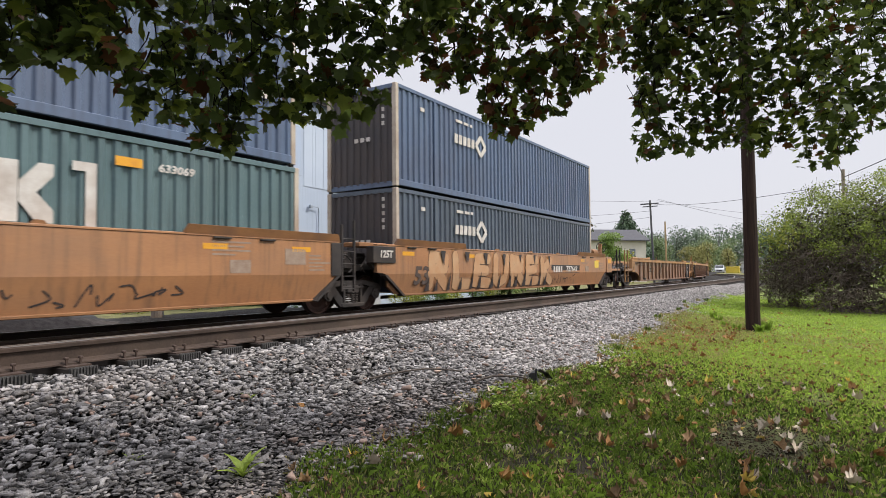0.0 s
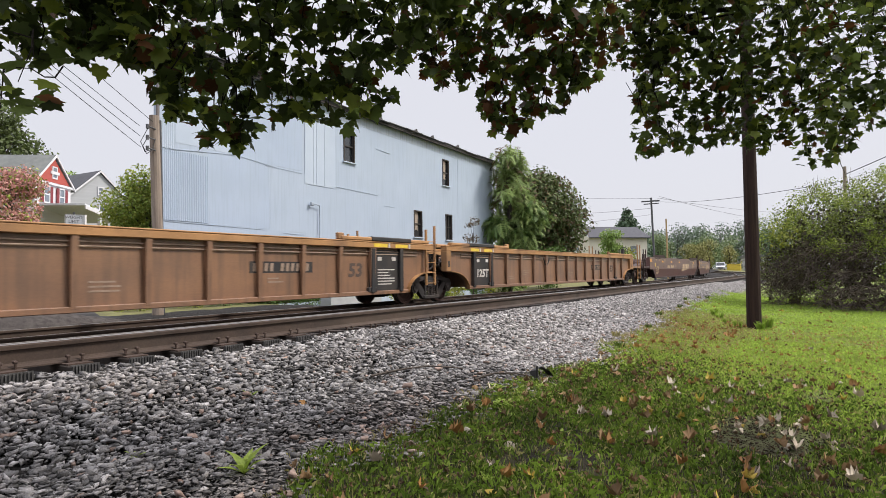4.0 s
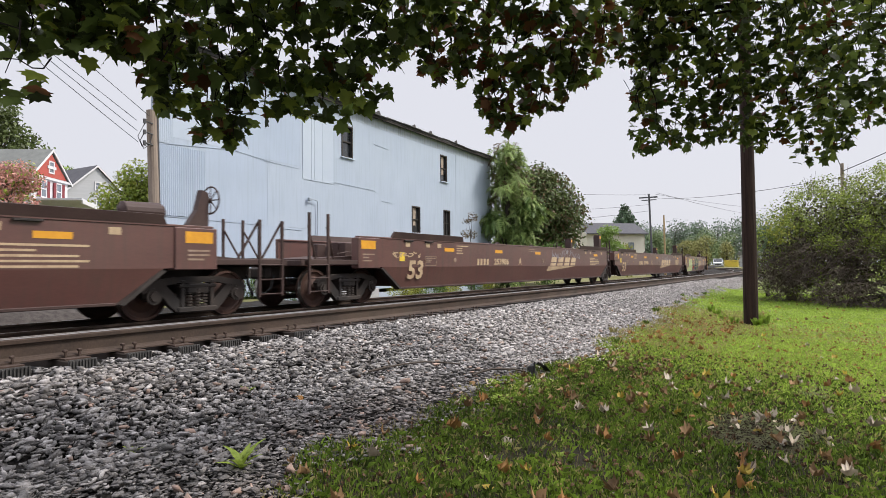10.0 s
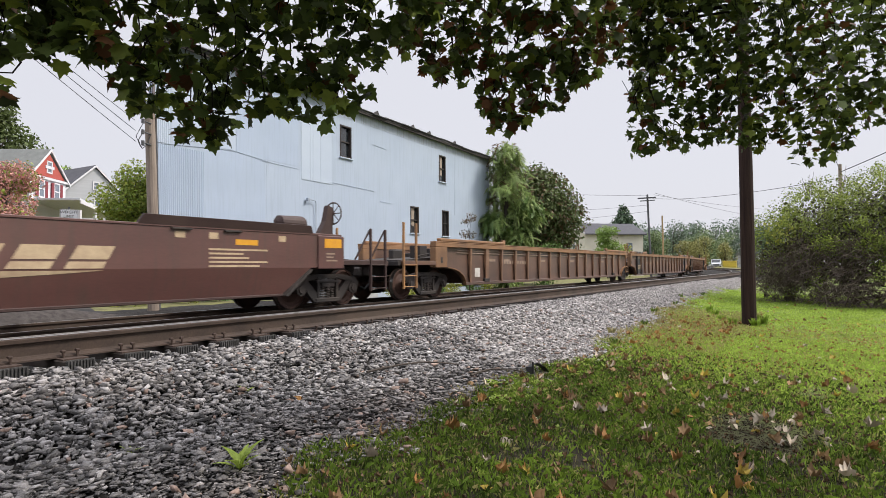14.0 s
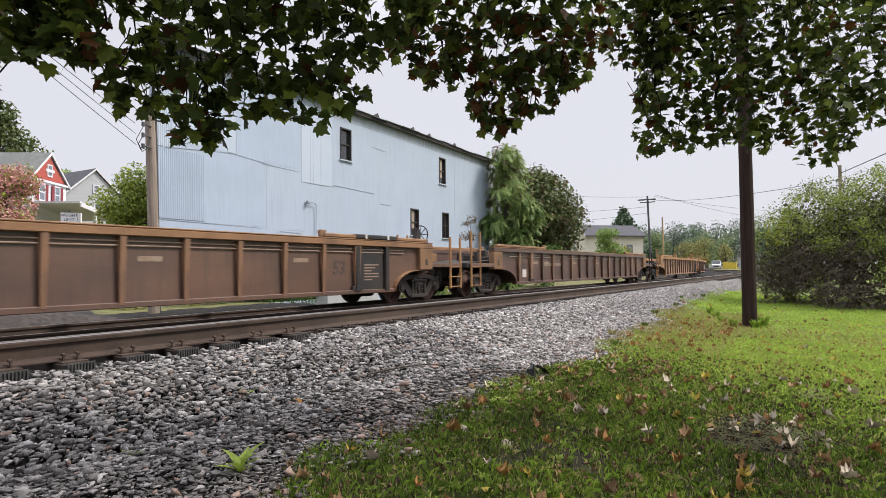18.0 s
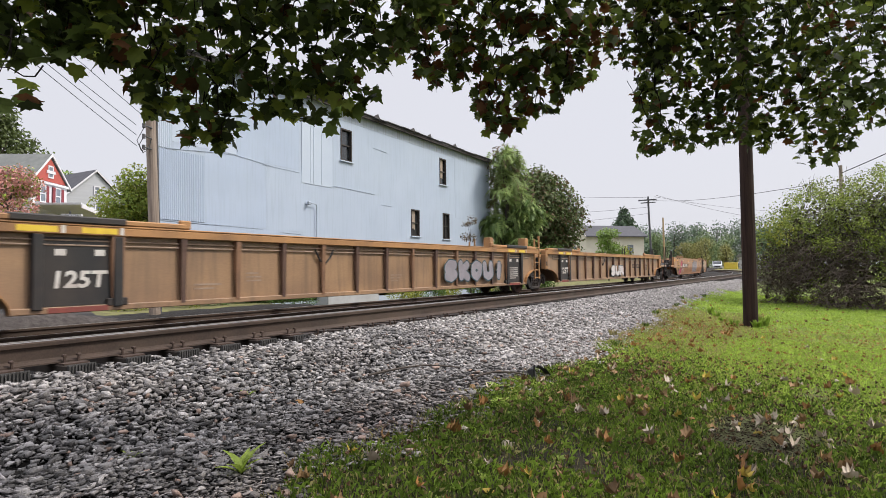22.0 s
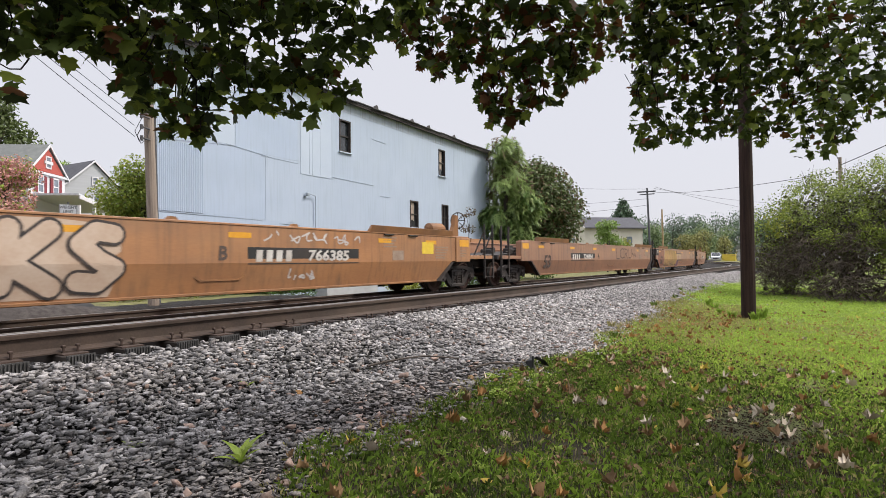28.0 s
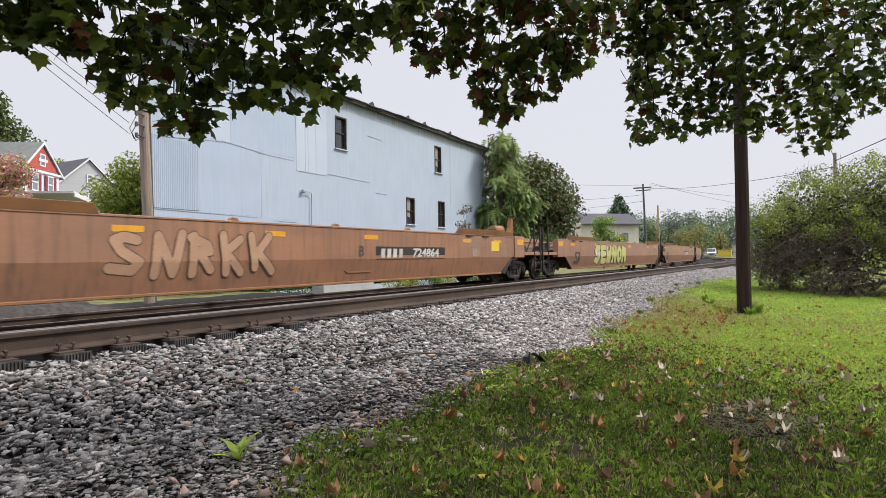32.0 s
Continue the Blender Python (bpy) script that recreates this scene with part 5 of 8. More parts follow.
# ---- containers on the first two cars ----
def container(colour, L, posts, label):
    """A corrugated steel box: x along, bottom at z = 0."""
    W, H = 1.295, 2.896
    ob = thing("container", label, "container", group="stacked containers")

    def wave(x0, x1, pitch=0.278, d=0.048):
        pts, x = [(x0, 0)], x0
        while x < x1 - pitch * 0.5:
            pts += [(x + pitch * 0.25, 0), (x + pitch * 0.39, d), (x + pitch * 0.75, d), (x + pitch * 0.89, 0)]
            x += pitch
        return [p for p in pts if p[0] < x1] + [(x1, 0)]
    for k in (-1, 1):
        w = wave(0.12, L - 0.12)
        part("side_panel", MB().sheet([[(x, k * (W - 0.02 - d), z) for x, d in w] for z in (0.16, H - 0.10)]), colour, ob, "corrugated side")
        part("top_rail", MB().box(0.1, L - 0.1, min(k * W, k * (W - 0.07)), max(k * W, k * (W - 0.07)), H - 0.12, H - 0.01, 0.008), colour, ob)
        part("bottom_rail", MB().box(0.1, L - 0.1, min(k * W, k * (W - 0.07)), max(k * W, k * (W - 0.07)), 0.02, 0.2, 0.012), colour, ob)
        for x in posts:
            part("load_post", MB().box(x - 0.05, x + 0.05, min(k * (W + 0.006), k * (W - 0.08)), max(k * (W + 0.006), k * (W - 0.08)), 0.1, H - 0.03, 0.01), colour, ob)
    for x0 in (0.0, L - 0.14):
        for y0 in (-W, W - 0.14):
            part("corner_post", MB().box(x0, x0 + 0.14, y0, y0 + 0.14, 0, H, 0.012), CPOST, ob, "pale corner post")
    for x, k in ((0.04, 1), (L - 0.04, -1)):
        w = wave(-W + 0.14, W - 0.14, 0.25)
        part("end_panel", MB().sheet([[(x + k * d, y, z) for y, d in w] for z in (0.1, H - 0.1)]), C_END, ob, "streaked corrugated end, shade of facing away in its colour")
        part("end_rail", MB().box(min(x, x + k * 0.06), max(x, x + k * 0.06), -W + 0.14, W - 0.14, 0, 0.14).box(min(x, x + k * 0.06), max(x, x + k * 0.06), -W + 0.14, W - 0.14, H - 0.12, H), colour, ob)
    part("roof", MB().box(0.05, L - 0.05, -W + 0.03, W - 0.03, H - 0.05, H - 0.015), colour, ob)
    part("underside", MB().box(0.05, L - 0.05, -W + 0.07, W - 0.07, 0.03, 0.09), GLOSSBLACK, ob)
    return ob


CPOST = mat("corner_cream", (0.52, 0.46, 0.38), (0.40, 0.33, 0.26), rough=0.6, scale=4, fine=40, dirt=(0.2, 0.12, 0.08), dirt_amount=0.6)
# The end's shade from facing away is put into this darker, streaked colour.
C_END = mat("container_end_shade", (0.055, 0.052, 0.058), (0.085, 0.07, 0.066), rough=0.7, scale=0.9, fine=18, bump=0.05, streak=0.5)
C_BLUE = mat("container_blue", (0.105, 0.15, 0.235), (0.085, 0.12, 0.195), rough=0.38, scale=0.7, fine=14, bump=0.05, streak=0.5, streak_color=(0.05, 0.055, 0.075), dirt=(0.10, 0.10, 0.13), dirt_amount=0.4, dirt_scale=0.6)
C_SLATE = mat("container_slate", (0.09, 0.113, 0.148), (0.07, 0.09, 0.12), rough=0.38, scale=0.7, fine=14, bump=0.05, streak=0.5, streak_color=(0.04, 0.045, 0.055), dirt=(0.09, 0.09, 0.085), dirt_amount=0.4, dirt_scale=0.6)
C_TEAL = mat("container_teal", (0.115, 0.18, 0.19), (0.085, 0.14, 0.15), rough=0.38, scale=0.7, fine=14, bump=0.05, streak=0.5, streak_color=(0.04, 0.06, 0.065), dirt=(0.1, 0.12, 0.11), dirt_amount=0.4, dirt_scale=0.6)
FL = 16.154
BOXES = [  # thing, car, offset along the car, height
    (container(C_SLATE, FL, (1.99, 14.16), "dark slate-green corrugated container in the well of a rail car"), 1, 13.1 - 11.5, 0.46),
    (container(C_BLUE, FL, (1.99, 14.16), "blue corrugated container stacked on another container"), 1, 13.1 - 11.5, 3.41),
    (container(C_TEAL, FL, (1.99, 14.1), "teal corrugated container with large white lettering in a rail car"), 0, 9.5 - FL + 8.9, 0.46),
    (container(C_BLUE, FL, (1.99, 14.1), "blue corrugated container stacked on a teal one"), 0, 9.4 - FL + 8.9, 3.41),
]


for c in (1, 3):
    for x in (0.03, FL - 0.13):
        for y in (-1.26, 1.16):
            part("twist_lock", MB().box(x, x + 0.1, y, y + 0.1, -0.056, 0.0, 0.01), STEEL, BOXES[c][0], "locking cone to the box below")


def emblem(ob, x, z):
    """A row of white block strokes and an open diamond: the owner's mark without its letters."""
    mb = MB()
    for j in range(5):
        u = x + j * 0.27
        mb.prism([(u, z - 0.15), (u + 0.19, z - 0.15), (u + 0.21, z + 0.15), (u + 0.02, z + 0.15)], -1.305, -1.29)
    cx = x + 1.72
    for a, b in (((-0.33, 0), (0, 0.33)), ((0, 0.33), (0.33, 0)), ((0.33, 0), (0, -0.33)), ((0, -0.33), (-0.33, 0))):
        d = Vector((b[0] - a[0], b[1] - a[1]))
        nr = Vector((-d.y, d.x)).normalized() * 0.075
        mb.prism([(cx + a[0] + nr.x, z + a[1] + nr.y), (cx + b[0] + nr.x, z + b[1] + nr.y), (cx + b[0] - nr.x, z + b[1] - nr.y), (cx + a[0] - nr.x, z + a[1] - nr.y)], -1.306 - 0.0006 * len(mb.v) / 8, -1.29)
    part("emblem", mb, MARK_WHITE, ob, "white block emblem with an open diamond")


for c in (0, 1):
    emblem(BOXES[c][0], 3.1, 1.9)
    part("number", MB().box(3.2, 3.6, -1.304, -1.29, 2.44, 2.53).box(3.7, 4.0, -1.304, -1.29, 2.44, 2.53).box(4.1, 4.25, -1.304, -1.29, 2.44, 2.53), MARK_WHITE, BOXES[c][0])
    part("number", MB().box(1.2, 1.4, -1.304, -1.29, 2.34, 2.45), MARK_WHITE, BOXES[c][0])
    en = MB()
    for j in range(5):
        en.box(0.028, 0.036, -0.86, -0.77, 2.55 - j * 0.2, 2.66 - j * 0.2)
    for j in range(3):
        en.box(0.028, 0.036, 0.1 - j * 0.22, 0.24 - j * 0.22, 1.35, 1.47)
    part("end_marks", en, MARK_WHITE, BOXES[c][0], "white end markings")
tb = BOXES[2][0]
# large white initial shapes, a yellow tag and a number, along the teal box
tm = MB()
for pts in ([(12.55, 1.77), (12.85, 1.77), (12.85, 2.68), (12.55, 2.68)], [(12.86, 2.12), (13.0, 2.12), (13.33, 2.5), (13.33, 2.68), (13.12, 2.68), (12.86, 2.38)], [(12.86, 2.33), (13.0, 2.33), (13.33, 1.97), (13.33, 1.77), (13.1, 1.77), (12.86, 2.08)]):
    tm.prism([(x - 2.244, z - 0.46) for x, z in pts], -1.304 - 0.001 * len(tm.v) / 12, -1.29)
part("initial", tm, MARK_WHITE, tb, "large white painted initial")
part("initial", MB().prism([(x - 2.244, z - 0.46) for x, z in ((13.8, 1.74), (13.97, 1.74), (13.97, 2.79), (13.6, 2.79), (13.6, 2.64), (13.8, 2.64))], -1.304, -1.29), MARK_WHITE, tb)
plate(tb, 14.27 - 2.244, 14.74 - 2.244, 2.36, 2.52, MARK_AMBER, y=-1.298)
letters(tb, "633069", 14.94 - 2.244 + 0.45, 2.41, 0.2, MARK_WHITE, y=-1.298, sx=1.2)
for x in (1.2, 15.2):
    plate(BOXES[3][0], x, x + 0.3, 1.3, 1.6, MARK_WHITE, y=-1.298)

# ---- the pale-blue warehouse ----
BLUE = mat("siding_blue", (0.372, 0.437, 0.535), (0.409, 0.474, 0.567), rough=0.55, scale=0.5, fine=20, bump=0.05, streak=0.4, streak_color=(0.27, 0.32, 0.38), dirt=(0.36, 0.42, 0.50), dirt_amount=0.55, dirt_scale=0.35)
BLUE_LIGHT = mat("siding_light", (0.419, 0.484, 0.577), (0.465, 0.530, 0.614), rough=0.5, scale=0.7, fine=20, bump=0.04)
BLUE_PATCH = mat("siding_patch", (0.363, 0.432, 0.544), (0.400, 0.470, 0.577), rough=0.55, scale=0.6, fine=25, bump=0.05, streak=0.35, streak_color=(0.27, 0.32, 0.38), dirt=(0.35, 0.41, 0.49), dirt_amount=0.5, dirt_scale=0.5)
DARK = mat("dark_inside", (0.012, 0.012, 0.013), (0.02, 0.02, 0.02), rough=0.9)
WINWOOD = mat("window_wood", (0.06, 0.05, 0.045), (0.035, 0.03, 0.028), rough=0.85, fine=50)
GLASS = mat("window_glass", (0.03, 0.035, 0.04), rough=0.08, spec=0.8, bump=0)
TARPAPER = mat("roof_felt", (0.045, 0.045, 0.048), (0.085, 0.08, 0.078), rough=0.9, scale=3, fine=40, bump=0.5)
SEAM = mat("seam_dark", (0.26, 0.30, 0.36), (0.38, 0.44, 0.53), rough=0.8, scale=2.5, fine=20)
CONCRETE = mat("concrete", (0.42, 0.43, 0.45), (0.33, 0.33, 0.34), rough=0.9, scale=2, fine=40, dirt=(0.2, 0.19, 0.17), dirt_amount=0.4)
CURTAIN = mat("curtain_cloth", (0.42, 0.35, 0.28), (0.3, 0.24, 0.19), rough=0.9, scale=4, fine=30)


def warehouse():
    W, H = 27.75, 9.75
    b = thing("warehouse", "tall pale-blue metal-clad warehouse with few dark windows", "building", pose(12.0, 8.3, -0.75, 0, 0, 3.3))
    holes = [(10.16, 11.05, 7.22, 8.84), (20.12, 20.98, 7.21, 8.93), (16.66, 17.59, 3.73, 5.33), (20.48, 21.36, 3.71, 5.39)]
    # the long wall is pieced together round its windows
    xs = sorted({0.0, W} | {h[0] for h in holes} | {h[1] for h in holes})
    for x0, x1 in zip(xs, xs[1:]):
        cut = sorted((h[2], h[3]) for h in holes if h[0] < (x0 + x1) / 2 < h[1])
        z = 0.55
        for a, c in cut:
            part("wall_section", MB().box(x0, x1, 0, 0.25, z, a), BLUE, b)
            z = c
        part("wall_section", MB().box(x0, x1, 0, 0.25, z, H), BLUE, b)
    part("foundation", MB().box(-0.02, W + 0.02, -0.03, 0.3, -0.6, 0.35), BLUE, b, "low painted foundation")
    part("loading_block", MB().box(8.3, 12.3, -0.75, -0.031, -0.6, 0.62, 0.02), CONCRETE, b, "pale concrete block at the wall")
    # the plot is skewed: both ends run back aslant
    for x in (0.0, W - 0.3):
        part("end_wall", MB().add([(x + u + v * 1.25, v, z) for u in (0, 0.3) for v in (0.25, 9.0) for z in (0, H)], [(0, 1, 3, 2), (4, 6, 7, 5), (0, 4, 5, 1), (2, 3, 7, 6), (0, 2, 6, 4), (1, 5, 7, 3)]), BLUE, b)
    part("back_wall", MB().box(11.3, W + 11.3, 9.0, 9.25, 0, H), BLUE, b)
    # corrugated sheets at the corner, plain sheets and a pale door panel
    def corr(x0, x1, z0, z1, m, name):
        p, d, pts, x = 0.078, 0.011, [], x0
        while x < x1:
            pts += [(x, -0.02), (x + p * 0.25, -0.02 - d), (x + p * 0.5, -0.02), (x + p * 0.75, -0.012)]
            x += p
        part(name, MB().sheet([[(x, y, z) for x, y in pts] for z in (z0, z1)]), m, b, "corrugated metal sheet")
    corr(0.02, 2.05, 3.6, 6.1, BLUE_PATCH, "siding_sheet")
    corr(0.02, 0.62, 6.15, 9.6, BLUE_LIGHT, "siding_sheet")
    for j, (x0, x1, z0, z1, m) in enumerate(((2.1, 5.2, 3.55, 6.35, BLUE_PATCH), (0.7, 3.6, 6.42, 9.6, BLUE_LIGHT), (3.65, 7.2, 6.3, 9.6, BLUE_PATCH), (5.25, 7.6, 3.5, 6.2, BLUE),
                              (0.05, 6.2, 0.6, 3.5, BLUE_PATCH), (22.2, 27.5, 5.2, 9.3, BLUE))):
        part("siding_sheet", MB().box(x0, x1, -0.004 - 0.0012 * j, -0.002, z0, z1), m, b)
    pan = part("door_panel", MB().box(7.37, 9.5, -0.022, -0.004, 5.75, 9.3, 0.004), BLUE_LIGHT, b, "paler sheet-metal loading door")
    for x in (7.95, 8.15, 8.7):
        part("batten", MB().box(x, x + 0.05, -0.034, -0.02, 5.8, 9.25, 0.004), BLUE_LIGHT, pan)
    for x0, x1, z0, z1 in ((0.3, 2.9, 6.12, 6.36), (2.9, 3.4, 6.36, 6.38), (3.2, 5.6, 6.42, 6.22), (0.3, 5.0, 3.56, 3.5), (9.6, 13.0, 5.86, 5.8), (13.6, 14.6, 5.3, 5.3), (5.0, 7.2, 6.22, 6.18), (12.9, 14.2, 8.3, 8.25), (6.0, 7.3, 3.42, 3.4)):
        part("seam", MB().prism([(x0, z0 + 0.008), (x1, z1 + 0.006), (x1, z1 - 0.008), (x0, z0 - 0.012)], -0.02, -0.004), SEAM, b, "dark lapped seam")
    part("rust_edge", MB().box(-0.05, 0.03, -0.04, 0.05, 0.4, 9.7), mat("corner_rust", (0.14, 0.1, 0.08), (0.2, 0.2, 0.22), rough=0.8, scale=1, fine=20), b, "dark corner strip")
    pipe = MB().path([(7.70, -0.12, 4.85), (7.80, -0.14, 4.86), (8.2, -0.14, 4.82), (8.28, -0.1, 4.7), (8.3, -0.08, 4.2), (8.3, -0.08, 0.6)], 0.022, 8)
    part("vent_pipe", pipe, mat("pipe_grey", (0.38, 0.43, 0.50), rough=0.6), b, "grey bent vent pipe")
    part("pipe_hood", MB().box(7.62, 7.78, -0.2, -0.06, 4.76, 4.92, 0.02), MATS["pipe_grey"], b)
    for i, (x0, x1, z0, z1) in enumerate(holes):
        w = part("window", MB().box(x0 + 0.06, x1 - 0.06, 0.12, 0.15, z0 + 0.06, z1 - 0.06), GLASS if i < 2 else DARK, b, "dark broken sash window")
        fr = MB().box(x0, x0 + 0.07, -0.03, 0.2, z0, z1).box(x1 - 0.07, x1, -0.03, 0.2, z0, z1).box(x0 + 0.07, x1 - 0.07, -0.03, 0.2, z1 - 0.07, z1).box(x0 + 0.07, x1 - 0.07, -0.03, 0.2, z0, z0 + 0.06)
        part("window_frame", fr, WINWOOD, w)
        part("window_sill", MB().box(x0 - 0.08, x1 + 0.08, -0.1, 0.0, z0 - 0.06, z0, 0.01), BLUE_LIGHT, w)
        part("meeting_rail", MB().box(x0 + 0.07, x1 - 0.07, 0.04, 0.11, (z0 + z1) / 2 - 0.03, (z0 + z1) / 2 + 0.03), WINWOOD, w)
        if i in (1, 2):
            c = MB().sheet([[(x0 + 0.1 + u * 0.06, 0.09 + 0.02 * (u % 2), z1 - 0.1), (x0 + 0.1 + u * 0.055, 0.09 + 0.02 * (u % 2), z0 + 0.5 - 0.05 * (u % 3))] for u in range(9)])
            part("curtain", c, CURTAIN, w, "torn hanging curtain")
        if i == 3:
            part("muntin", MB().box((x0 + x1) / 2 - 0.02, (x0 + x1) / 2 + 0.02, 0.04, 0.1, z0, z1), WINWOOD, w)
    # ragged eaves: overlapping strips of roofing felt over a low roof
    ro = MB().prism_x([(-0.32, H), (-0.32, H + 0.10), (4.5, H + 0.9), (9.4, H + 0.12), (9.4, H)], -0.15, W + 0.3)
    ro.v = [(x + max(y, 0) * 1.25, y, z) for x, y, z in ro.v]
    part("roof", ro, TARPAPER, b, "low dark felt roof")
    part("fascia", MB().box(-0.25, W + 0.25, -0.30, -0.26, H - 0.09, H), WINWOOD, b, "weathered fascia board")
    part("peeling_band", MB().box(9.6, W - 0.05, -0.012, -0.003, H - 0.5, H - 0.02), mat("siding_peeling", (0.46, 0.51, 0.57), (0.40, 0.46, 0.54), rough=0.8, scale=1.5, fine=30, streak=0.75, streak_color=(0.20, 0.19, 0.19)), b, "streaked peeling paint under the eaves")
    rnd = random.Random(4)
    x = -0.3
    while x < W:
        l = rnd.uniform(0.6, 1.8)
        z = H + 0.1 + rnd.uniform(-0.04, 0.07)
        part("felt_strip", MB().box(x, x + l * 1.1, -0.36 - rnd.uniform(0, 0.08), 0.4, z - 0.03, z + 0.02, 0.008), TARPAPER, b)
        x += l
    for x in (12.5, 16.1, 18.0, 21.3):
        part("torn_felt", MB().prism([(x, H + 0.1), (x + 0.5, H + 0.1), (x + 0.35, H + 0.32), (x + 0.1, H + 0.2)], -0.4, -0.36), TARPAPER, b, "curled torn roofing felt")
    return b


warehouse()
WOOD = mat("pole_wood", (0.33, 0.27, 0.22), (0.19, 0.15, 0.12), rough=0.9, scale=3, fine=40, bump=0.5, stretch=(6, 6, 0.4))
DARKWOOD = mat("pole_dark", (0.016, 0.009, 0.008), (0.04, 0.023, 0.018), rough=0.9, scale=3, fine=40, bump=0.6, stretch=(6, 6, 0.4), spec=0.2)
WIRE = mat("wire_black", (0.03, 0.03, 0.032), rough=0.6)
IRON = mat("iron_grey", (0.12, 0.12, 0.125), rough=0.6, metal=0.4)

pole = thing("utility_pole", "dark creosoted wooden utility pole standing in the grass", "pole", pose(14.42, -9.86, -0.4))
part("shaft", MB().path([(0, 0, 0), (0.01, 0, 3), (0, 0.01, 6), (0, 0, 9.5)], 0.148, 16, 0.115), DARKWOOD, pole)
pole = thing("utility_pole", "weathered grey wooden utility pole beside the warehouse", "pole", pose(9.78, 4.6, -0.75))
part("shaft", MB().path([(0, 0, 0), (-0.05, 0, 3), (-0.17, 0, 6.15)], 0.15, 14, 0.13), WOOD, pole)
part("conduit", MB().tube((0.155, -0.05, 0), (0.0, -0.02, 6.05), 0.035, 8), IRON, pole, "dark conduit up the pole")
for z in (5.75, 5.45, 5.15):
    ins = part("insulator", MB().tube((-0.2, -0.12, z), (-0.48, -0.2, z + 0.02), 0.02, 6).tube((-0.48, -0.2, z - 0.05), (-0.48, -0.2, z + 0.07), 0.045, 8), IRON, pole)
part("drip_loop", MB().path([(-0.45, -0.2, 5.5), (-0.62, -0.22, 5.2), (-0.5, -0.2, 5.0), (-0.3, -0.15, 5.15), (-0.2, -0.1, 5.45)], 0.012, 5), WIRE, pole)
part("drip_loop", MB().path([(-0.45, -0.2, 5.75), (-0.7, -0.25, 5.3), (-0.55, -0.2, 5.05), (-0.2, -0.1, 5.2)], 0.01, 5), WIRE, pole)


def wire(name, p, q, sag, r=0.014, label="thin black overhead wire"):
    p, q = Vector(p), Vector(q)
    pts = [p.lerp(q, i / 16) - Vector((0, 0, sag * 4 * (i / 16) * (1 - i / 16))) for i in range(17)]
    return thing(name, label, "wire", mb=MB().path(pts, r, 5), material=WIRE)


for dz, dx in ((5.0, 0.0), (4.72, 0.02), (4.42, 0.04)):
    wire("overhead_wire", (9.1 + dx, 4.45, dz), (-0.5 + (dz - 4.4) * 2.5, 0.5 + (dz - 4.4) * 2.2, 8.2), 0.06, 0.008)
wire("overhead_wire", (9.5, 4.5, 5.2), (2.2, 2.6, 8.6), 0.05, 0.008)
# distant poles and the lines between them
pole = thing("utility_pole", "distant grey utility pole with a crossarm", "pole", pose(87.5, 9.4, -0.6))
part("shaft", MB().tube((0, 0, 0), (-0.25, 0.3, 11.7), 0.17, 10, 0.13), mat("pole_far", (0.11, 0.11, 0.12), rough=0.9), pole)
part("crossarm", MB().box(-0.5, -0.35, -0.9, 1.6, 11.1, 11.28).box(-0.45, -0.3, -0.75, 1.3, 10.75, 10.88), MATS["pole_far"], pole)
pole = thing("utility_pole", "slender yellowish wooden pole beside the track", "pole", pose(98.9, 10.15, -0.6))
part("shaft", MB().tube((0, 0, 0), (0, 0.1, 9.5), 0.17, 10, 0.12), mat("pole_yellow", (0.42, 0.3, 0.16), rough=0.9), pole)
pole = thing("utility_pole", "weathered pole rising behind the hedge", "pole", pose(36.0, -12.05, -0.45))
part("shaft", MB().tube((0, 0, 0), (0, 0, 6.45), 0.09, 10, 0.08), WOOD, pole)
wire("overhead_wire", (87.3, 9.6, 10.6), (36, -12.05, 5.3), 0.5, 0.018)
for z0, q in ((11.0, (116.2, 38.3, 16.5)), (9.6, (116.3, 38.4, 12.6)), (8.7, (116.3, 38.5, 10.4))):
    wire("overhead_wire", (87.3, 9.7, z0), q, 0.25, 0.02)
wire("overhead_wire", (87.3, 8.6, 11.2), (190, -14, 12.5), 1.5, 0.022)
wire("overhead_wire", (87.3, 8.8, 11.0), (146.9, -9.4, 12.2), 0.6, 0.02)
wire("overhead_wire", (36, -12.05, 5.6), (19, -18.5, 6.6), 0.1, 0.02)
wire("overhead_wire", (36, -12.05, 5.7), (14.42, -9.9, 8.6), 0.2, 0.016)

# ---- weight limit sign by the road ----
sg = thing("road_sign", "white weight limit sign with black lettering on a post", "sign", pose(10.56, 11.0, -0.6, 0, 0, -28))
part("post", MB().box(-0.03, 0.03, 0.0, 0.05, 0, 3.75), IRON, sg)
pn = part("panel", MB().box(-0.27, 0.27, -0.02, -0.004, 2.94, 3.66), mat("sign_face_white", (0.8, 0.8, 0.8), (0.74, 0.74, 0.74), rough=0.6, fine=30, bump=0.0), sg)
for tx, z, sz in (("WEIGHT", 3.56, 0.135), ("LIMIT", 3.41, 0.135), ("10", 3.235, 0.16), ("TONS", 3.06, 0.135)):
    part("lettering", words(tx, sz, mat("sign_black", (0.02, 0.02, 0.02), rough=0.6)), None, pn, "", pose(0, -0.024, z))
br = MB()
for x0, x1, z0, z1 in ((-0.255, 0.255, 3.638, 3.646), (-0.255, 0.255, 2.954, 2.962), (-0.255, -0.247, 2.962, 3.638), (0.247, 0.255, 2.962, 3.638)):
    br.box(x0, x1, -0.024, -0.018, z0, z1)
part("border", br, MATS["sign_black"], pn)

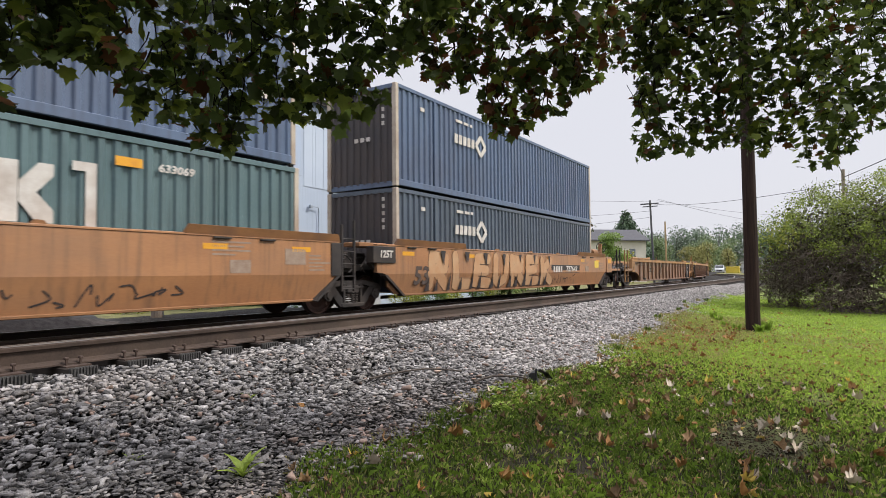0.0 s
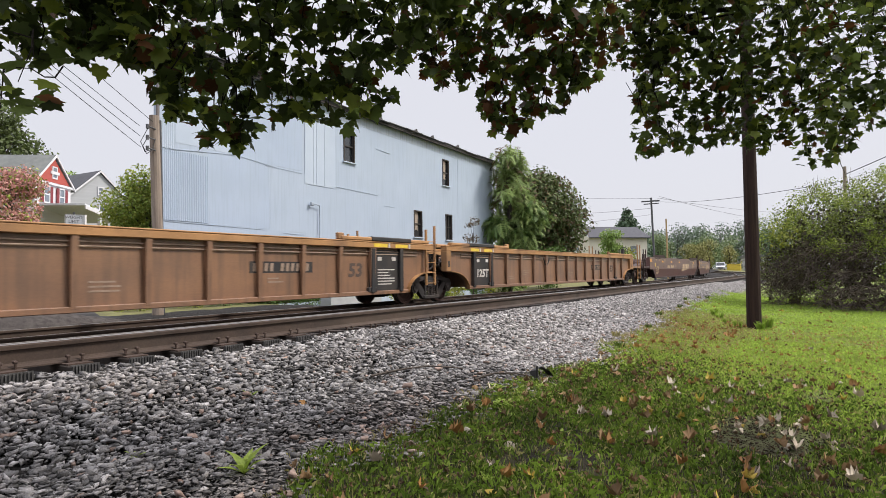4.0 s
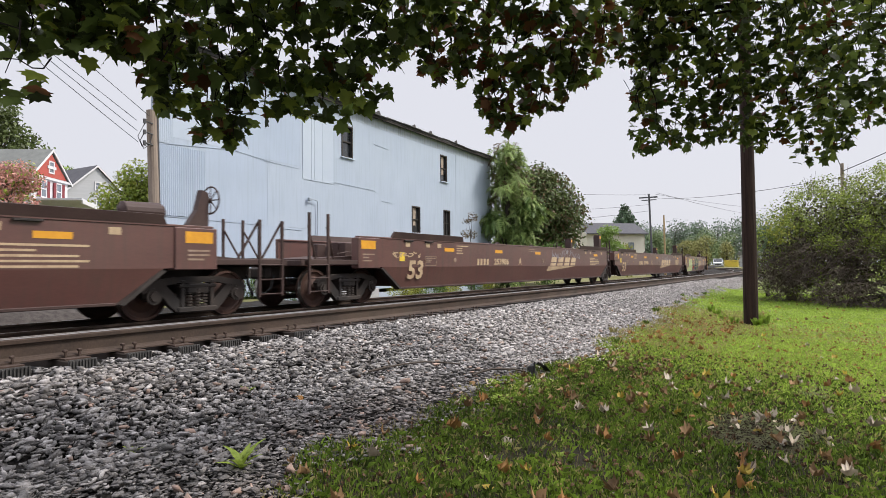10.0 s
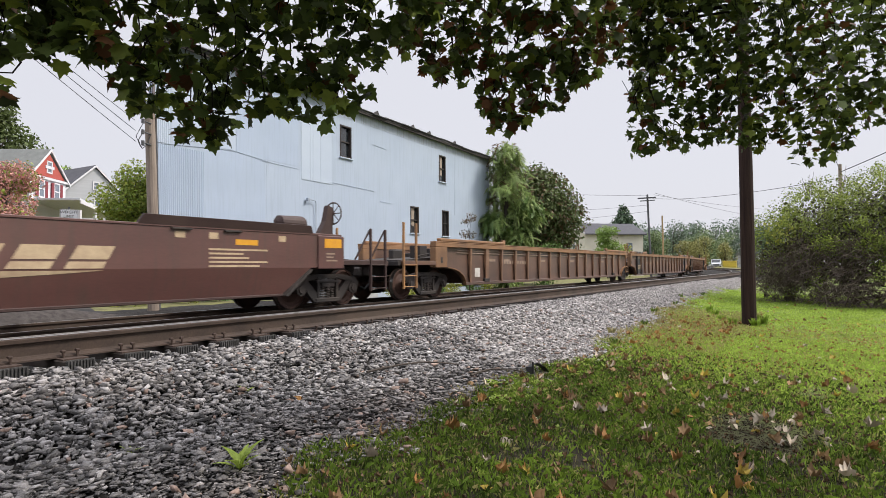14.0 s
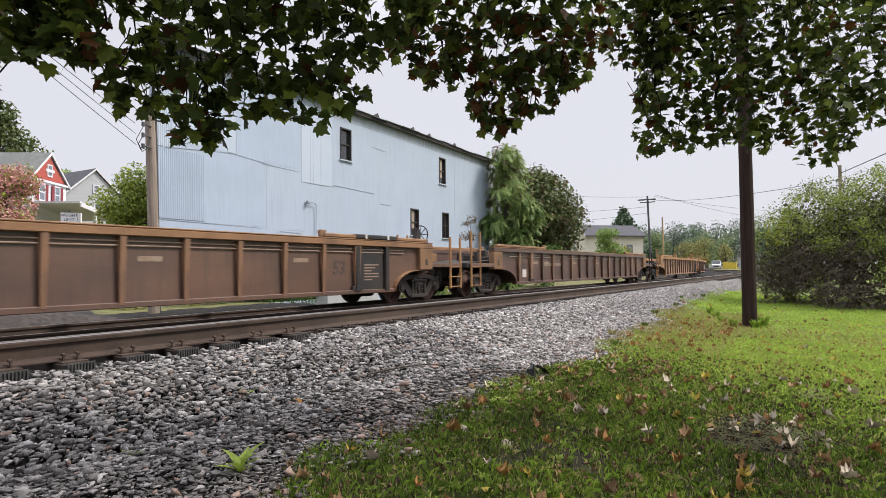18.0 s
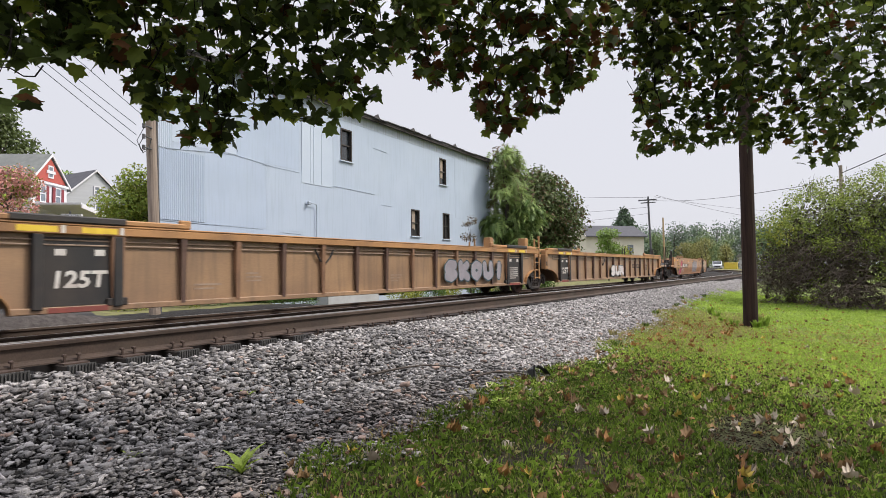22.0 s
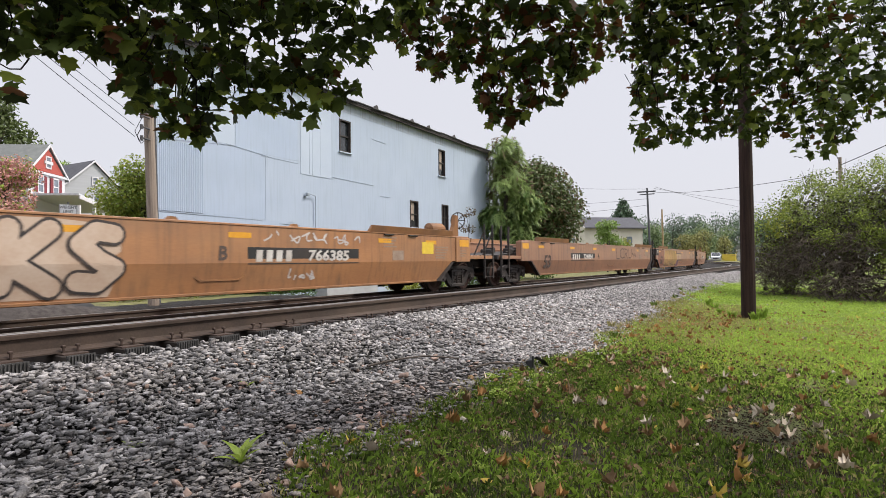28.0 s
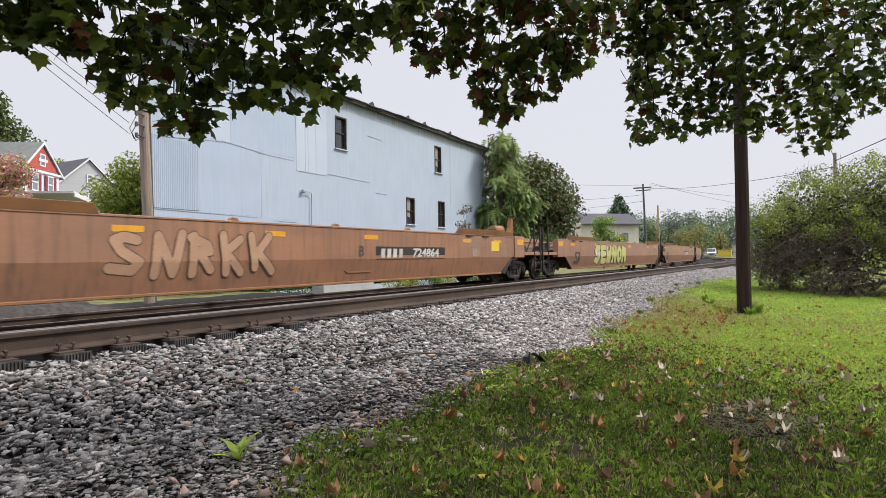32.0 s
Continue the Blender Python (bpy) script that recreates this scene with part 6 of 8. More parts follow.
# ---- houses up the street ----
WHITE = mat("house_white", (0.66, 0.65, 0.67), (0.58, 0.575, 0.60), rough=0.7, scale=1, fine=20, stretch=(0.3, 0.3, 8))
GREYH = mat("house_grey", (0.42, 0.43, 0.45), (0.37, 0.38, 0.40), rough=0.7, scale=1, fine=20, stretch=(0.3, 0.3, 8))
BEIGE = mat("house_beige", (0.64, 0.61, 0.52), (0.58, 0.55, 0.47), rough=0.7, scale=1, fine=20)
SHINGLE = mat("roof_shingle", (0.17, 0.18, 0.17), (0.12, 0.125, 0.12), rough=0.9, scale=2, fine=30, bump=0.4)
SHINGLE2 = mat("roof_shingle_dark", (0.085, 0.085, 0.095), (0.06, 0.06, 0.07), rough=0.9, scale=2, fine=30, bump=0.4)
REDWOOD = mat("gable_red", (0.44, 0.095, 0.075), (0.36, 0.075, 0.06), rough=0.7, scale=3, fine=30, stretch=(0.3, 0.3, 6))
SHUTTER = mat("shutter_red", (0.22, 0.04, 0.05), rough=0.7)
PANE = mat("pane_grey", (0.2, 0.23, 0.27), (0.12, 0.14, 0.17), rough=0.15, spec=0.7, bump=0, scale=2)


def house(m, half, eave, apex, length, wall, roof, label, red=False, windows=(), depth=0.25):
    """Gable end in the plane y = 0, facing -y; the ridge runs back along +y."""
    h = thing("house", label, "house", m)
    part("gable_wall", MB().prism([(-half, -1), (half, -1), (half, eave), (0, apex), (-half, eave)], 0, 0.2), wall, h)
    for k in (-1, 1):
        part("side_wall", MB().box(min(k * half, k * (half - 0.2)), max(k * half, k * (half - 0.2)), 0.2, length, -1, eave), wall, h)
        dx, dz = half * 1.16, (apex - eave) * 1.16
        part("roof_slope", MB().prism([(0, apex + 0.22), (k * dx, apex + 0.22 - dz), (k * dx, apex + 0.06 - dz), (0, apex + 0.06)], -0.16, length + 0.4), roof, h)
        part("bargeboard", MB().prism([(0, apex + 0.2), (k * dx, apex + 0.2 - dz), (k * dx, apex + 0.03 - dz), (0, apex + 0.03)], -0.22, -0.162), WHITE, h, "white bargeboard")
    part("back_wall", MB().prism([(-half, -1), (half, -1), (half, eave), (0, apex), (-half, eave)], length - 0.2, length), wall, h)
    if red:
        part("gable_panel", MB().prism([(-half * 0.92, eave + 0.12), (half * 0.92, eave + 0.12), (0, apex - 0.12)], -0.05, -0.002), REDWOOD, h, "red gable panel")
        part("cornice", MB().box(-half * 1.1, half * 1.1, -0.16, 0, eave - 0.12, eave + 0.06, 0.02), WHITE, h)
    for x, z, w, hh, sh in windows:
        wd = part("window", MB().box(x - w / 2, x + w / 2, -0.06, -0.01, z, z + hh), PANE, h)
        fr = MB().box(x - w / 2 - 0.1, x - w / 2, -0.1, 0, z - 0.1, z + hh + 0.1).box(x + w / 2, x + w / 2 + 0.1, -0.1, 0, z - 0.1, z + hh + 0.1).box(x - w / 2, x + w / 2, -0.1, 0, z + hh, z + hh + 0.1).box(x - w / 2, x + w / 2, -0.1, 0, z - 0.1, z)
        fr.box(x - w / 2, x + w / 2, -0.09, 0, z + hh / 2 - 0.04, z + hh / 2 + 0.04)
        part("window_frame", fr, WHITE, wd)
        if sh:
            for k in (-1, 1):
                part("shutter", MB().box(x + k * (w / 2 + 0.28) - 0.17, x + k * (w / 2 + 0.28) + 0.17, -0.12, -0.06, z - 0.05, z + hh + 0.05), SHUTTER, wd)
    return h


h1 = house(pose(22.05, 38.3, 2.6, 0, 0, 37), 2.35, 5.25, 7.3, 11, WHITE, SHINGLE, "white two-storey house with a red gable and grey roof", True,
           ((-1.0, 3.8, 0.6, 1.15, True), (1.0, 3.8, 0.6, 1.15, True), (0, 5.75, 0.5, 0.75, False), (-1.5, -0.6, 0.9, 1.6, False)))
part("window_cross", MB().box(-0.55, 0.55, -0.12, -0.06, 6.0, 6.22), WHITE, h1)
PORCH_ROOF = mat("porch_roof_pale", (0.62, 0.63, 0.66), (0.52, 0.53, 0.56), rough=0.7)
part("porch_roof", MB().prism([(-2.2, 3.55), (4.2, 2.75), (4.2, 2.6), (-2.2, 3.4)], -3.4, 0), PORCH_ROOF, h1, "pale low porch roof")
part("porch_fascia", MB().prism([(-2.2, 3.42), (4.2, 2.64), (4.2, 2.4), (-2.2, 3.15)], -3.5, -3.4), WHITE, h1)
for x in (-2.0, 0.2, 2.2, 4.0):
    part("porch_post", MB().box(x - 0.1, x + 0.1, -3.4, -3.2, -1.6, 2.7), WHITE, h1)
part("roof_vent", MB().box(-1.9, -1.5, 3.0, 3.5, 6.0, 6.2), WHITE, h1)
house(pose(28.9, 45.0, 2.7, 0, 0, 2), 3.6, 4.3, 7.6, 10, GREYH, SHINGLE2, "grey clapboard house with a steep gable", False, ((0.1, 5.6, 0.4, 0.6, False), (0.3, 3.5, 0.6, 1.0, False), (-1.6, -0.2, 1.0, 1.5, False)))
house(pose(14.2, 37.5, 3.0, 0, 0, 37), 3.2, 6.2, 9.6, 9, WHITE, SHINGLE, "white clapboard house at the edge of the street", False, ((0.0, 3.6, 0.8, 1.5, False),))
hf = house(pose(97.5, 21.8, -0.4, 0, 0, -96), 3.8, 6.5, 8.2, 10.5, BEIGE, SHINGLE2, "distant beige house with a dark hipped roof", False, ((0, 4.2, 0.9, 1.4, False),))
hf.matrix_basis = pose(95.6, 23.7, -0.3, 0, 0, -134)
for x, z in ((3.0, 3.6), (6.5, 3.6)):
    part("window", MB().box(3.79, 3.85, x + 1, x + 2, z, z + 1.4), PANE, hf)
sd = thing("shed", "distant grey shed with a low roof", "shed", pose(155.5, 3.6, 0.3))
part("wall", MB().box(0, 5, -2.2, 2.0, 0, 3.0), GREYH, sd)
part("roof", MB().prism_x([(-2.8, 2.9), (2.6, 2.9), (2.4, 3.4), (-0.1, 4.3), (-2.6, 3.4)], -0.4, 5.4), SHINGLE, sd)
part("opening", MB().box(-0.04, -0.005, -1.2, 0.6, 0.1, 2.2), DARK, sd)

# ---- parked van and a yellow box by the distant crossing ----
VANW = mat("van_white", (0.75, 0.77, 0.8), rough=0.3, bump=0, spec=0.6)
vn = thing("van", "white van parked by the distant crossing", "van", pose(150, 9.6, 0.32, 0, 0, 188))
part("body", MB().prism([(-2.4, 0.45), (2.3, 0.45), (2.4, 1.0), (1.7, 1.25), (1.1, 2.0), (-2.3, 2.05), (-2.45, 1.2)], -0.95, 0.95), VANW, vn)
part("windscreen", MB().prism([(1.72, 1.27), (1.15, 1.93), (1.2, 1.95), (1.80, 1.27)], -0.85, 0.85), GLASS, vn)
part("grille", MB().box(2.36, 2.42, -0.6, 0.6, 0.6, 0.85), GLOSSBLACK, vn)
for x in (-1.5, 1.5):
    for y in (-0.85, 0.85):
        part("wheel", MB().lathe([(0.05, -0.12), (0.34, -0.11), (0.34, 0.11), (0.05, 0.12)], n=16, at=(x, y, 0.34)), HOSE, vn)
yb = thing("bin", "yellow storage bin beside the distant shed", "bin", pose(153, 7.1, 0.35))
part("body", MB().box(-0.9, 0.9, -1.4, 1.4, 0, 1.5, 0.06), mat("bin_yellow", (0.62, 0.47, 0.06), rough=0.6), yb)
part("lid", MB().box(-0.95, 0.95, -1.45, 1.45, 1.5, 1.62, 0.04), MATS["bin_yellow"], yb)

# ---- road behind the track ----
ASPHALT = mat("asphalt", (0.045, 0.043, 0.043), (0.028, 0.027, 0.027), rough=0.95, spec=0.08, scale=2, fine=60, bump=0.5, dirt=(0.11, 0.10, 0.095), dirt_amount=0.4, dirt_scale=1.0)
rows = [[(min(x, 8.9 + 0.42 * max(y - 6.0, 0)) if x < 8.8 else 8.9 + 0.42 * max(y - 6.0, 0), y, lift(min(x, 8.9), y) + 0.012) for y in (3.6, 4.2, 4.8, 5.4, 6.0, 6.6, 7.5, 8.5, 9.5, 10.5, 11.5, 12.2, 13, 14, 15, 16)] for x in [-60, -30, -10, 0, 3, 5, 7, 8, 8.8]]
thing("road", "patched dark asphalt road behind the track", "road", kind="structure", mb=MB().sheet(rows), material=ASPHALT).data.flip_normals()

# ---- foliage ----
def greens(name, c1, c2, trans=0.3, isl=0.35, rough=0.55):
    return mat(name, c1, c2, rough=rough, scale=2.0, fine=30, bump=0.1, isl=isl, trans=trans, spec=0.3)


LEAF_MID = greens("leaf_mid", (0.11, 0.18, 0.04), (0.07, 0.13, 0.03))
LEAF_DARK = greens("leaf_dark", (0.115, 0.15, 0.05), (0.08, 0.105, 0.036), 0.25, 0.45)
LEAF_YELLOW = greens("leaf_yellowish", (0.32, 0.32, 0.05), (0.2, 0.24, 0.045))
LEAF_LIGHT = greens("leaf_light", (0.24, 0.34, 0.08), (0.16, 0.25, 0.055))
LEAF_RED = greens("leaf_red", (0.60, 0.30, 0.29), (0.46, 0.27, 0.21))
LEAF_BRONZE = greens("leaf_bronze", (0.11, 0.095, 0.04), (0.15, 0.085, 0.05), 0.2)
LEAF_OLIVE = greens("leaf_olive", (0.17, 0.19, 0.045), (0.10, 0.12, 0.03))
CONIFER = greens("needles", (0.06, 0.10, 0.06), (0.08, 0.125, 0.065), 0.1, 0.3)
LEAF_HEDGE = greens("leaf_hedge", (0.17, 0.205, 0.04), (0.10, 0.125, 0.03), 0.3, 0.5)
LEAF_HEDGE_TIP = greens("leaf_hedge_tip", (0.26, 0.32, 0.05), (0.15, 0.20, 0.035), 0.3, 0.5)
BARK = mat("bark", (0.075, 0.06, 0.05), (0.045, 0.036, 0.03), rough=0.95, scale=6, fine=50, bump=0.8, stretch=(4, 4, 0.6))
# The shade inside the hedge is painted as a near-black leaf colour.
LEAF_SHADE = greens("leaf_inner_shade", (0.05, 0.05, 0.025), (0.06, 0.045, 0.03), 0.1)
LEAF_STREET = greens("leaf_street", (0.30, 0.37, 0.065), (0.18, 0.25, 0.045), 0.4, 0.45)
LEAF_FEATHER = greens("leaf_feather", (0.27, 0.34, 0.11), (0.17, 0.25, 0.075), 0.3, 0.45)
# Distant crowns are lightened: atmospheric haze is put into these colours.
FAR_DARK = greens("far_dark", (0.13, 0.18, 0.115), (0.095, 0.14, 0.09), 0.2, 0.3)
FAR_GREEN = greens("far_green", (0.20, 0.26, 0.11), (0.13, 0.19, 0.085), 0.25, 0.3)
FAR_YELLOW = greens("far_yellow", (0.28, 0.26, 0.08), (0.2, 0.21, 0.07), 0.2, 0.3)


def leaf_mesh(name, p, d, size, material, rng, shape=None, up=0.5, droop=0.3):
    """A mesh of small leaves at the points p, facing roughly along d."""
    count = len(p)
    if shape is None:
        shape = np.array([(0, 0, 0), (0.32, 0.45, -0.06), (0, 1, -0.1), (-0.32, 0.45, -0.06)], float)
    nrm = rng.normal(size=(count, 3)) * 0.7 + d * 0.5 + np.array([0, 0, up])
    nrm /= np.linalg.norm(nrm, axis=1)[:, None]
    tip = rng.normal(size=(count, 3)) + np.array([0, 0, -droop * 3])
    tip -= nrm * (tip * nrm).sum(1)[:, None]
    tip /= np.linalg.norm(tip, axis=1)[:, None] + 1e-9
    side = np.cross(tip, nrm)
    s = size * rng.uniform(0.6, 1.25, count)
    v = p[:, None, :] + s[:, None, None] * (shape[None, :, 0:1] * side[:, None, :] + shape[None, :, 1:2] * tip[:, None, :] + shape[None, :, 2:3] * nrm[:, None, :])
    k = len(shape)
    me = bpy.data.meshes.new(name)
    me.vertices.add(count * k)
    me.vertices.foreach_set("co", v.reshape(-1))
    me.loops.add(count * k)
    me.loops.foreach_set("vertex_index", np.arange(count * k, dtype=np.int32))
    me.polygons.add(count)
    me.polygons.foreach_set("loop_start", np.arange(0, count * k, k, dtype=np.int32))
    me.materials.append(material)
    me.update(calc_edges=True)
    return me


def leaf_cloud(name, blobs, count, size, material, seed, shape=None, up=0.5, droop=0.3, fill=0.45):
    """Small leaves scattered through ellipsoids (x, y, z, rx, ry, rz)."""
    rng = np.random.default_rng(seed)
    bl = np.array(blobs, float)
    vol = (bl[:, 3] * bl[:, 4] * bl[:, 5]) ** 0.72
    pick = rng.choice(len(bl), count, p=vol / vol.sum())
    d = rng.normal(size=(count, 3))
    d /= np.linalg.norm(d, axis=1)[:, None]
    r = rng.uniform(fill, 1.08, count) ** 0.8
    r *= 1 + 0.18 * np.sin(d[:, 0] * 5 + pick) * np.cos(d[:, 2] * 4 + pick * 2)
    p = bl[pick, :3] + bl[pick, 3:6] * d * r[:, None]
    return leaf_mesh(name, p, d, size, material, rng, shape, up, droop)


def tree(m, height, blobs, count, size, material, label, seed, trunk=0.15, name="tree", extra=None, category="tree"):
    """Tapered trunk, limbs into each part of the crown, and a crown of small leaves."""
    ob = thing(name, label, category, m)
    rnd = random.Random(seed)
    mb = MB().path([(0, 0, -0.3), (rnd.uniform(-0.1, 0.1), 0.05, height * 0.35), (rnd.uniform(-0.2, 0.2), -0.05, height * 0.8)], trunk, 8, trunk * 0.4)
    part("trunk", mb, BARK, ob)
    for bx_, by, bz, rx, ry, rz in blobs:
        z0 = min(height * 0.7, max(height * 0.15, bz - rz))
        part("limb", MB().path([(0, 0, z0), (bx_ * 0.5, by * 0.5, (z0 + bz) / 2 + 0.1), (bx_ * 0.95, by * 0.95, bz + rz * 0.4)], trunk * 0.45, 6, trunk * 0.1), BARK, ob)
    part("crown", leaf_cloud("crown", blobs, count, size, material, seed), None, ob)
    if extra:
        part("crown", leaf_cloud("crown", blobs, extra[0], size, extra[1], seed + 1, fill=0.8), None, ob, extra[2])
    return ob


def fluffy(n, rx, ry, z0, z1, r, seed, top=0.5):
    """Overlapping ellipsoids that make up an uneven crown."""
    rnd = random.Random(seed)
    out = []
    for i in range(n):
        u = (i + rnd.random()) / n
        z = z0 + (z1 - z0) * u
        k = math.sqrt(max(0.05, 1 - abs(2 * u - 1 + (0.5 - top)) ** 2))
        a = rnd.uniform(0, 2 * math.pi)
        q = rnd.uniform(0.3, 0.75) * k
        rr = r * rnd.uniform(0.75, 1.2)
        out.append((rx * q * math.cos(a), ry * q * math.sin(a), z, rr, rr, rr * rnd.uniform(0.6, 0.9)))
    return out


def gz(x, y):
    return lift(x, y)


# by the warehouse's far corner: a feathery pale tree, then a dense dark round one
FROND = np.array([(0, 0, 0)] + [q for i in range(7) for q in ((0.03, 0.13 * i + 0.04, -0.02 * i), (0.30 - 0.03 * i, 0.13 * i + 0.14, -0.05 - 0.03 * i), (0.03, 0.13 * i + 0.12, -0.02 * i))] + [(0, 1.05, -0.25)]
                 + [q for i in range(6, -1, -1) for q in ((-0.03, 0.13 * i + 0.12, -0.02 * i), (-0.30 + 0.03 * i, 0.13 * i + 0.14, -0.05 - 0.03 * i), (-0.03, 0.13 * i + 0.04, -0.02 * i))], float)
fe = thing("tree", "pale green feathery tree with drooping fronds beside the warehouse", "tree", pose(39.8, 8.6, -0.7))
part("trunk", MB().path([(0, 0, -0.3), (0.1, 0.05, 3.4), (-0.15, -0.05, 8.2)], 0.13, 8, 0.05), BARK, fe)
FB = fluffy(22, 2.1, 2.1, 1.2, 10.4, 1.1, 3)
for q in FB[6:]:
    part("limb", MB().path([(0, 0, q[2] * 0.45), (q[0] * 0.45, q[1] * 0.45, q[2] * 0.8), (q[0], q[1], q[2] + 0.2)], 0.05, 6, 0.015), BARK, fe)
part("crown", leaf_cloud("crown", FB, 1500, 0.95, LEAF_FEATHER, 3, FROND, 0.6, 0.75, 0.5), None, fe)
part("crown", leaf_cloud("crown", FB[:12], 900, 0.85, LEAF_MID, 4, FROND, 0.6, 0.75, 0.2), None, fe, "darker inner fronds")
part("crown", leaf_cloud("crown", FB[12:], 110, 0.9, LEAF_BRONZE, 5, FROND, 0.6, 0.75, 0.8), None, fe, "browning tips")
tree(pose(51.6, 11.6, -0.1), 9, fluffy(26, 3.3, 3.3, 1.8, 9.2, 1.9, 5) + [(0.8, -1.3, 7.4, 2.6, 2.6, 2.3), (1.5, -2.2, 5.6, 2.4, 2.4, 2.4), (0.2, 0.4, 7.8, 2.5, 2.5, 2.2), (1.0, -1.8, 3.4, 2.3, 2.3, 1.9)], 25000, 0.32, LEAF_DARK, "dense dark green rounded tree beyond the warehouse", 5, 0.22, extra=(4200, LEAF_BRONZE, "bronze tinted leaves"))
tree(pose(42.0, 9.5, -0.7), 3, fluffy(10, 2.4, 1.5, 0.4, 3.8, 1.0, 6), 2600, 0.22, LEAF_LIGHT, "green undergrowth against the warehouse", 6, 0.06, "shrub", category="shrub")
tree(pose(47.5, 8.6, -0.7), 3, fluffy(10, 3.4, 1.2, 0.4, 3.2, 1.0, 16), 2600, 0.22, LEAF_MID, "green undergrowth below the tall trees", 16, 0.06, "shrub", category="shrub")
tree(pose(32.4, 7.4, -0.7), 5, fluffy(8, 0.55, 0.5, 1.2, 5.2, 0.42, 7), 520, 0.14, LEAF_BRONZE, "thin sapling with sparse brownish leaves", 7, 0.04, "sapling")
for i, (x, y, c) in enumerate(((29.5, 7.7, LEAF_YELLOW), (27.0, 7.6, LEAF_MID), (31.5, 8.0, LEAF_YELLOW), (34.5, 8.4, LEAF_MID), (24.5, 6.9, LEAF_YELLOW), (17.0, 7.4, LEAF_MID), (36.5, 8.6, LEAF_YELLOW), (12.6, 7.0, LEAF_YELLOW), (13.8, 7.0, LEAF_MID), (15.2, 7.1, LEAF_MID), (16.0, 6.9, LEAF_MID), (18.1, 7.2, LEAF_MID), (25.6, 7.2, LEAF_YELLOW), (28.3, 7.4, LEAF_MID), (10.8, 7.2, LEAF_YELLOW))):
    tree(pose(x, y, lift(x, y)), 0.9, fluffy(6, 1.1, 0.5, 0.05, 0.85, 0.36, 20 + i), 1300, 0.075, c, "low weedy clump with %s at the wall's foot" % ("yellow flowers" if c is LEAF_YELLOW else "green leaves"), 20 + i, 0.02, "weed_clump", category="shrub")
# along the street to the houses
# The yellowing outer leaves also carry the crown's top light in their colour.
tree(pose(17.2, 17.6, gz(17.2, 17.6)), 5.2, fluffy(26, 2.2, 2.2, 0.6, 5.7, 1.05, 8), 15000, 0.16, LEAF_STREET, "bushy green tree turning yellow beside the street", 8, 0.13, extra=(8500, LEAF_YELLOW, "yellowing outer leaves, top light in their colour"))
tree(pose(17.8, 34.4, gz(17.8, 34.4)), 5.4, fluffy(18, 2.9, 2.3, 0.7, 5.1, 1.1, 9), 6500, 0.22, LEAF_RED, "pink-red ornamental tree before the white house", 9, 0.14, extra=(1900, LEAF_HEDGE_TIP, "green inner leaves"))
tree(pose(30.5, 72.0, 3.0), 15, fluffy(18, 5.5, 4, 9, 17.5, 2.2, 11), 5200, 0.55, LEAF_DARK, "tall spreading tree behind the houses", 11, 0.35)
tree(pose(36.0, 66.0, 3.0), 8, fluffy(8, 2.5, 2, 6, 10.2, 1.2, 12), 900, 0.4, LEAF_LIGHT, "distant pale tree behind the grey house", 12, 0.2)
# far side of the track, before and behind the beige house
tree(pose(79.0, 13.0, -0.6), 6.2, fluffy(14, 1.6, 1.6, 1.0, 6.6, 1.0, 13), 5200, 0.26, LEAF_LIGHT, "young bright green tree before the beige house", 13, 0.12)
tree(pose(85.5, 12.4, -0.6), 4.0, fluffy(9, 1.8, 1.6, 0.8, 4.2, 0.9, 14), 1300, 0.3, LEAF_YELLOW, "light green shrub before the beige house", 14, 0.08, "shrub", category="shrub")
cf = thing("conifer", "dark conical conifer behind the beige house", "tree", pose(130.5, 25.2, -0.6))
part("trunk", MB().tube((0, 0, 0), (0, 0, 14), 0.3, 8, 0.05), BARK, cf)
part("crown", leaf_cloud("crown", [(0, 0, 4 + i * 0.75, 6.2 * (1 - i / 15.5), 6.2 * (1 - i / 15.5), 0.8) for i in range(15)], 7500, 0.75, CONIFER, 31, droop=0.7, fill=0.5), None, cf)


def wood(x0, y0, x1, y1, n, h0, h1, material, label, seed, size=0.9, per=420):
    """A row of distant trees, each its own crown of leaves."""
    rnd = random.Random(seed)
    for i in range(n):
        u = (i + rnd.uniform(0.2, 0.8)) / n
        x, y = x0 + (x1 - x0) * u + rnd.uniform(-6, 6), y0 + (y1 - y0) * u + rnd.uniform(-3, 3)
        h = rnd.uniform(h0, h1)
        tree(pose(x, y, lift(x, y) - 0.2), h * 0.9, fluffy(9, h * 0.34, h * 0.34, h * 0.18, h * 0.93, h * 0.22, seed * 50 + i), int(per * 2.6), size * 0.52, material, label, seed * 50 + i, 0.3)


wood(236, 52, 222, 4, 12, 13, 17, FAR_DARK, "tall dark tree in the distant woods", 41, 1.3, 700)
wood(190, 40, 182, 12, 9, 8.5, 11.5, FAR_GREEN, "green tree at the edge of the distant woods", 42, 0.9, 700)
wood(160, 22, 164, 5, 5, 6, 8, FAR_YELLOW, "yellow-green tree beside the distant crossing", 43, 0.7, 650)
wood(130, 36, 108, 62, 8, 8, 13, FAR_GREEN, "green tree on the far side of the curve", 44, 0.8, 600)
wood(230, 8, 200, -26, 7, 12, 15, FAR_GREEN, "green tree in the distant woods", 45, 1.2, 600)
wood(100, 46, 62, 52, 8, 9, 13, FAR_GREEN, "green tree behind the warehouse", 46, 0.8, 500)

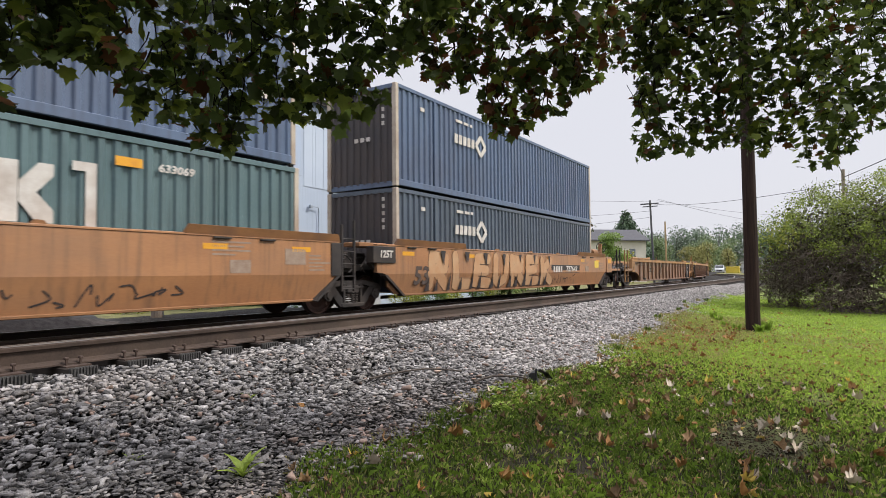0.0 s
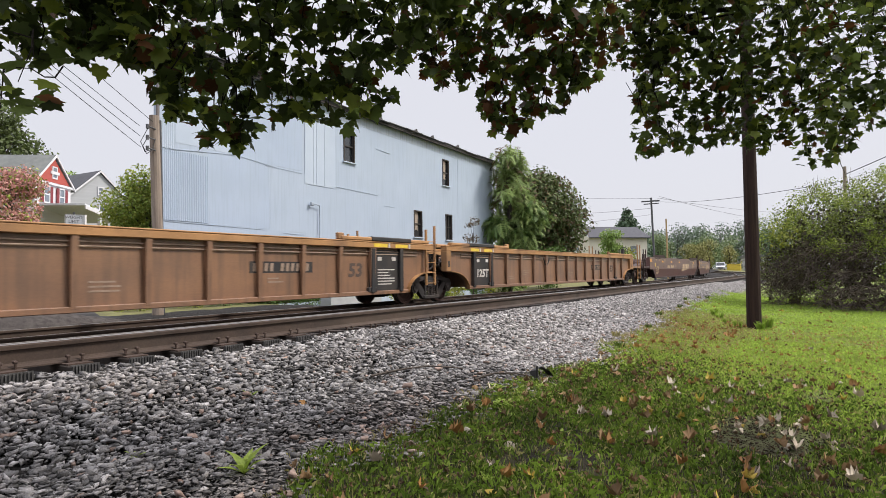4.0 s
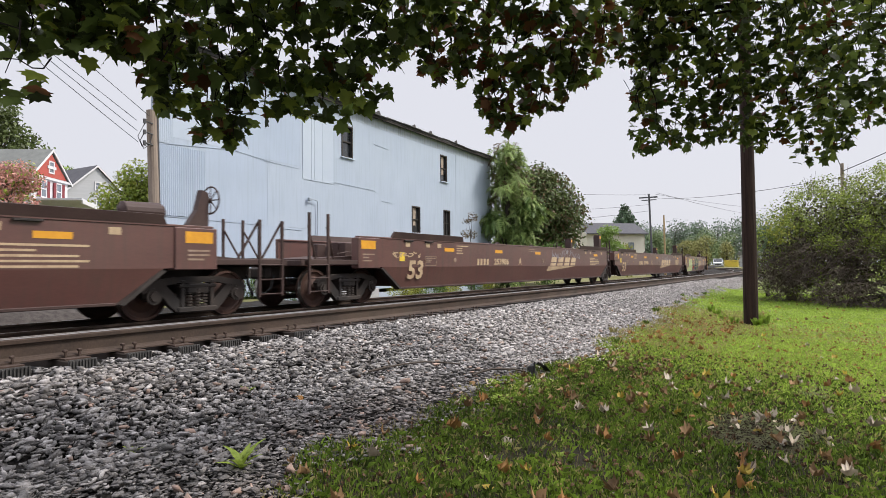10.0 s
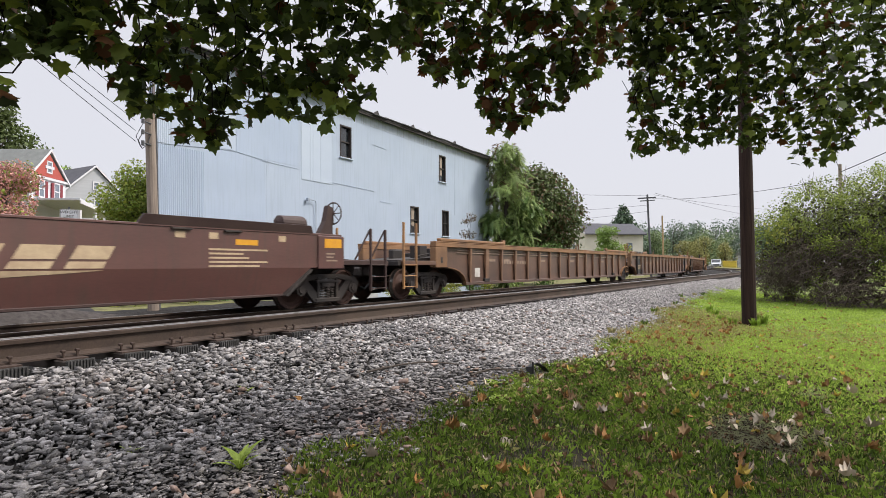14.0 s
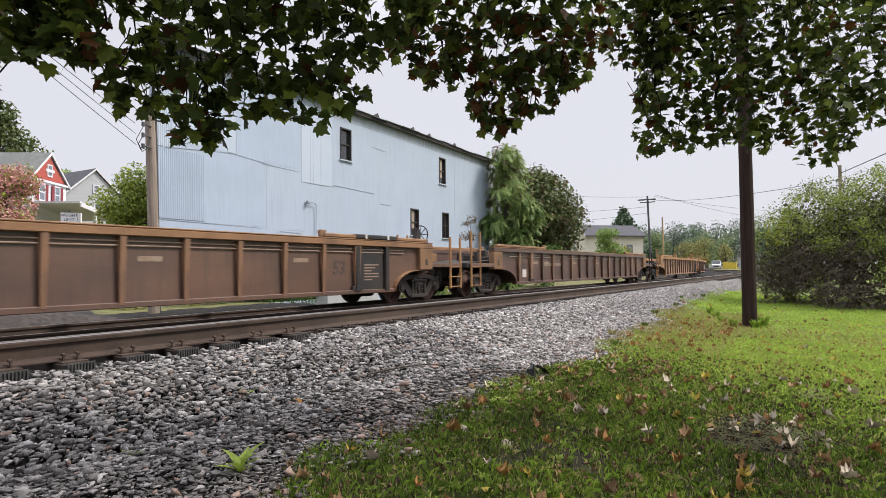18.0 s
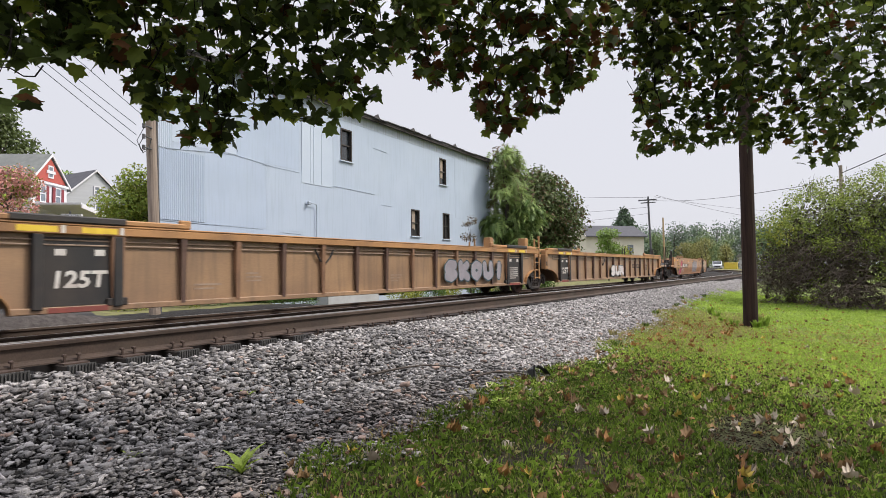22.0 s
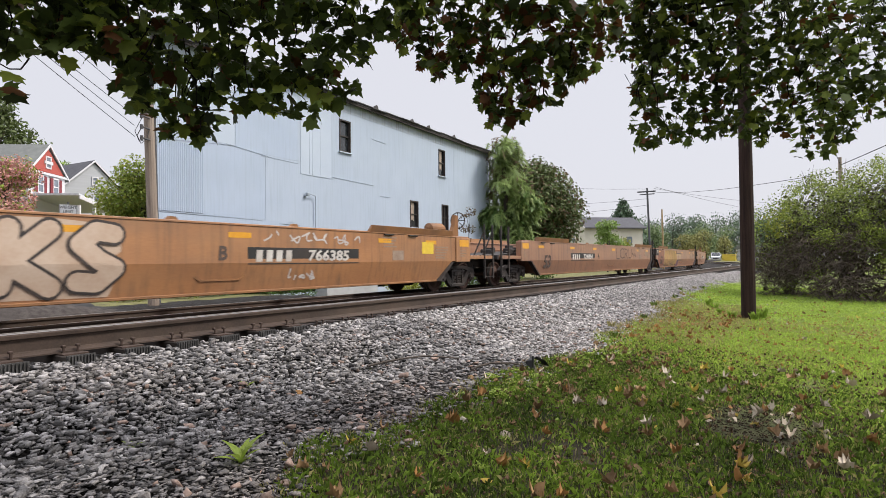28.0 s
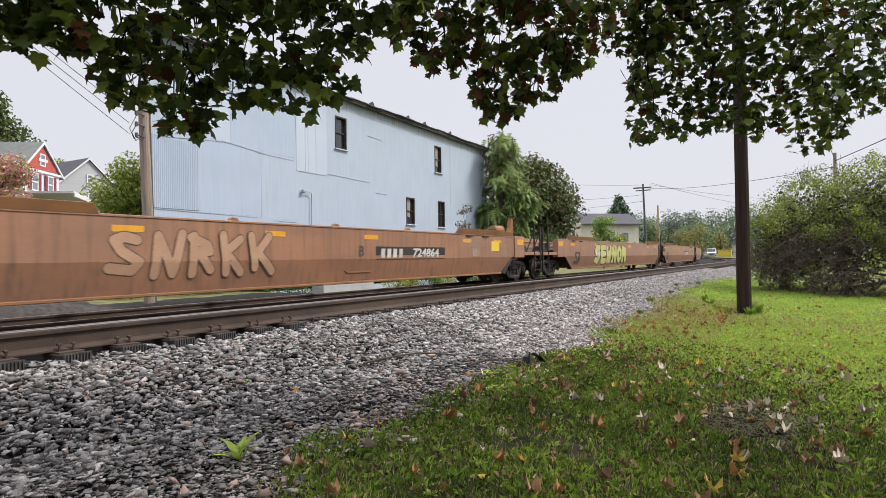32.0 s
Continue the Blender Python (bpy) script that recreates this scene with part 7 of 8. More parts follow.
# ---- the hedge on the grass ----
hd = thing("hedge_bush", "large tangled green bush with bare twigs at the mown grass", "bush", pose(26.2, -12.6, -0.45))
HB = [(-1.4, 2.2, 1.5, 1.5, 1.3, 1.5), (-2.2, 1.4, 2.4, 1.5, 1.6, 1.6), (-0.5, 1.2, 3.0, 1.7, 1.7, 1.4), (-2.6, -0.2, 2.6, 1.6, 1.6, 1.7), (-1.0, -0.9, 3.4, 1.8, 1.7, 1.3), (-2.9, -1.9, 2.4, 1.6, 1.6, 1.8), (-1.4, -2.6, 3.3, 1.7, 1.7, 1.4),
      (-3.4, -3.4, 2.2, 1.6, 1.6, 2.0), (-2.0, -4.6, 3.0, 1.9, 1.9, 1.7), (-0.8, 2.7, 2.0, 1.2, 1.0, 1.3), (-3.2, 0.6, 1.2, 1.2, 1.3, 1.2), (-3.6, -1.6, 1.1, 1.2, 1.5, 1.1)]
rnd = random.Random(33)
CLUMPS = []
for i in range(520):
    b = HB[rnd.randrange(len(HB))]
    a, e, k = rnd.uniform(0, 6.28), rnd.uniform(-0.8, 1.2), rnd.uniform(0.85, 1.12)
    c = (b[0] + b[3] * k * math.cos(a) * math.cos(e), b[1] + b[4] * k * math.sin(a) * math.cos(e), b[2] + b[5] * k * math.sin(e))
    if c[2] > 1.45 + 0.42 * min(c[1], 2) or rnd.random() < 0.22:
        CLUMPS.append((*c, rnd.uniform(0.2, 0.5), rnd.uniform(0.2, 0.5), rnd.uniform(0.15, 0.35)))
part("foliage", leaf_cloud("foliage", CLUMPS, 42000, 0.07, LEAF_HEDGE_TIP, 55, fill=0.2), None, hd, "clumps of lighter leaves")
part("foliage", leaf_cloud("foliage", [b for b in HB if b[2] > 2.1], 19000, 0.07, LEAF_HEDGE, 51, fill=0.7), None, hd)
part("foliage", leaf_cloud("foliage", [b for b in HB if b[2] > 2.5], 9000, 0.085, LEAF_OLIVE, 52, fill=0.85), None, hd, "lighter young leaves")
part("foliage", leaf_cloud("foliage", [(-2.6, 2.6, 2.6, 0.5, 0.6, 0.5)], 160, 0.12, LEAF_YELLOW, 53), None, hd, "yellow sprig")
rnd = random.Random(9)
tw = MB()
for i in range(3400):
    b = HB[rnd.choice((0, 0, 1, 1, 3, 5, 7, 9, 9, 10, 10, 11, 11, 5, 7))]
    a, e = rnd.uniform(2.2, 4.2), rnd.uniform(-0.6, 0.9)
    p = Vector((b[0] - 0.3, b[1], max(b[2] - 0.9, 0.3))) + Vector((rnd.uniform(-0.8, 0.3), rnd.uniform(-0.9, 0.9), rnd.uniform(-0.6, 0.5)))
    d = Vector((math.cos(a), math.sin(a), e)).normalized() * rnd.uniform(0.5, 1.2)
    tw.path([p, p + d * 0.5 + Vector((0, 0, 0.08)), p + d + Vector((0, 0, -0.05))], 0.011, 3, 0.004)
part("twig", tw, mat("twig_grey", (0.16, 0.125, 0.10), (0.075, 0.056, 0.045), rough=0.9, isl=0.3), hd, "bare tangled twigs")["kind"] = "stuff"
core = MB()
for i in range(9):
    core.path([(rnd.uniform(-2.5, -0.5), rnd.uniform(-4, 2.4), 0), (rnd.uniform(-2.8, -0.8), rnd.uniform(-4, 2.4), 1.2), (rnd.uniform(-3, -0.5), rnd.uniform(-4, 2.4), 2.6)], 0.05, 6, 0.02)
part("stem", core, BARK, hd)
part("foliage", leaf_cloud("foliage", [(b[0] + 0.7, b[1], b[2] - 0.2, b[3] * 0.8, b[4] * 0.9, b[5] * 0.9) for b in HB], 12000, 0.2, LEAF_SHADE, 54, fill=0.1), None, hd, "dense inner leaves, shade put into their colour")
spr = MB()
for i in range(60):
    x, y = rnd.uniform(-2.5, 0), rnd.uniform(-4.8, 1.8)
    z = 3.6 + 0.3 * math.sin(y)
    spr.path([(x, y, z), (x + 0.1, y + rnd.uniform(-0.2, 0.2), z + rnd.uniform(0.4, 1.0))], 0.012, 4, 0.005)
part("sprig", spr, MATS["twig_grey"], hd)["kind"] = "stuff"

# ---- the maple over the camera ----
MAPLE = np.array([(0, 0, 0), (0.16, -0.09, -0.01), (0.46, 0.0, -0.05), (0.36, 0.16, -0.03), (0.62, 0.40, -0.09), (0.38, 0.45, -0.03), (0.34, 0.62, -0.04), (0.16, 0.66, -0.01), (0, 1.0, -0.08),
                  (-0.16, 0.66, -0.01), (-0.34, 0.62, -0.04), (-0.38, 0.45, -0.03), (-0.62, 0.40, -0.09), (-0.36, 0.16, -0.03), (-0.46, 0.0, -0.05), (-0.16, -0.09, -0.01)], float)
MAPLE_GREEN = greens("maple_green", (0.085, 0.118, 0.027), (0.055, 0.08, 0.018), 0.48, 0.7)
# Backlight on some of the leaves is painted as this paler colour.
MAPLE_LIGHT = greens("maple_backlit", (0.25, 0.30, 0.045), (0.13, 0.17, 0.03), 0.5, 0.35)
MAPLE_RUST = greens("maple_rust", (0.16, 0.06, 0.02), (0.10, 0.05, 0.018), 0.35, 0.4)
# the ragged lower rim of the hanging foliage, bough by bough
RIMS = {
    "left": [
        (1.29, -7.38, 2.12), (1.39, -7.53, 2.12), (1.48, -7.66, 2.09), (1.51, -7.71, 2.06), (1.55, -7.77, 2.12), (1.60, -7.86, 2.03),
        (1.63, -7.90, 2.00), (1.65, -7.94, 2.07), (1.69, -7.99, 2.01), (1.72, -8.04, 2.07), (1.74, -8.08, 2.03), (1.78, -8.13, 2.04),
        (1.81, -8.17, 1.98), (1.84, -8.22, 1.95), (1.86, -8.25, 1.83), (1.90, -8.30, 1.76)],
    "spray": [
        (1.10, -8.17, 1.65), (1.13, -8.22, 1.66), (1.18, -8.29, 1.65), (1.24, -8.38, 1.68)],
    "mid": [
        (2.06, -8.00, 1.86), (2.12, -8.10, 1.79), (2.16, -8.16, 1.75), (2.19, -8.19, 1.67), (2.22, -8.24, 1.67), (2.26, -8.31, 1.66),
        (2.30, -8.38, 1.64), (2.32, -8.41, 1.74), (2.37, -8.49, 1.80), (2.42, -8.57, 1.84), (2.48, -8.65, 1.85), (2.51, -8.71, 1.82),
        (2.56, -8.78, 1.80), (2.58, -8.81, 1.73), (2.62, -8.88, 1.79), (2.67, -8.96, 1.82), (2.71, -9.02, 1.85), (2.74, -9.07, 1.91),
        (2.77, -9.12, 2.01), (2.78, -9.15, 2.14), (2.83, -9.24, 2.24), (2.90, -9.35, 2.31), (2.97, -9.46, 2.38)],
    "centre": [
        (3.41, -8.66, 2.45), (3.46, -8.75, 2.51), (3.50, -8.80, 2.39), (3.53, -8.85, 2.28), (3.58, -8.92, 2.23), (3.62, -8.98, 2.32),
        (3.68, -9.07, 2.27), (3.73, -9.14, 2.11), (3.76, -9.18, 2.04), (3.78, -9.21, 1.94), (3.82, -9.28, 1.90), (3.90, -9.39, 1.90),
        (3.92, -9.44, 2.02), (3.97, -9.51, 2.04), (4.02, -9.59, 2.04), (4.06, -9.66, 2.11), (4.09, -9.71, 2.19), (4.11, -9.75, 2.30),
        (4.17, -9.84, 2.29), (4.22, -9.93, 2.42)],
    "right": [
        (5.17, -9.58, 2.76), (5.26, -9.71, 2.69), (5.32, -9.80, 2.64), (5.35, -9.85, 2.55), (5.42, -9.96, 2.53), (5.42, -9.95, 2.41),
        (5.39, -9.89, 2.29), (5.37, -9.85, 2.11), (5.35, -9.81, 1.92), (5.44, -9.94, 1.90), (5.50, -10.05, 1.97), (5.58, -10.17, 1.97),
        (5.68, -10.32, 2.01), (5.81, -10.53, 2.05), (5.90, -10.67, 1.97), (5.95, -10.74, 1.94), (6.02, -10.85, 2.03), (6.09, -10.97, 2.05),
        (6.12, -11.01, 1.88), (6.22, -11.16, 1.80)],
    "edge": [
        (6.57, -11.16, 1.84), (6.62, -11.23, 1.98), (6.69, -11.34, 2.01), (6.71, -11.39, 2.25), (6.74, -11.44, 2.22), (6.83, -11.58, 2.22),
        (6.91, -11.71, 2.27), (7.08, -11.97, 2.22)],
}
MBARK = mat("maple_bark", (0.022, 0.017, 0.014), (0.012, 0.010, 0.009), rough=0.95, scale=6, fine=50, bump=0.6, stretch=(4, 4, 0.6), spec=0.1)
BASE = Vector((0.2, -14.0, -0.4))
maple = thing("maple_tree", "broad-leaved maple overhanging the track side, dark green turning rusty", "tree", pose(*BASE))
part("trunk", MB().path([(0, 0, -0.2), (0.02, 0, 1.2), (-0.05, 0.05, 2.6), (0, 0, 4.0), (0.1, 0, 6.5)], 0.24, 14, 0.13), BARK, maple)


def hang(rim, top, n, thick, gap, seed, low=0.0, high=1.0):
    """Points in a curtain of foliage above its rim, thinned into gaps; the curtain is deeper towards the trunk."""
    rng = np.random.default_rng(seed)
    rim = np.array(rim, float)
    seg = np.maximum(np.linalg.norm(np.diff(rim[:, :2], axis=0), axis=1), 0.05) * (top - (rim[:-1, 2] + rim[1:, 2]) / 2)
    out = []
    while len(out) < n:
        i = rng.choice(len(seg), p=seg / seg.sum())
        c = rim[i] + (rim[i + 1] - rim[i]) * rng.random()
        u = rng.uniform(low, high)
        z = c[2] + 0.03 + (top - c[2] - 0.03) * u
        back = rng.uniform(-0.08, thick * (0.35 + 0.65 * u))
        p = np.array((c[0] - 0.75 * back, c[1] - 0.6 * back, z))
        hole = noise.noise(Vector(p) * (5.5 if thick < 0.7 else 6.5)) + 0.6 * noise.noise(Vector(p) * 13)
        if hole > gap + 0.12 * (1 - u) - 0.1 * (z > top - 0.35):
            out.append(p)
    return np.array(out) - np.array(BASE)


BOUGHS = {}
for nm, top, n, thick, gap, size, seed in (("left", 2.75, 960, 0.55, -0.26, 0.095, 61), ("spray", 1.88, 16, 0.12, -0.6, 0.105, 60), ("mid", 2.85, 1750, 0.6, -0.28, 0.088, 62),
                                           ("centre", 3.3, 1950, 0.7, -0.22, 0.080, 63), ("right", 3.85, 4100, 0.9, -0.24, 0.078, 64), ("edge", 3.95, 1650, 0.9, -0.3, 0.08, 65)):
    rim = RIMS[nm]
    rnd = random.Random(seed)
    up = [Vector(q) - BASE for q in rim]
    hi = top - BASE.z + 0.12
    spine = [Vector((0, 0, 4.2)), Vector((up[0].x * 0.5, up[0].y * 0.55, hi + 0.5)), Vector((up[0].x - 0.15, up[0].y - 0.1, hi)), Vector((up[len(up) // 2].x - 0.15, up[len(up) // 2].y - 0.1, hi)), Vector((up[-1].x, up[-1].y, hi - 0.02))]
    if nm == "spray":
        spine = [Vector(q) - BASE for q in ((1.42, -8.10, 1.98), (1.36, -8.16, 1.90), (1.28, -8.24, 1.865), (1.20, -8.30, 1.87), (1.12, -8.36, 1.84))]
    bough = part("bough", MB().path(spine, 0.03 if nm != "spray" else 0.004, 8, 0.012 if nm != "spray" else 0.002), MBARK, maple, "dark bough")
    pts = hang(rim, top, n, thick, gap, seed)
    tw = MB()
    for i in range(0, len(pts), 12 if nm != "spray" else 3):
        e = Vector(pts[i])
        a = e + Vector((rnd.uniform(-0.1, 0.1), rnd.uniform(-0.1, 0.1), rnd.uniform(0.1, 0.3)))
        tw.path([a, a.lerp(e, 0.5) + Vector((rnd.uniform(-0.04, 0.04), rnd.uniform(-0.04, 0.04), 0.03)), e], rnd.uniform(0.003, 0.007), 4, 0.002)
    part("twig", tw, MBARK, bough)["kind"] = "stuff"
    for share, material, low, high, say in ((0.72, MAPLE_GREEN, 0, 1, "dark green lobed leaves"), (0.2, MAPLE_LIGHT, 0, 1, "paler leaves, backlight put into their colour"), (0.16 if nm == "centre" else 0.045, MAPLE_RUST, 0, 0.55 if nm == "centre" else 0.8, "rusty autumn leaves")):
        k = max(int(n * share), 1)
        q = hang(rim, top, k, thick, gap, seed + int(share * 1000), low, high)
        part("leaf_spray", leaf_mesh("leaves", q, np.zeros((k, 3)), size, material, np.random.default_rng(seed + 9), MAPLE, 0.75, 0.5), None, bough, say)["kind"] = "stuff"
    BOUGHS[nm] = bough


def limb(pts, r, r2):
    part("limb", MB().path([Vector(q) - BASE for q in pts], r, 8, r2), MBARK, maple, "dark forked limb")


limb([(2.2, -12.0, 4.3), (4.2, -10.9, 4.2), (5.43, -10.21, 3.56), (5.44, -10.22, 3.27), (5.45, -10.22, 3.08), (5.56, -10.38, 2.94), (5.61, -10.45, 2.77), (5.65, -10.50, 2.66), (5.64, -10.47, 2.40)], 0.055, 0.012)
limb([(5.45, -10.22, 3.13), (5.58, -10.43, 3.20), (5.82, -10.81, 3.23)], 0.028, 0.018)
limb([(5.46, -10.23, 3.06), (5.55, -10.37, 3.13), (5.78, -10.74, 3.19)], 0.018, 0.008)
limb([(2.31, -8.61, 2.33), (2.24, -8.49, 2.21), (2.17, -8.37, 2.11)], 0.008, 0.004)
# the rest of the crown, above the picture
CR = [(x, y, 5.2 + 0.9 * math.sin(x * 1.7 + y), 1.3, 1.3, 0.9) for x in (-2.5, -0.8, 0.9, 2.6) for y in (-2.0, 0.2, 2.4, 4.2)]
part("crown", leaf_cloud("crown", CR, 6500, 0.17, MAPLE_GREEN, 71, MAPLE, 0.7, 0.4, 0.2), None, maple, "upper crown of lobed leaves")["kind"] = "stuff"

# ---- ties, plates and spikes of the near track ----
NEAR_TOP = NEAR_Z - 0.186 - 0.012
bed = thing("near_track", "dark ties with ribbed end plates set in grey ballast", "track", kind="structure")
def tie_mesh():
    return MB().box(-0.115, 0.115, -0.245, 2.06, -0.19, 0.0, 0.008).mesh("tie", TIE)
def tie_end_mesh():
    mb = MB().box(-0.112, 0.112, -0.257, -0.246, -0.12, 0.008)
    for i in range(9):
        x = -0.10 + i * 0.025
        mb.box(x - 0.006, x + 0.006, -0.268, -0.257, -0.115, 0.0)
    return mb.mesh("end_plate", TIE_END)
def tie_plate_mesh():
    mb = MB().box(-0.1, 0.1, -0.18, 0.18, 0.0, 0.012)
    return mb.mesh("tie_plate", SPIKE)
def spike_mesh():
    return MB().tube((0, 0, 0), (0, 0, 0.05), 0.011, 6).box(-0.016, 0.016, -0.012, 0.026, 0.045, 0.066, 0.005).mesh("spike", SPIKE)
me_tie, me_end, me_pl, me_sp = tie_mesh(), tie_end_mesh(), tie_plate_mesh(), spike_mesh()
rnd = random.Random(77)
for i in range(150):
    s = 0.11 + 0.485 * i
    x, y, a = along(s, NEAR_Q - 0.755)
    t = part("tie", me_tie, None, bed, m=pose(x, y, NEAR_TOP - (0.0 if s < 5.0 else 0.05), 0, 0, math.degrees(a) + rnd.uniform(-1, 1)))
    if s < 5.0:
        part("end_plate", me_end, None, t)
    if i < 20:
        part("tie_plate", me_pl, None, t)
        for k in (-0.055, 0.055):
            part("spike", me_sp, None, t, m=pose(k, -0.088, 0.011, 0, rnd.uniform(-6, 6), 0))
bed2 = thing("far_track", "dark ties under the passing train", "track", kind="structure")
mb = MB()
for i in range(170):
    x, y, a = along(0.5 * i)
    mb.add([(x + math.cos(a) * u - math.sin(a) * v, y + math.sin(a) * u + math.cos(a) * v, z) for u in (-0.11, 0.11) for v in (-1.3, 1.3) for z in (-0.36, -0.186)], [(0, 1, 3, 2), (4, 6, 7, 5), (0, 4, 5, 1), (2, 3, 7, 6), (0, 2, 6, 4), (1, 5, 7, 3)])
part("ties", mb, TIE, bed2)["kind"] = "stuff"

# ---- crushed stone ----
# a rough block of eight corners and a ninth on top, in triangles
ROCK_V = np.array([(x, y, z) for x in (-0.62, 0.62) for y in (-0.62, 0.62) for z in (-0.62, 0.5)] + [(0.25, -0.15, 0.68)], float)
ROCK_F = np.array([(0, 1, 3), (0, 3, 2), (4, 6, 7), (4, 7, 5), (0, 4, 5), (0, 5, 1), (2, 3, 7), (2, 7, 6), (0, 2, 6), (0, 6, 4), (1, 5, 8), (5, 7, 8), (7, 3, 8), (3, 1, 8)])


def poly_mesh(name, v, faces, material):
    """A mesh from arrays: all faces with the same number of corners."""
    k = faces.shape[1]
    me = bpy.data.meshes.new(name)
    me.vertices.add(len(v))
    me.vertices.foreach_set("co", np.ascontiguousarray(v, dtype=np.float32).reshape(-1))
    me.loops.add(faces.size)
    me.loops.foreach_set("vertex_index", np.ascontiguousarray(faces, dtype=np.int32).reshape(-1))
    me.polygons.add(len(faces))
    me.polygons.foreach_set("loop_start", np.arange(0, faces.size, k, dtype=np.int32))
    for m in (material if isinstance(material, list) else [material]):
        me.materials.append(m)
    me.update(calc_edges=True)
    return me


# Stones grade paler away from the maple: its shade is put into these colours.
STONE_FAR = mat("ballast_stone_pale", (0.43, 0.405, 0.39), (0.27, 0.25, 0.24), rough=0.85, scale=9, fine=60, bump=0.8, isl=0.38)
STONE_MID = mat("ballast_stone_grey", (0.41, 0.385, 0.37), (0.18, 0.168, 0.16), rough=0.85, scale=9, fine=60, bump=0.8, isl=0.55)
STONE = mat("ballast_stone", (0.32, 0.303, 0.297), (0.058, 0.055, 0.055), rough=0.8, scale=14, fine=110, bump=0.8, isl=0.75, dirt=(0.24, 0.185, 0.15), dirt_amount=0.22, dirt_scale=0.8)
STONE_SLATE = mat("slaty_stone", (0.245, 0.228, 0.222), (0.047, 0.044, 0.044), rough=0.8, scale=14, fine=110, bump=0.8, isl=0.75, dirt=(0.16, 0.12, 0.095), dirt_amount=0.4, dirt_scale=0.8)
STONE_ONE = mat("ballast_stone_single", (0.27, 0.25, 0.238), (0.09, 0.083, 0.08), rough=0.85, scale=9, fine=60, bump=0.4, var=0.55)
STONE_WARM = mat("ballast_stone_warm", (0.31, 0.22, 0.18), (0.19, 0.135, 0.11), rough=0.85, scale=9, fine=60, bump=0.4, isl=0.45)


def stone_shapes(n, rng, flat=1.0):
    """Angular flattened stones, as arrays of twelve corners."""
    v = ROCK_V[None] * (1 + rng.uniform(-0.45, 0.35, (n, 9, 1))) + rng.uniform(-0.3, 0.3, (n, 9, 3))
    v = v * np.stack([rng.uniform(0.8, 1.5, n), rng.uniform(0.5, 0.95, n), rng.uniform(0.25, 0.62, n) * flat], 1)[:, None, :]
    a, t = rng.uniform(0, 2 * np.pi, n), rng.normal(0, 0.5 * flat, n)
    ct, st, ca, sa = np.cos(t), np.sin(t), np.cos(a), np.sin(a)
    y, z = v[..., 1] * ct[:, None] - v[..., 2] * st[:, None], v[..., 1] * st[:, None] + v[..., 2] * ct[:, None]
    x = v[..., 0]
    return np.stack([x * ca[:, None] - y * sa[:, None], x * sa[:, None] + y * ca[:, None], z], -1)


def stones(n, x0, x1, q0, q1, r0, r1, seed, material, sink=0.25, ragged=False, ties=False, skew=3.0):
    rng = np.random.default_rng(seed)
    xs, qs = rng.uniform(x0, x1, n), rng.uniform(q0, q1, n)
    keep = [i for i in range(n) if not (ragged and qs[i] < turf_edge(xs[i]) - 0.15 + 0.5 * noise.noise((xs[i] * 2, qs[i] * 2, 3)) + rng.uniform(-0.1, 0.25))]
    if ties:
        keep = [i for i in keep if qs[i] < -6.2 or xs[i] > 5.0 or abs((xs[i] - 0.11 + 0.2425) % 0.485 - 0.2425) > 0.135]
    xs, qs = xs[keep], qs[keep]
    n = len(xs)
    r = r0 + (r1 - r0) * rng.beta(1.2, skew, n)
    pts = np.array([(lambda p: (p[0], p[1], lift(p[0], p[1])))(along(a, b)) for a, b in zip(xs, qs)])
    pts[:, 2] += r * rng.uniform(-sink, 0.85, n)
    v = stone_shapes(n, rng, 0.5 if material is STONE_SLATE else 1.0) * r[:, None, None] + pts[:, None, :]
    f = (ROCK_F[None] + 9 * np.arange(n)[:, None, None]).reshape(-1, 3)
    return poly_mesh("stone", v.reshape(-1, 3), f, material)


SOIL = mat("soil_clod", (0.018, 0.013, 0.009), (0.045, 0.032, 0.022), rough=0.95, scale=9, fine=60, isl=0.5, spec=0.15)
ballast = thing("ballast", "grey angular crushed stone beside the rails", "ballast", kind="stuff")
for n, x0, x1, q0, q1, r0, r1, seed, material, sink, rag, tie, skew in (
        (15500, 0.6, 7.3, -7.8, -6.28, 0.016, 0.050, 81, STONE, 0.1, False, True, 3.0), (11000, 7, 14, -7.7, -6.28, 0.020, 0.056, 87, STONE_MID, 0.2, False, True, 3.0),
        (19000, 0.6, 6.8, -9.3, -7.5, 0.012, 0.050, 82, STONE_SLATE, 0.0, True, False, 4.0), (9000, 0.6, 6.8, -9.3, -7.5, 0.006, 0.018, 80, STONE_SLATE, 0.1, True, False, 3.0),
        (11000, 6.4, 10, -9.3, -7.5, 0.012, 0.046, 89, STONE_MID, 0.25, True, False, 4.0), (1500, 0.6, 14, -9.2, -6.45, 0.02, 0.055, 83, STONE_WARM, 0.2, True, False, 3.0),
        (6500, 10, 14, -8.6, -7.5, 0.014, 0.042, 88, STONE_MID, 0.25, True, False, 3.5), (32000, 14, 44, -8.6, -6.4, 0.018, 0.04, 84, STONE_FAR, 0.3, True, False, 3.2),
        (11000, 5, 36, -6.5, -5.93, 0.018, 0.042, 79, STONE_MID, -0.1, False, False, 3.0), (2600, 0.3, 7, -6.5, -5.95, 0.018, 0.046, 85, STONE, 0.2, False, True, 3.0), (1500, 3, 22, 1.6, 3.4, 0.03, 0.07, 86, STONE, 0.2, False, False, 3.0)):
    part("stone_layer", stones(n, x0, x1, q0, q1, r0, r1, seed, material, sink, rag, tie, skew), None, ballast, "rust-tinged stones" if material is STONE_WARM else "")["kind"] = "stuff"
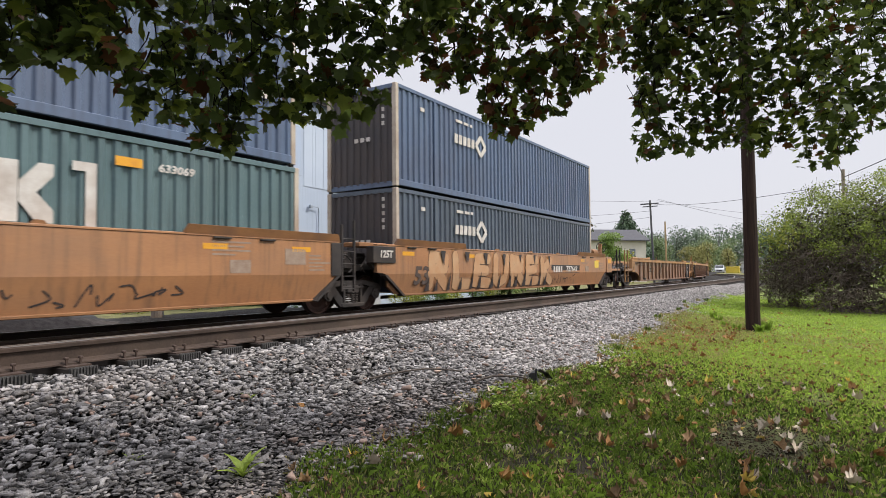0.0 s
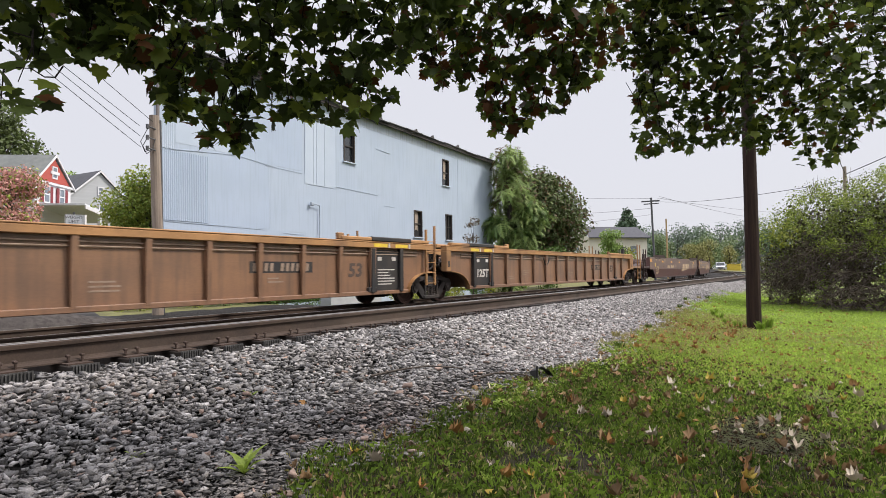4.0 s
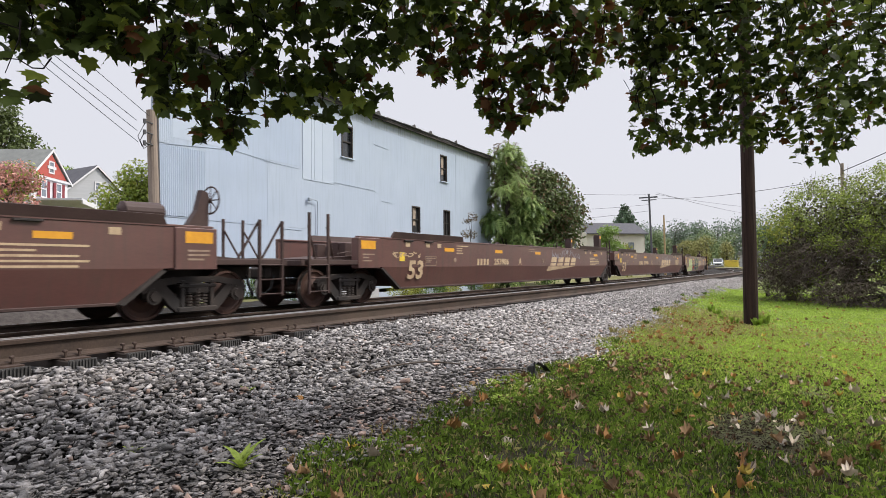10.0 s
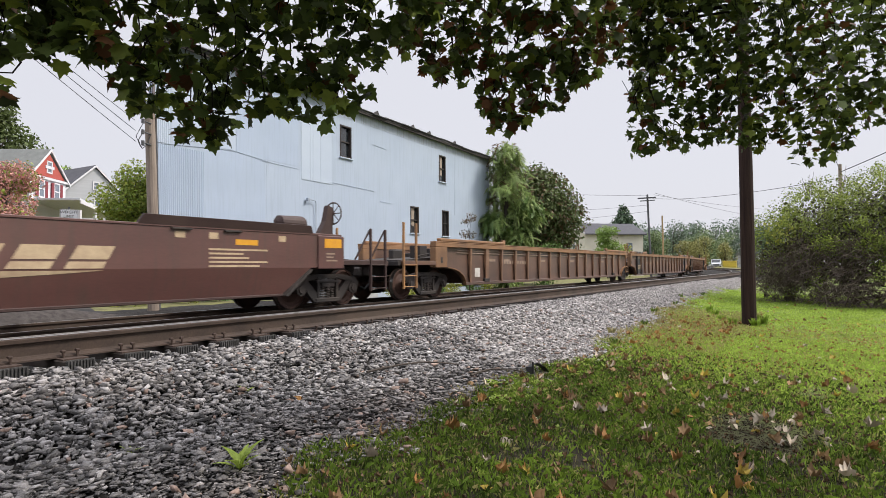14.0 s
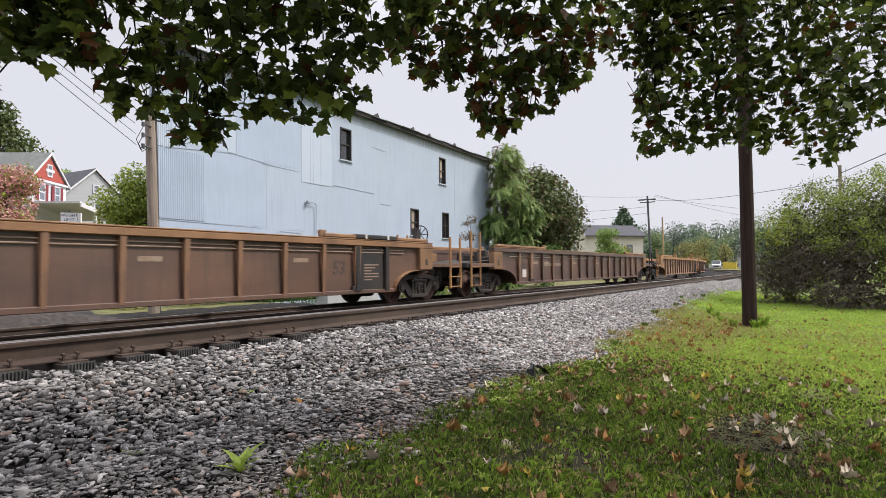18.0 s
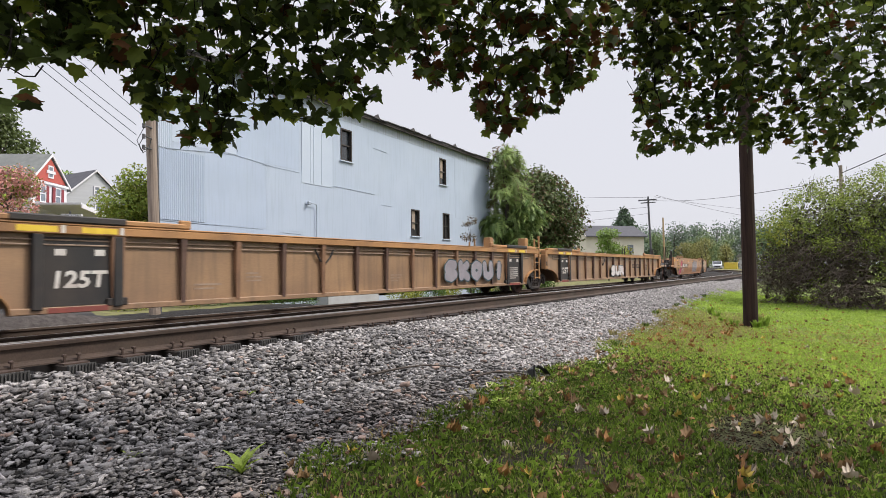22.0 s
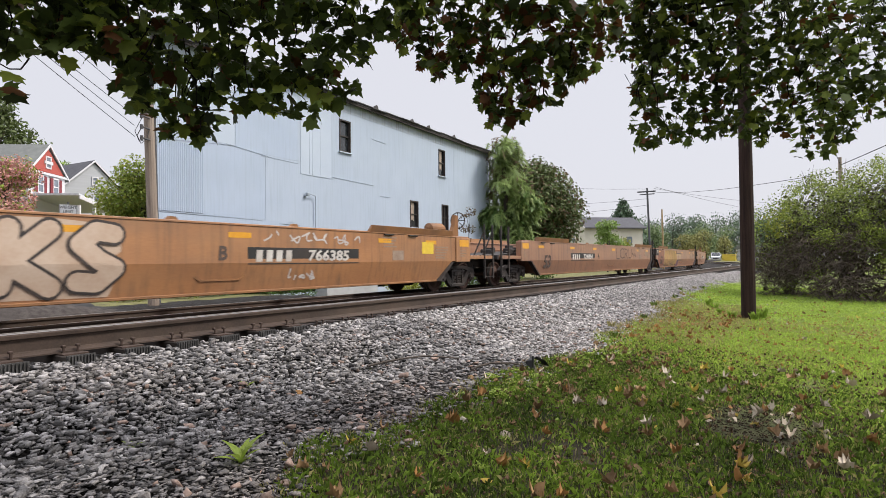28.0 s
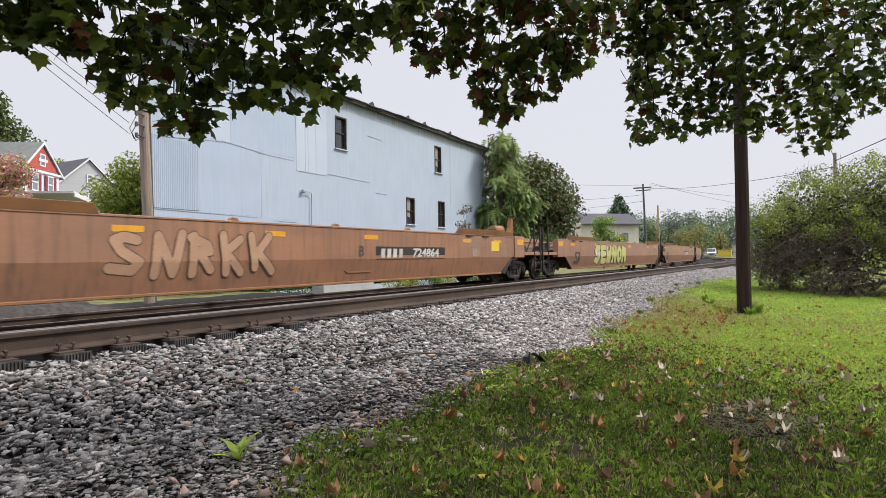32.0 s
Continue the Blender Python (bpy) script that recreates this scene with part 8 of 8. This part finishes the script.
# a long low heap of dark dirt behind the track
def heap():
    rows = []
    for i in range(54):
        x = -4 + i * 0.25
        e = smooth01(-4, -2, x) * (1 - smooth01(6.6, 9.1, x))
        row = []
        for j in range(13):
            u = j / 12
            y = 2.5 + 2.4 * u
            row.append((x, y, lift(x, y) - 0.03 + 0.52 * e * math.sin(math.pi * u) ** 1.4 * (0.85 + 0.3 * noise.noise((x * 1.3, y * 1.3, 5))) + 0.03 * noise.noise((x * 6, y * 6, 1))))
        rows.append(row)
    ob = thing("dirt_bank", "long low bank of dark dirt and gravel behind the track", "dirt bank", mb=MB().sheet(rows), material=mat("heap_dirt", (0.035, 0.03, 0.028), (0.085, 0.075, 0.07), rough=0.95, scale=7, fine=50, bump=0.8, spec=0.1))
    return ob


heap()
# the largest stones near the eye, one by one
rng = np.random.default_rng(90)
kinds = [poly_mesh("stone", v, ROCK_F, STONE_ONE) for v in stone_shapes(10, rng)]
for i in range(280):
    s, q = rng.uniform(0.8, 7.5), rng.uniform(-8.3, -6.5)
    if q < turf_edge(s):
        continue
    r = float(rng.uniform(0.035, 0.065))
    st = part("stone", kinds[i % 10], None, ballast, m=pose(s, q, lift(s, q) + r * 0.15, rng.uniform(-15, 15), rng.uniform(-15, 15), rng.uniform(0, 360)))
    st.scale = (r, r, r)

# ---- grass, fallen leaves and weeds on the camera's side ----
def blades(n, area, h0, h1, w, seed, material, edge=0.1, fade=None, bald=-0.62):
    """Leaning blades of grass, four corners each."""
    rng = np.random.default_rng(seed)
    x0, x1, y0, y1 = area
    xs, ys = rng.uniform(x0, x1, n), rng.uniform(y0, y1, n)
    ok = []
    for i in range(n):
        s, q = beside(xs[i], ys[i])
        patch = noise.noise((xs[i] * 0.9, ys[i] * 0.9, 7)) + 0.5 * noise.noise((xs[i] * 3.1, ys[i] * 3.1, 2))
        bare = math.exp(-(((xs[i] - 5.1) / 0.75) ** 2 + ((ys[i] + 10.78) / 0.4) ** 2)) * 1.7
        if fade and rng.random() > smooth01(fade[0], fade[1], xs[i] - 0.8 * (ys[i] + 10.5)):
            continue
        if q < turf_edge(s) + edge + 0.35 * patch and patch - bare > bald + 0.5 * rng.random() - 0.25:
            ok.append(i)
    xs, ys = xs[ok], ys[ok]
    n = len(xs)
    zs = np.array([lift(a, b) for a, b in zip(xs, ys)])
    a, h, lean = rng.uniform(0, 2 * np.pi, n), rng.uniform(h0, h1, n) * rng.uniform(0.5, 1.15, n), np.abs(rng.normal(0.0, 0.55, n))
    ww = w * rng.uniform(0.7, 1.4, n)
    dx, dy = np.cos(a), np.sin(a)
    v = np.zeros((n, 4, 3))
    for j, (side, up, fwd) in enumerate(((-1, -0.1, 0), (1, -0.1, 0), (0.5, 0.6, 0.3), (-0.1, 1.0, 1.0))):
        v[:, j, 0] = xs - dy * ww * side + dx * h * lean * fwd
        v[:, j, 1] = ys + dx * ww * side + dy * h * lean * fwd
        v[:, j, 2] = zs + h * up * (1 - 0.4 * lean * fwd)
    return poly_mesh("blades", v.reshape(-1, 3), np.arange(n * 4).reshape(n, 4), material)


# Near blades dark, far ones bright: the maple's shade is in their colour.
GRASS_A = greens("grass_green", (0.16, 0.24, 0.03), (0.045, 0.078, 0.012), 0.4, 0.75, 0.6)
GRASS_L = greens("grass_lit", (0.37, 0.49, 0.085), (0.26, 0.375, 0.062), 0.45, 0.4, 0.6)
GRASS_B = greens("grass_dry", (0.38, 0.33, 0.14), (0.28, 0.26, 0.1), 0.3, 0.3, 0.7)
earth = thing("bare_soil", "dark trodden soil with small clods in the grass", "soil", kind="stuff")
part("clod", stones(5200, 4.3, 6.0, -11.3, -10.25, 0.004, 0.016, 96, SOIL, 0.5), None, earth)["kind"] = "stuff"
part("clod", stones(5000, 2.0, 9, -12.3, -8.6, 0.004, 0.016, 97, SOIL, 0.5), None, earth)["kind"] = "stuff"
lawn = thing("grass", "mown grass with bare patches beside the gravel", "grass", kind="stuff")
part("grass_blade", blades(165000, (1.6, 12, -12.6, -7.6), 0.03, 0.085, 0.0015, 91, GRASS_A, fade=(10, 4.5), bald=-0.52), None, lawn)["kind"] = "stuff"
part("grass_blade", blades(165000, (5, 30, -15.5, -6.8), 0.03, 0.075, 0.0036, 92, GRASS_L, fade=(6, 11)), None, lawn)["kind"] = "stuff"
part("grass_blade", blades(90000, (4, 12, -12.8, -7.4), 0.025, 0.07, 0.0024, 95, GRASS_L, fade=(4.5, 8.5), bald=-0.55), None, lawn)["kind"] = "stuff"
part("grass_blade", blades(42000, (1.6, 14, -12.5, -7.6), 0.025, 0.07, 0.0017, 93, GRASS_B, 0.2), None, lawn, "dry straw-coloured blades")["kind"] = "stuff"
part("grass_blade", blades(16000, (9.5, 18, -9.9, -7.2), 0.04, 0.10, 0.003, 94, GRASS_B, 0.3), None, lawn, "dry straw-coloured blades")["kind"] = "stuff"


def tuft(x, y, n, h, w, material, label, seed, name="grass_tuft"):
    rng = np.random.default_rng(seed)
    z = lift(x, y)
    ob = thing(name, label, "grass", pose(x, y, z))
    mb = MB()
    for i in range(n):
        a, l = rng.uniform(0, 6.28), h * rng.uniform(0.5, 1.1)
        r0, lean = rng.uniform(0, 0.06), rng.uniform(0.1, 0.45)
        c, s = math.cos(a), math.sin(a)
        o = len(mb.v)
        mb.v += [(r0 * c - s * w, r0 * s + c * w, -0.02), (r0 * c + s * w, r0 * s - c * w, -0.02), (c * (r0 + l * lean * 0.4) + s * w * 0.7, s * (r0 + l * lean * 0.4) - c * w * 0.7, l * 0.62), (c * (r0 + l * lean), s * (r0 + l * lean), l * (1 - 0.3 * lean)), (c * (r0 + l * lean * 0.4) - s * w * 0.7, s * (r0 + l * lean * 0.4) + c * w * 0.7, l * 0.62)]
        mb.f.append((o, o + 1, o + 2, o + 3, o + 4))
    part("grass_blade", mb, material, ob)["kind"] = "stuff"
    return ob


for i, (x, y, n, h) in enumerate(((14.2, -10.0, 60, 0.42), (14.65, -10.1, 60, 0.5), (14.3, -9.55, 50, 0.4), (14.7, -9.75, 40, 0.36), (15.2, -9.2, 50, 0.34), (16.4, -8.9, 50, 0.4), (17.6, -8.6, 60, 0.42))):
    tuft(x, y, n * 2, h * 0.5, 0.003, GRASS_L, "long uncut grass tuft round the pole's foot" if i < 4 else "long grass tuft at the gravel's edge", 200 + i)
for i in range(16):
    x = 9.5 + i * 0.95
    tuft(x, turf_edge(x) + 0.05 + 0.25 * math.sin(i * 2.3), 40, 0.14, 0.0035, GRASS_B if i % 3 else GRASS_A, "dry grass tuft at the gravel's edge", 230 + i)

FALLEN = [greens("fallen_brown", (0.25, 0.15, 0.07), (0.14, 0.085, 0.04), 0.15, 0.45, 0.7), greens("fallen_orange", (0.32, 0.165, 0.05), (0.22, 0.11, 0.04), 0.2, 0.3, 0.7),
          greens("fallen_pale", (0.46, 0.40, 0.32), (0.30, 0.24, 0.18), 0.1, 0.3, 0.7), greens("fallen_yellow", (0.45, 0.33, 0.05), (0.33, 0.24, 0.05), 0.25, 0.3, 0.7)]
CURL = MAPLE.copy()
CURL[:, 0] *= 0.72
CURL[:, 2] = 1.9 * np.abs(CURL[:, 0]) ** 1.2 + 0.8 * (CURL[:, 1] - 0.4) ** 2 + 0.16 * np.sin(11 * CURL[:, 1] + 7 * CURL[:, 0])
CURL[:, 1] -= 0.4
CURL[:, :2] *= (0.55 + 0.45 * 0.42 / np.maximum(np.hypot(CURL[:, 0], CURL[:, 1]), 0.12))[:, None]
CURL = np.concatenate([[(0.0, 0.0, 0.0)], CURL])


def fallen(n, area, size, material, seed, gravel=0.0, high=0.0):
    """Curled dead leaves lying on the ground."""
    rng = np.random.default_rng(seed)
    x0, x1, y0, y1 = area
    xs, ys = rng.uniform(x0, x1, n), rng.uniform(y0, y1, n)
    ok = [i for i in range(n) if beside(xs[i], ys[i])[1] < turf_edge(xs[i]) + 0.1 or rng.random() < gravel]
    xs, ys = xs[ok], ys[ok]
    n = len(xs)
    zs = np.array([lift(a, b) for a, b in zip(xs, ys)]) + rng.uniform(0.015, 0.05, n) + high
    nrm = rng.normal(size=(n, 3)) * 0.22 + np.array([0, 0, 1.0])
    nrm[rng.random(n) < 0.35] *= -1
    nrm /= np.linalg.norm(nrm, axis=1)[:, None]
    tip = rng.normal(size=(n, 3))
    tip -= nrm * (tip * nrm).sum(1)[:, None]
    tip /= np.linalg.norm(tip, axis=1)[:, None]
    side = np.cross(tip, nrm)
    s = size * rng.uniform(0.55, 1.2, n)
    p = np.stack([xs, ys, zs], 1)
    v = p[:, None, :] + s[:, None, None] * (CURL[None, :, 0:1] * side[:, None, :] + CURL[None, :, 1:2] * tip[:, None, :] + CURL[None, :, 2:3] * nrm[:, None, :])
    k = len(CURL)
    v += rng.normal(0, 0.075, v.shape) * s[:, None, None]
    fan = np.array([(0, j, j + 1) for j in range(1, k - 1)] + [(0, k - 1, 1)])
    return poly_mesh("leaf", v.reshape(-1, 3), (fan[None] + k * np.arange(n)[:, None, None]).reshape(-1, 3), material)


CRUMB = greens("fallen_crumb", (0.13, 0.075, 0.04), (0.07, 0.042, 0.025), 0.1, 0.5, 0.8)
bits = thing("leaf_crumbs", "brown crumbled leaf scraps among the grass", "leaves", kind="stuff")
part("leaf_crumb", fallen(2600, (1.8, 9, -12.4, -7.6), 0.03, CRUMB, 330, 0.02, 0.01), None, bits)["kind"] = "stuff"
part("leaf_crumb", fallen(190, (9.3, 15.2, -9.8, -7.7), 0.075, FALLEN[1], 332, 0.02, 0.03), None, bits)["kind"] = "stuff"
part("leaf_crumb", fallen(1500, (8, 16, -12.5, -7.2), 0.035, FALLEN[1], 331, 0.02), None, bits)["kind"] = "stuff"
litter = thing("fallen_leaves", "brown and orange fallen maple leaves on the grass", "leaves", kind="stuff")
for i, (n1, n2, g) in enumerate(((130, 70, 0.03), (80, 130, 0.04), (85, 40, 0.01), (40, 35, 0.03))):
    part("leaf_litter", fallen(n1, (1.8, 8, -12.4, -7.4), 0.095, FALLEN[i], 300 + i, g), None, litter)["kind"] = "stuff"
    part("leaf_litter", fallen(n2, (8, 24, -14.5, -7.0), 0.07, FALLEN[i], 310 + i, g), None, litter)["kind"] = "stuff"
part("leaf_litter", fallen(20, (4.4, 6.0, -11.25, -10.3), 0.09, FALLEN[2], 340), None, litter, "pale curled leaves on the bare soil")["kind"] = "stuff"
part("leaf_litter", fallen(90, (5.2, 8.6, -9.9, -8.4), 0.075, FALLEN[0], 341, 0, 0.02), None, litter)["kind"] = "stuff"
WEED = greens("weed_leaf", (0.26, 0.34, 0.05), (0.15, 0.21, 0.035), 0.35, 0.35)


def weed(x, y, n, l, w, label, seed, up=0.7, category="weed"):
    """A rosette of long toothed leaves on reddish stalks."""
    rnd = random.Random(seed)
    ob = thing("weed", label, category, pose(x, y, lift(x, y)))
    for i in range(n):
        a, e = 2 * math.pi * i / n + rnd.uniform(-0.3, 0.3), up * rnd.uniform(0.6, 1.2)
        ll = l * rnd.uniform(0.7, 1.15)
        rows = []
        for j in range(7):
            u = j / 6
            r, z = ll * u * math.cos(e * (1 - 0.5 * u)), ll * u * math.sin(e * (1 - 0.4 * u))
            hw = w * (0.12 + 1.0 * math.sin(math.pi * min(u * 1.05, 1)) ** 1.2 * (0.8 + 0.3 * (j % 2))) * (1 if u > 0.15 else 0.3)
            c, s = math.cos(a), math.sin(a)
            rows.append([(r * c - s * hw, r * s + c * hw, z + hw * 0.3), (r * c, r * s, z), (r * c + s * hw, r * s - c * hw, z + hw * 0.3)])
        part("leaf", MB().sheet(rows), WEED, ob)
    return ob


weed(2.42, -8.22, 9, 0.20, 0.024, "bright green toothed weed growing in the gravel", 1, 1.25)
rnd = random.Random(12)
for i in range(86):
    x = rnd.uniform(4.6, 8.6) if i < 62 else rnd.uniform(2.6, 5)
    y = turf_edge(x) - rnd.uniform(-0.1, 0.55) if i < 62 else turf_edge(x) - rnd.uniform(0.1, 1.2)
    weed(x, y, rnd.randint(5, 8), rnd.uniform(0.06, 0.12) * (1 if i < 62 else 0.6), rnd.uniform(0.016, 0.028) * (1 if i < 62 else 0.6), "low broad-leaved weed among the grass", 20 + i, rnd.uniform(0.5, 1.0))
for x, y in ((2.1, -7.6), (3.3, -7.2), (1.5, -8.4)):
    weed(x, y, 6, 0.08, 0.01, "small weed sprouting between stones", 90, 0.9)
# a bent black scrap and two dead sticks on the gravel
sc = thing("scrap", "bent piece of black scrap lying at the gravel's edge", "scrap", pose(6.5, -8.40, lift(6.5, -8.4), 0, 0, -30))
part("shell", MB().sheet([[(-0.14, -0.06, 0.0), (-0.12, -0.05, 0.12), (-0.02, 0.0, 0.15), (0.1, 0.0, 0.09), (0.16, -0.03, 0.0)], [(-0.13, 0.08, 0.0), (-0.1, 0.1, 0.09), (-0.02, 0.12, 0.12), (0.09, 0.1, 0.08), (0.15, 0.07, 0.0)]]), HOSE, sc)
part("rib", MB().tube((-0.12, -0.055, 0.0), (-0.11, -0.05, 0.17), 0.012, 6), HOSE, sc)
part("base", MB().box(-0.12, 0.13, -0.03, 0.08, -0.01, 0.03, 0.01), HOSE, sc)
def stick(x0, y0, x1, y1, r, label, seed):
    rnd = random.Random(seed)
    p, q = Vector((x0, y0, lift(x0, y0) + 0.04)), Vector((x1, y1, lift(x1, y1) + 0.05))
    pts = [p.lerp(q, i / 5) + Vector((rnd.uniform(-0.03, 0.03), rnd.uniform(-0.03, 0.03), 0.05 * math.sin(math.pi * i / 5))) for i in range(6)]
    thing("stick", label, "stick", mb=MB().path(pts, r, 6, r * 0.5), material=BARK)
stick(4.65, -7.35, 5.75, -7.75, 0.014, "thin dark dead branch lying on the gravel", 4)
stick(5.55, -8.05, 6.25, -8.3, 0.016, "dark dead stick lying on the gravel", 5)



# how far each hanging bough swings along the camera's left-right line, in metres
SWAY = {
    "left": ((0, -0.16), (1.2, -0.02), (3, 0.0), (6, 0.02), (9, 0.0), (10.5, -0.06), (12, -0.15), (14, -0.17), (17, -0.2), (19, -0.27), (20.5, -0.15), (23, -0.09), (25, -0.12), (28, -0.12), (30, -0.18), (32, -0.24)),
    "mid": ((0, -0.03), (3, 0.0), (6, 0.03), (9, 0.0), (12, -0.05), (14, -0.1), (17, -0.1), (19, -0.15), (21, -0.1), (23, -0.06), (26, -0.1), (28, -0.18), (30, -0.15), (32, -0.16)),
    "spray": ((0, -0.2), (1.2, -0.03), (3, 0.0), (6, 0.02), (9, 0.0), (10.5, -0.06), (12, -0.15), (14, -0.17), (17, -0.2), (19, -0.27), (20.5, -0.15), (23, -0.06), (25, -0.1), (28, -0.12), (30, -0.18), (32, -0.24)),
    "centre": ((0, 0.02), (3, 0.0), (6, 0.02), (9, 0.0), (14, 0.02), (18, -0.05), (20, -0.06), (23, 0.0), (28, 0.01), (32, 0.0)),
    "edge": ((0, 0.02), (9, 0.0), (19, 0.04), (32, 0.02)),
    "right": ((0, 0.02), (3, 0.0), (6, 0.01), (9, 0.0), (13, -0.01), (19, 0.05), (21, 0.05), (23, 0.03), (28, 0.02), (32, 0.02)),
}


def motions():
    """The train runs through at a steady speed."""
    for ob, (kind, s0, s1, fc, rc) in zip(MADE, UNITS):
        rows = []
        for t in range(0, 33):
            x, y, a = along(s0 - SPEED * t)
            x2, y2, a2 = along(s1 - SPEED * t)
            rows.append((float(t), pose(x, y, 0, 0, 0, math.degrees(math.atan2(y2 - y, x2 - x)))))
        walk(ob, rows)
        # the wheels turn while their car rolls past the camera
        for w, k in WHEELS.get(MADE.index(ob), []):
            sc = s0 + w.parent.matrix_basis.translation.x + k
            n0, n1 = max(0, math.ceil((sc - 26) / SPEED * 30)), min(960, math.floor((sc - 2) / SPEED * 30))
            if n1 > n0:
                spin = [(0.0, n0)] * (n0 > 0) + [(n / 30, n) for n in range(n0, n1 + 1)] + [(32.0, n1)] * (n1 < 960)
                walk(w, [(tt, pose(k, 0, 0.459, 0, -math.degrees(SPEED / 30 * n / 0.459) % 360, 0)) for tt, n in spin])
        for box, car, off, z in BOXES:
            if MADE[car] is ob:
                walk(box, [(tt, m @ pose(off, 0, z)) for tt, m in rows])

    for nm, rows in SWAY.items():
        walk(BOUGHS[nm], [(float(tt), pose(d * 0.54, -d * 0.84, 0.02 * math.sin(tt * 1.3))) for tt, d in rows])


motions()
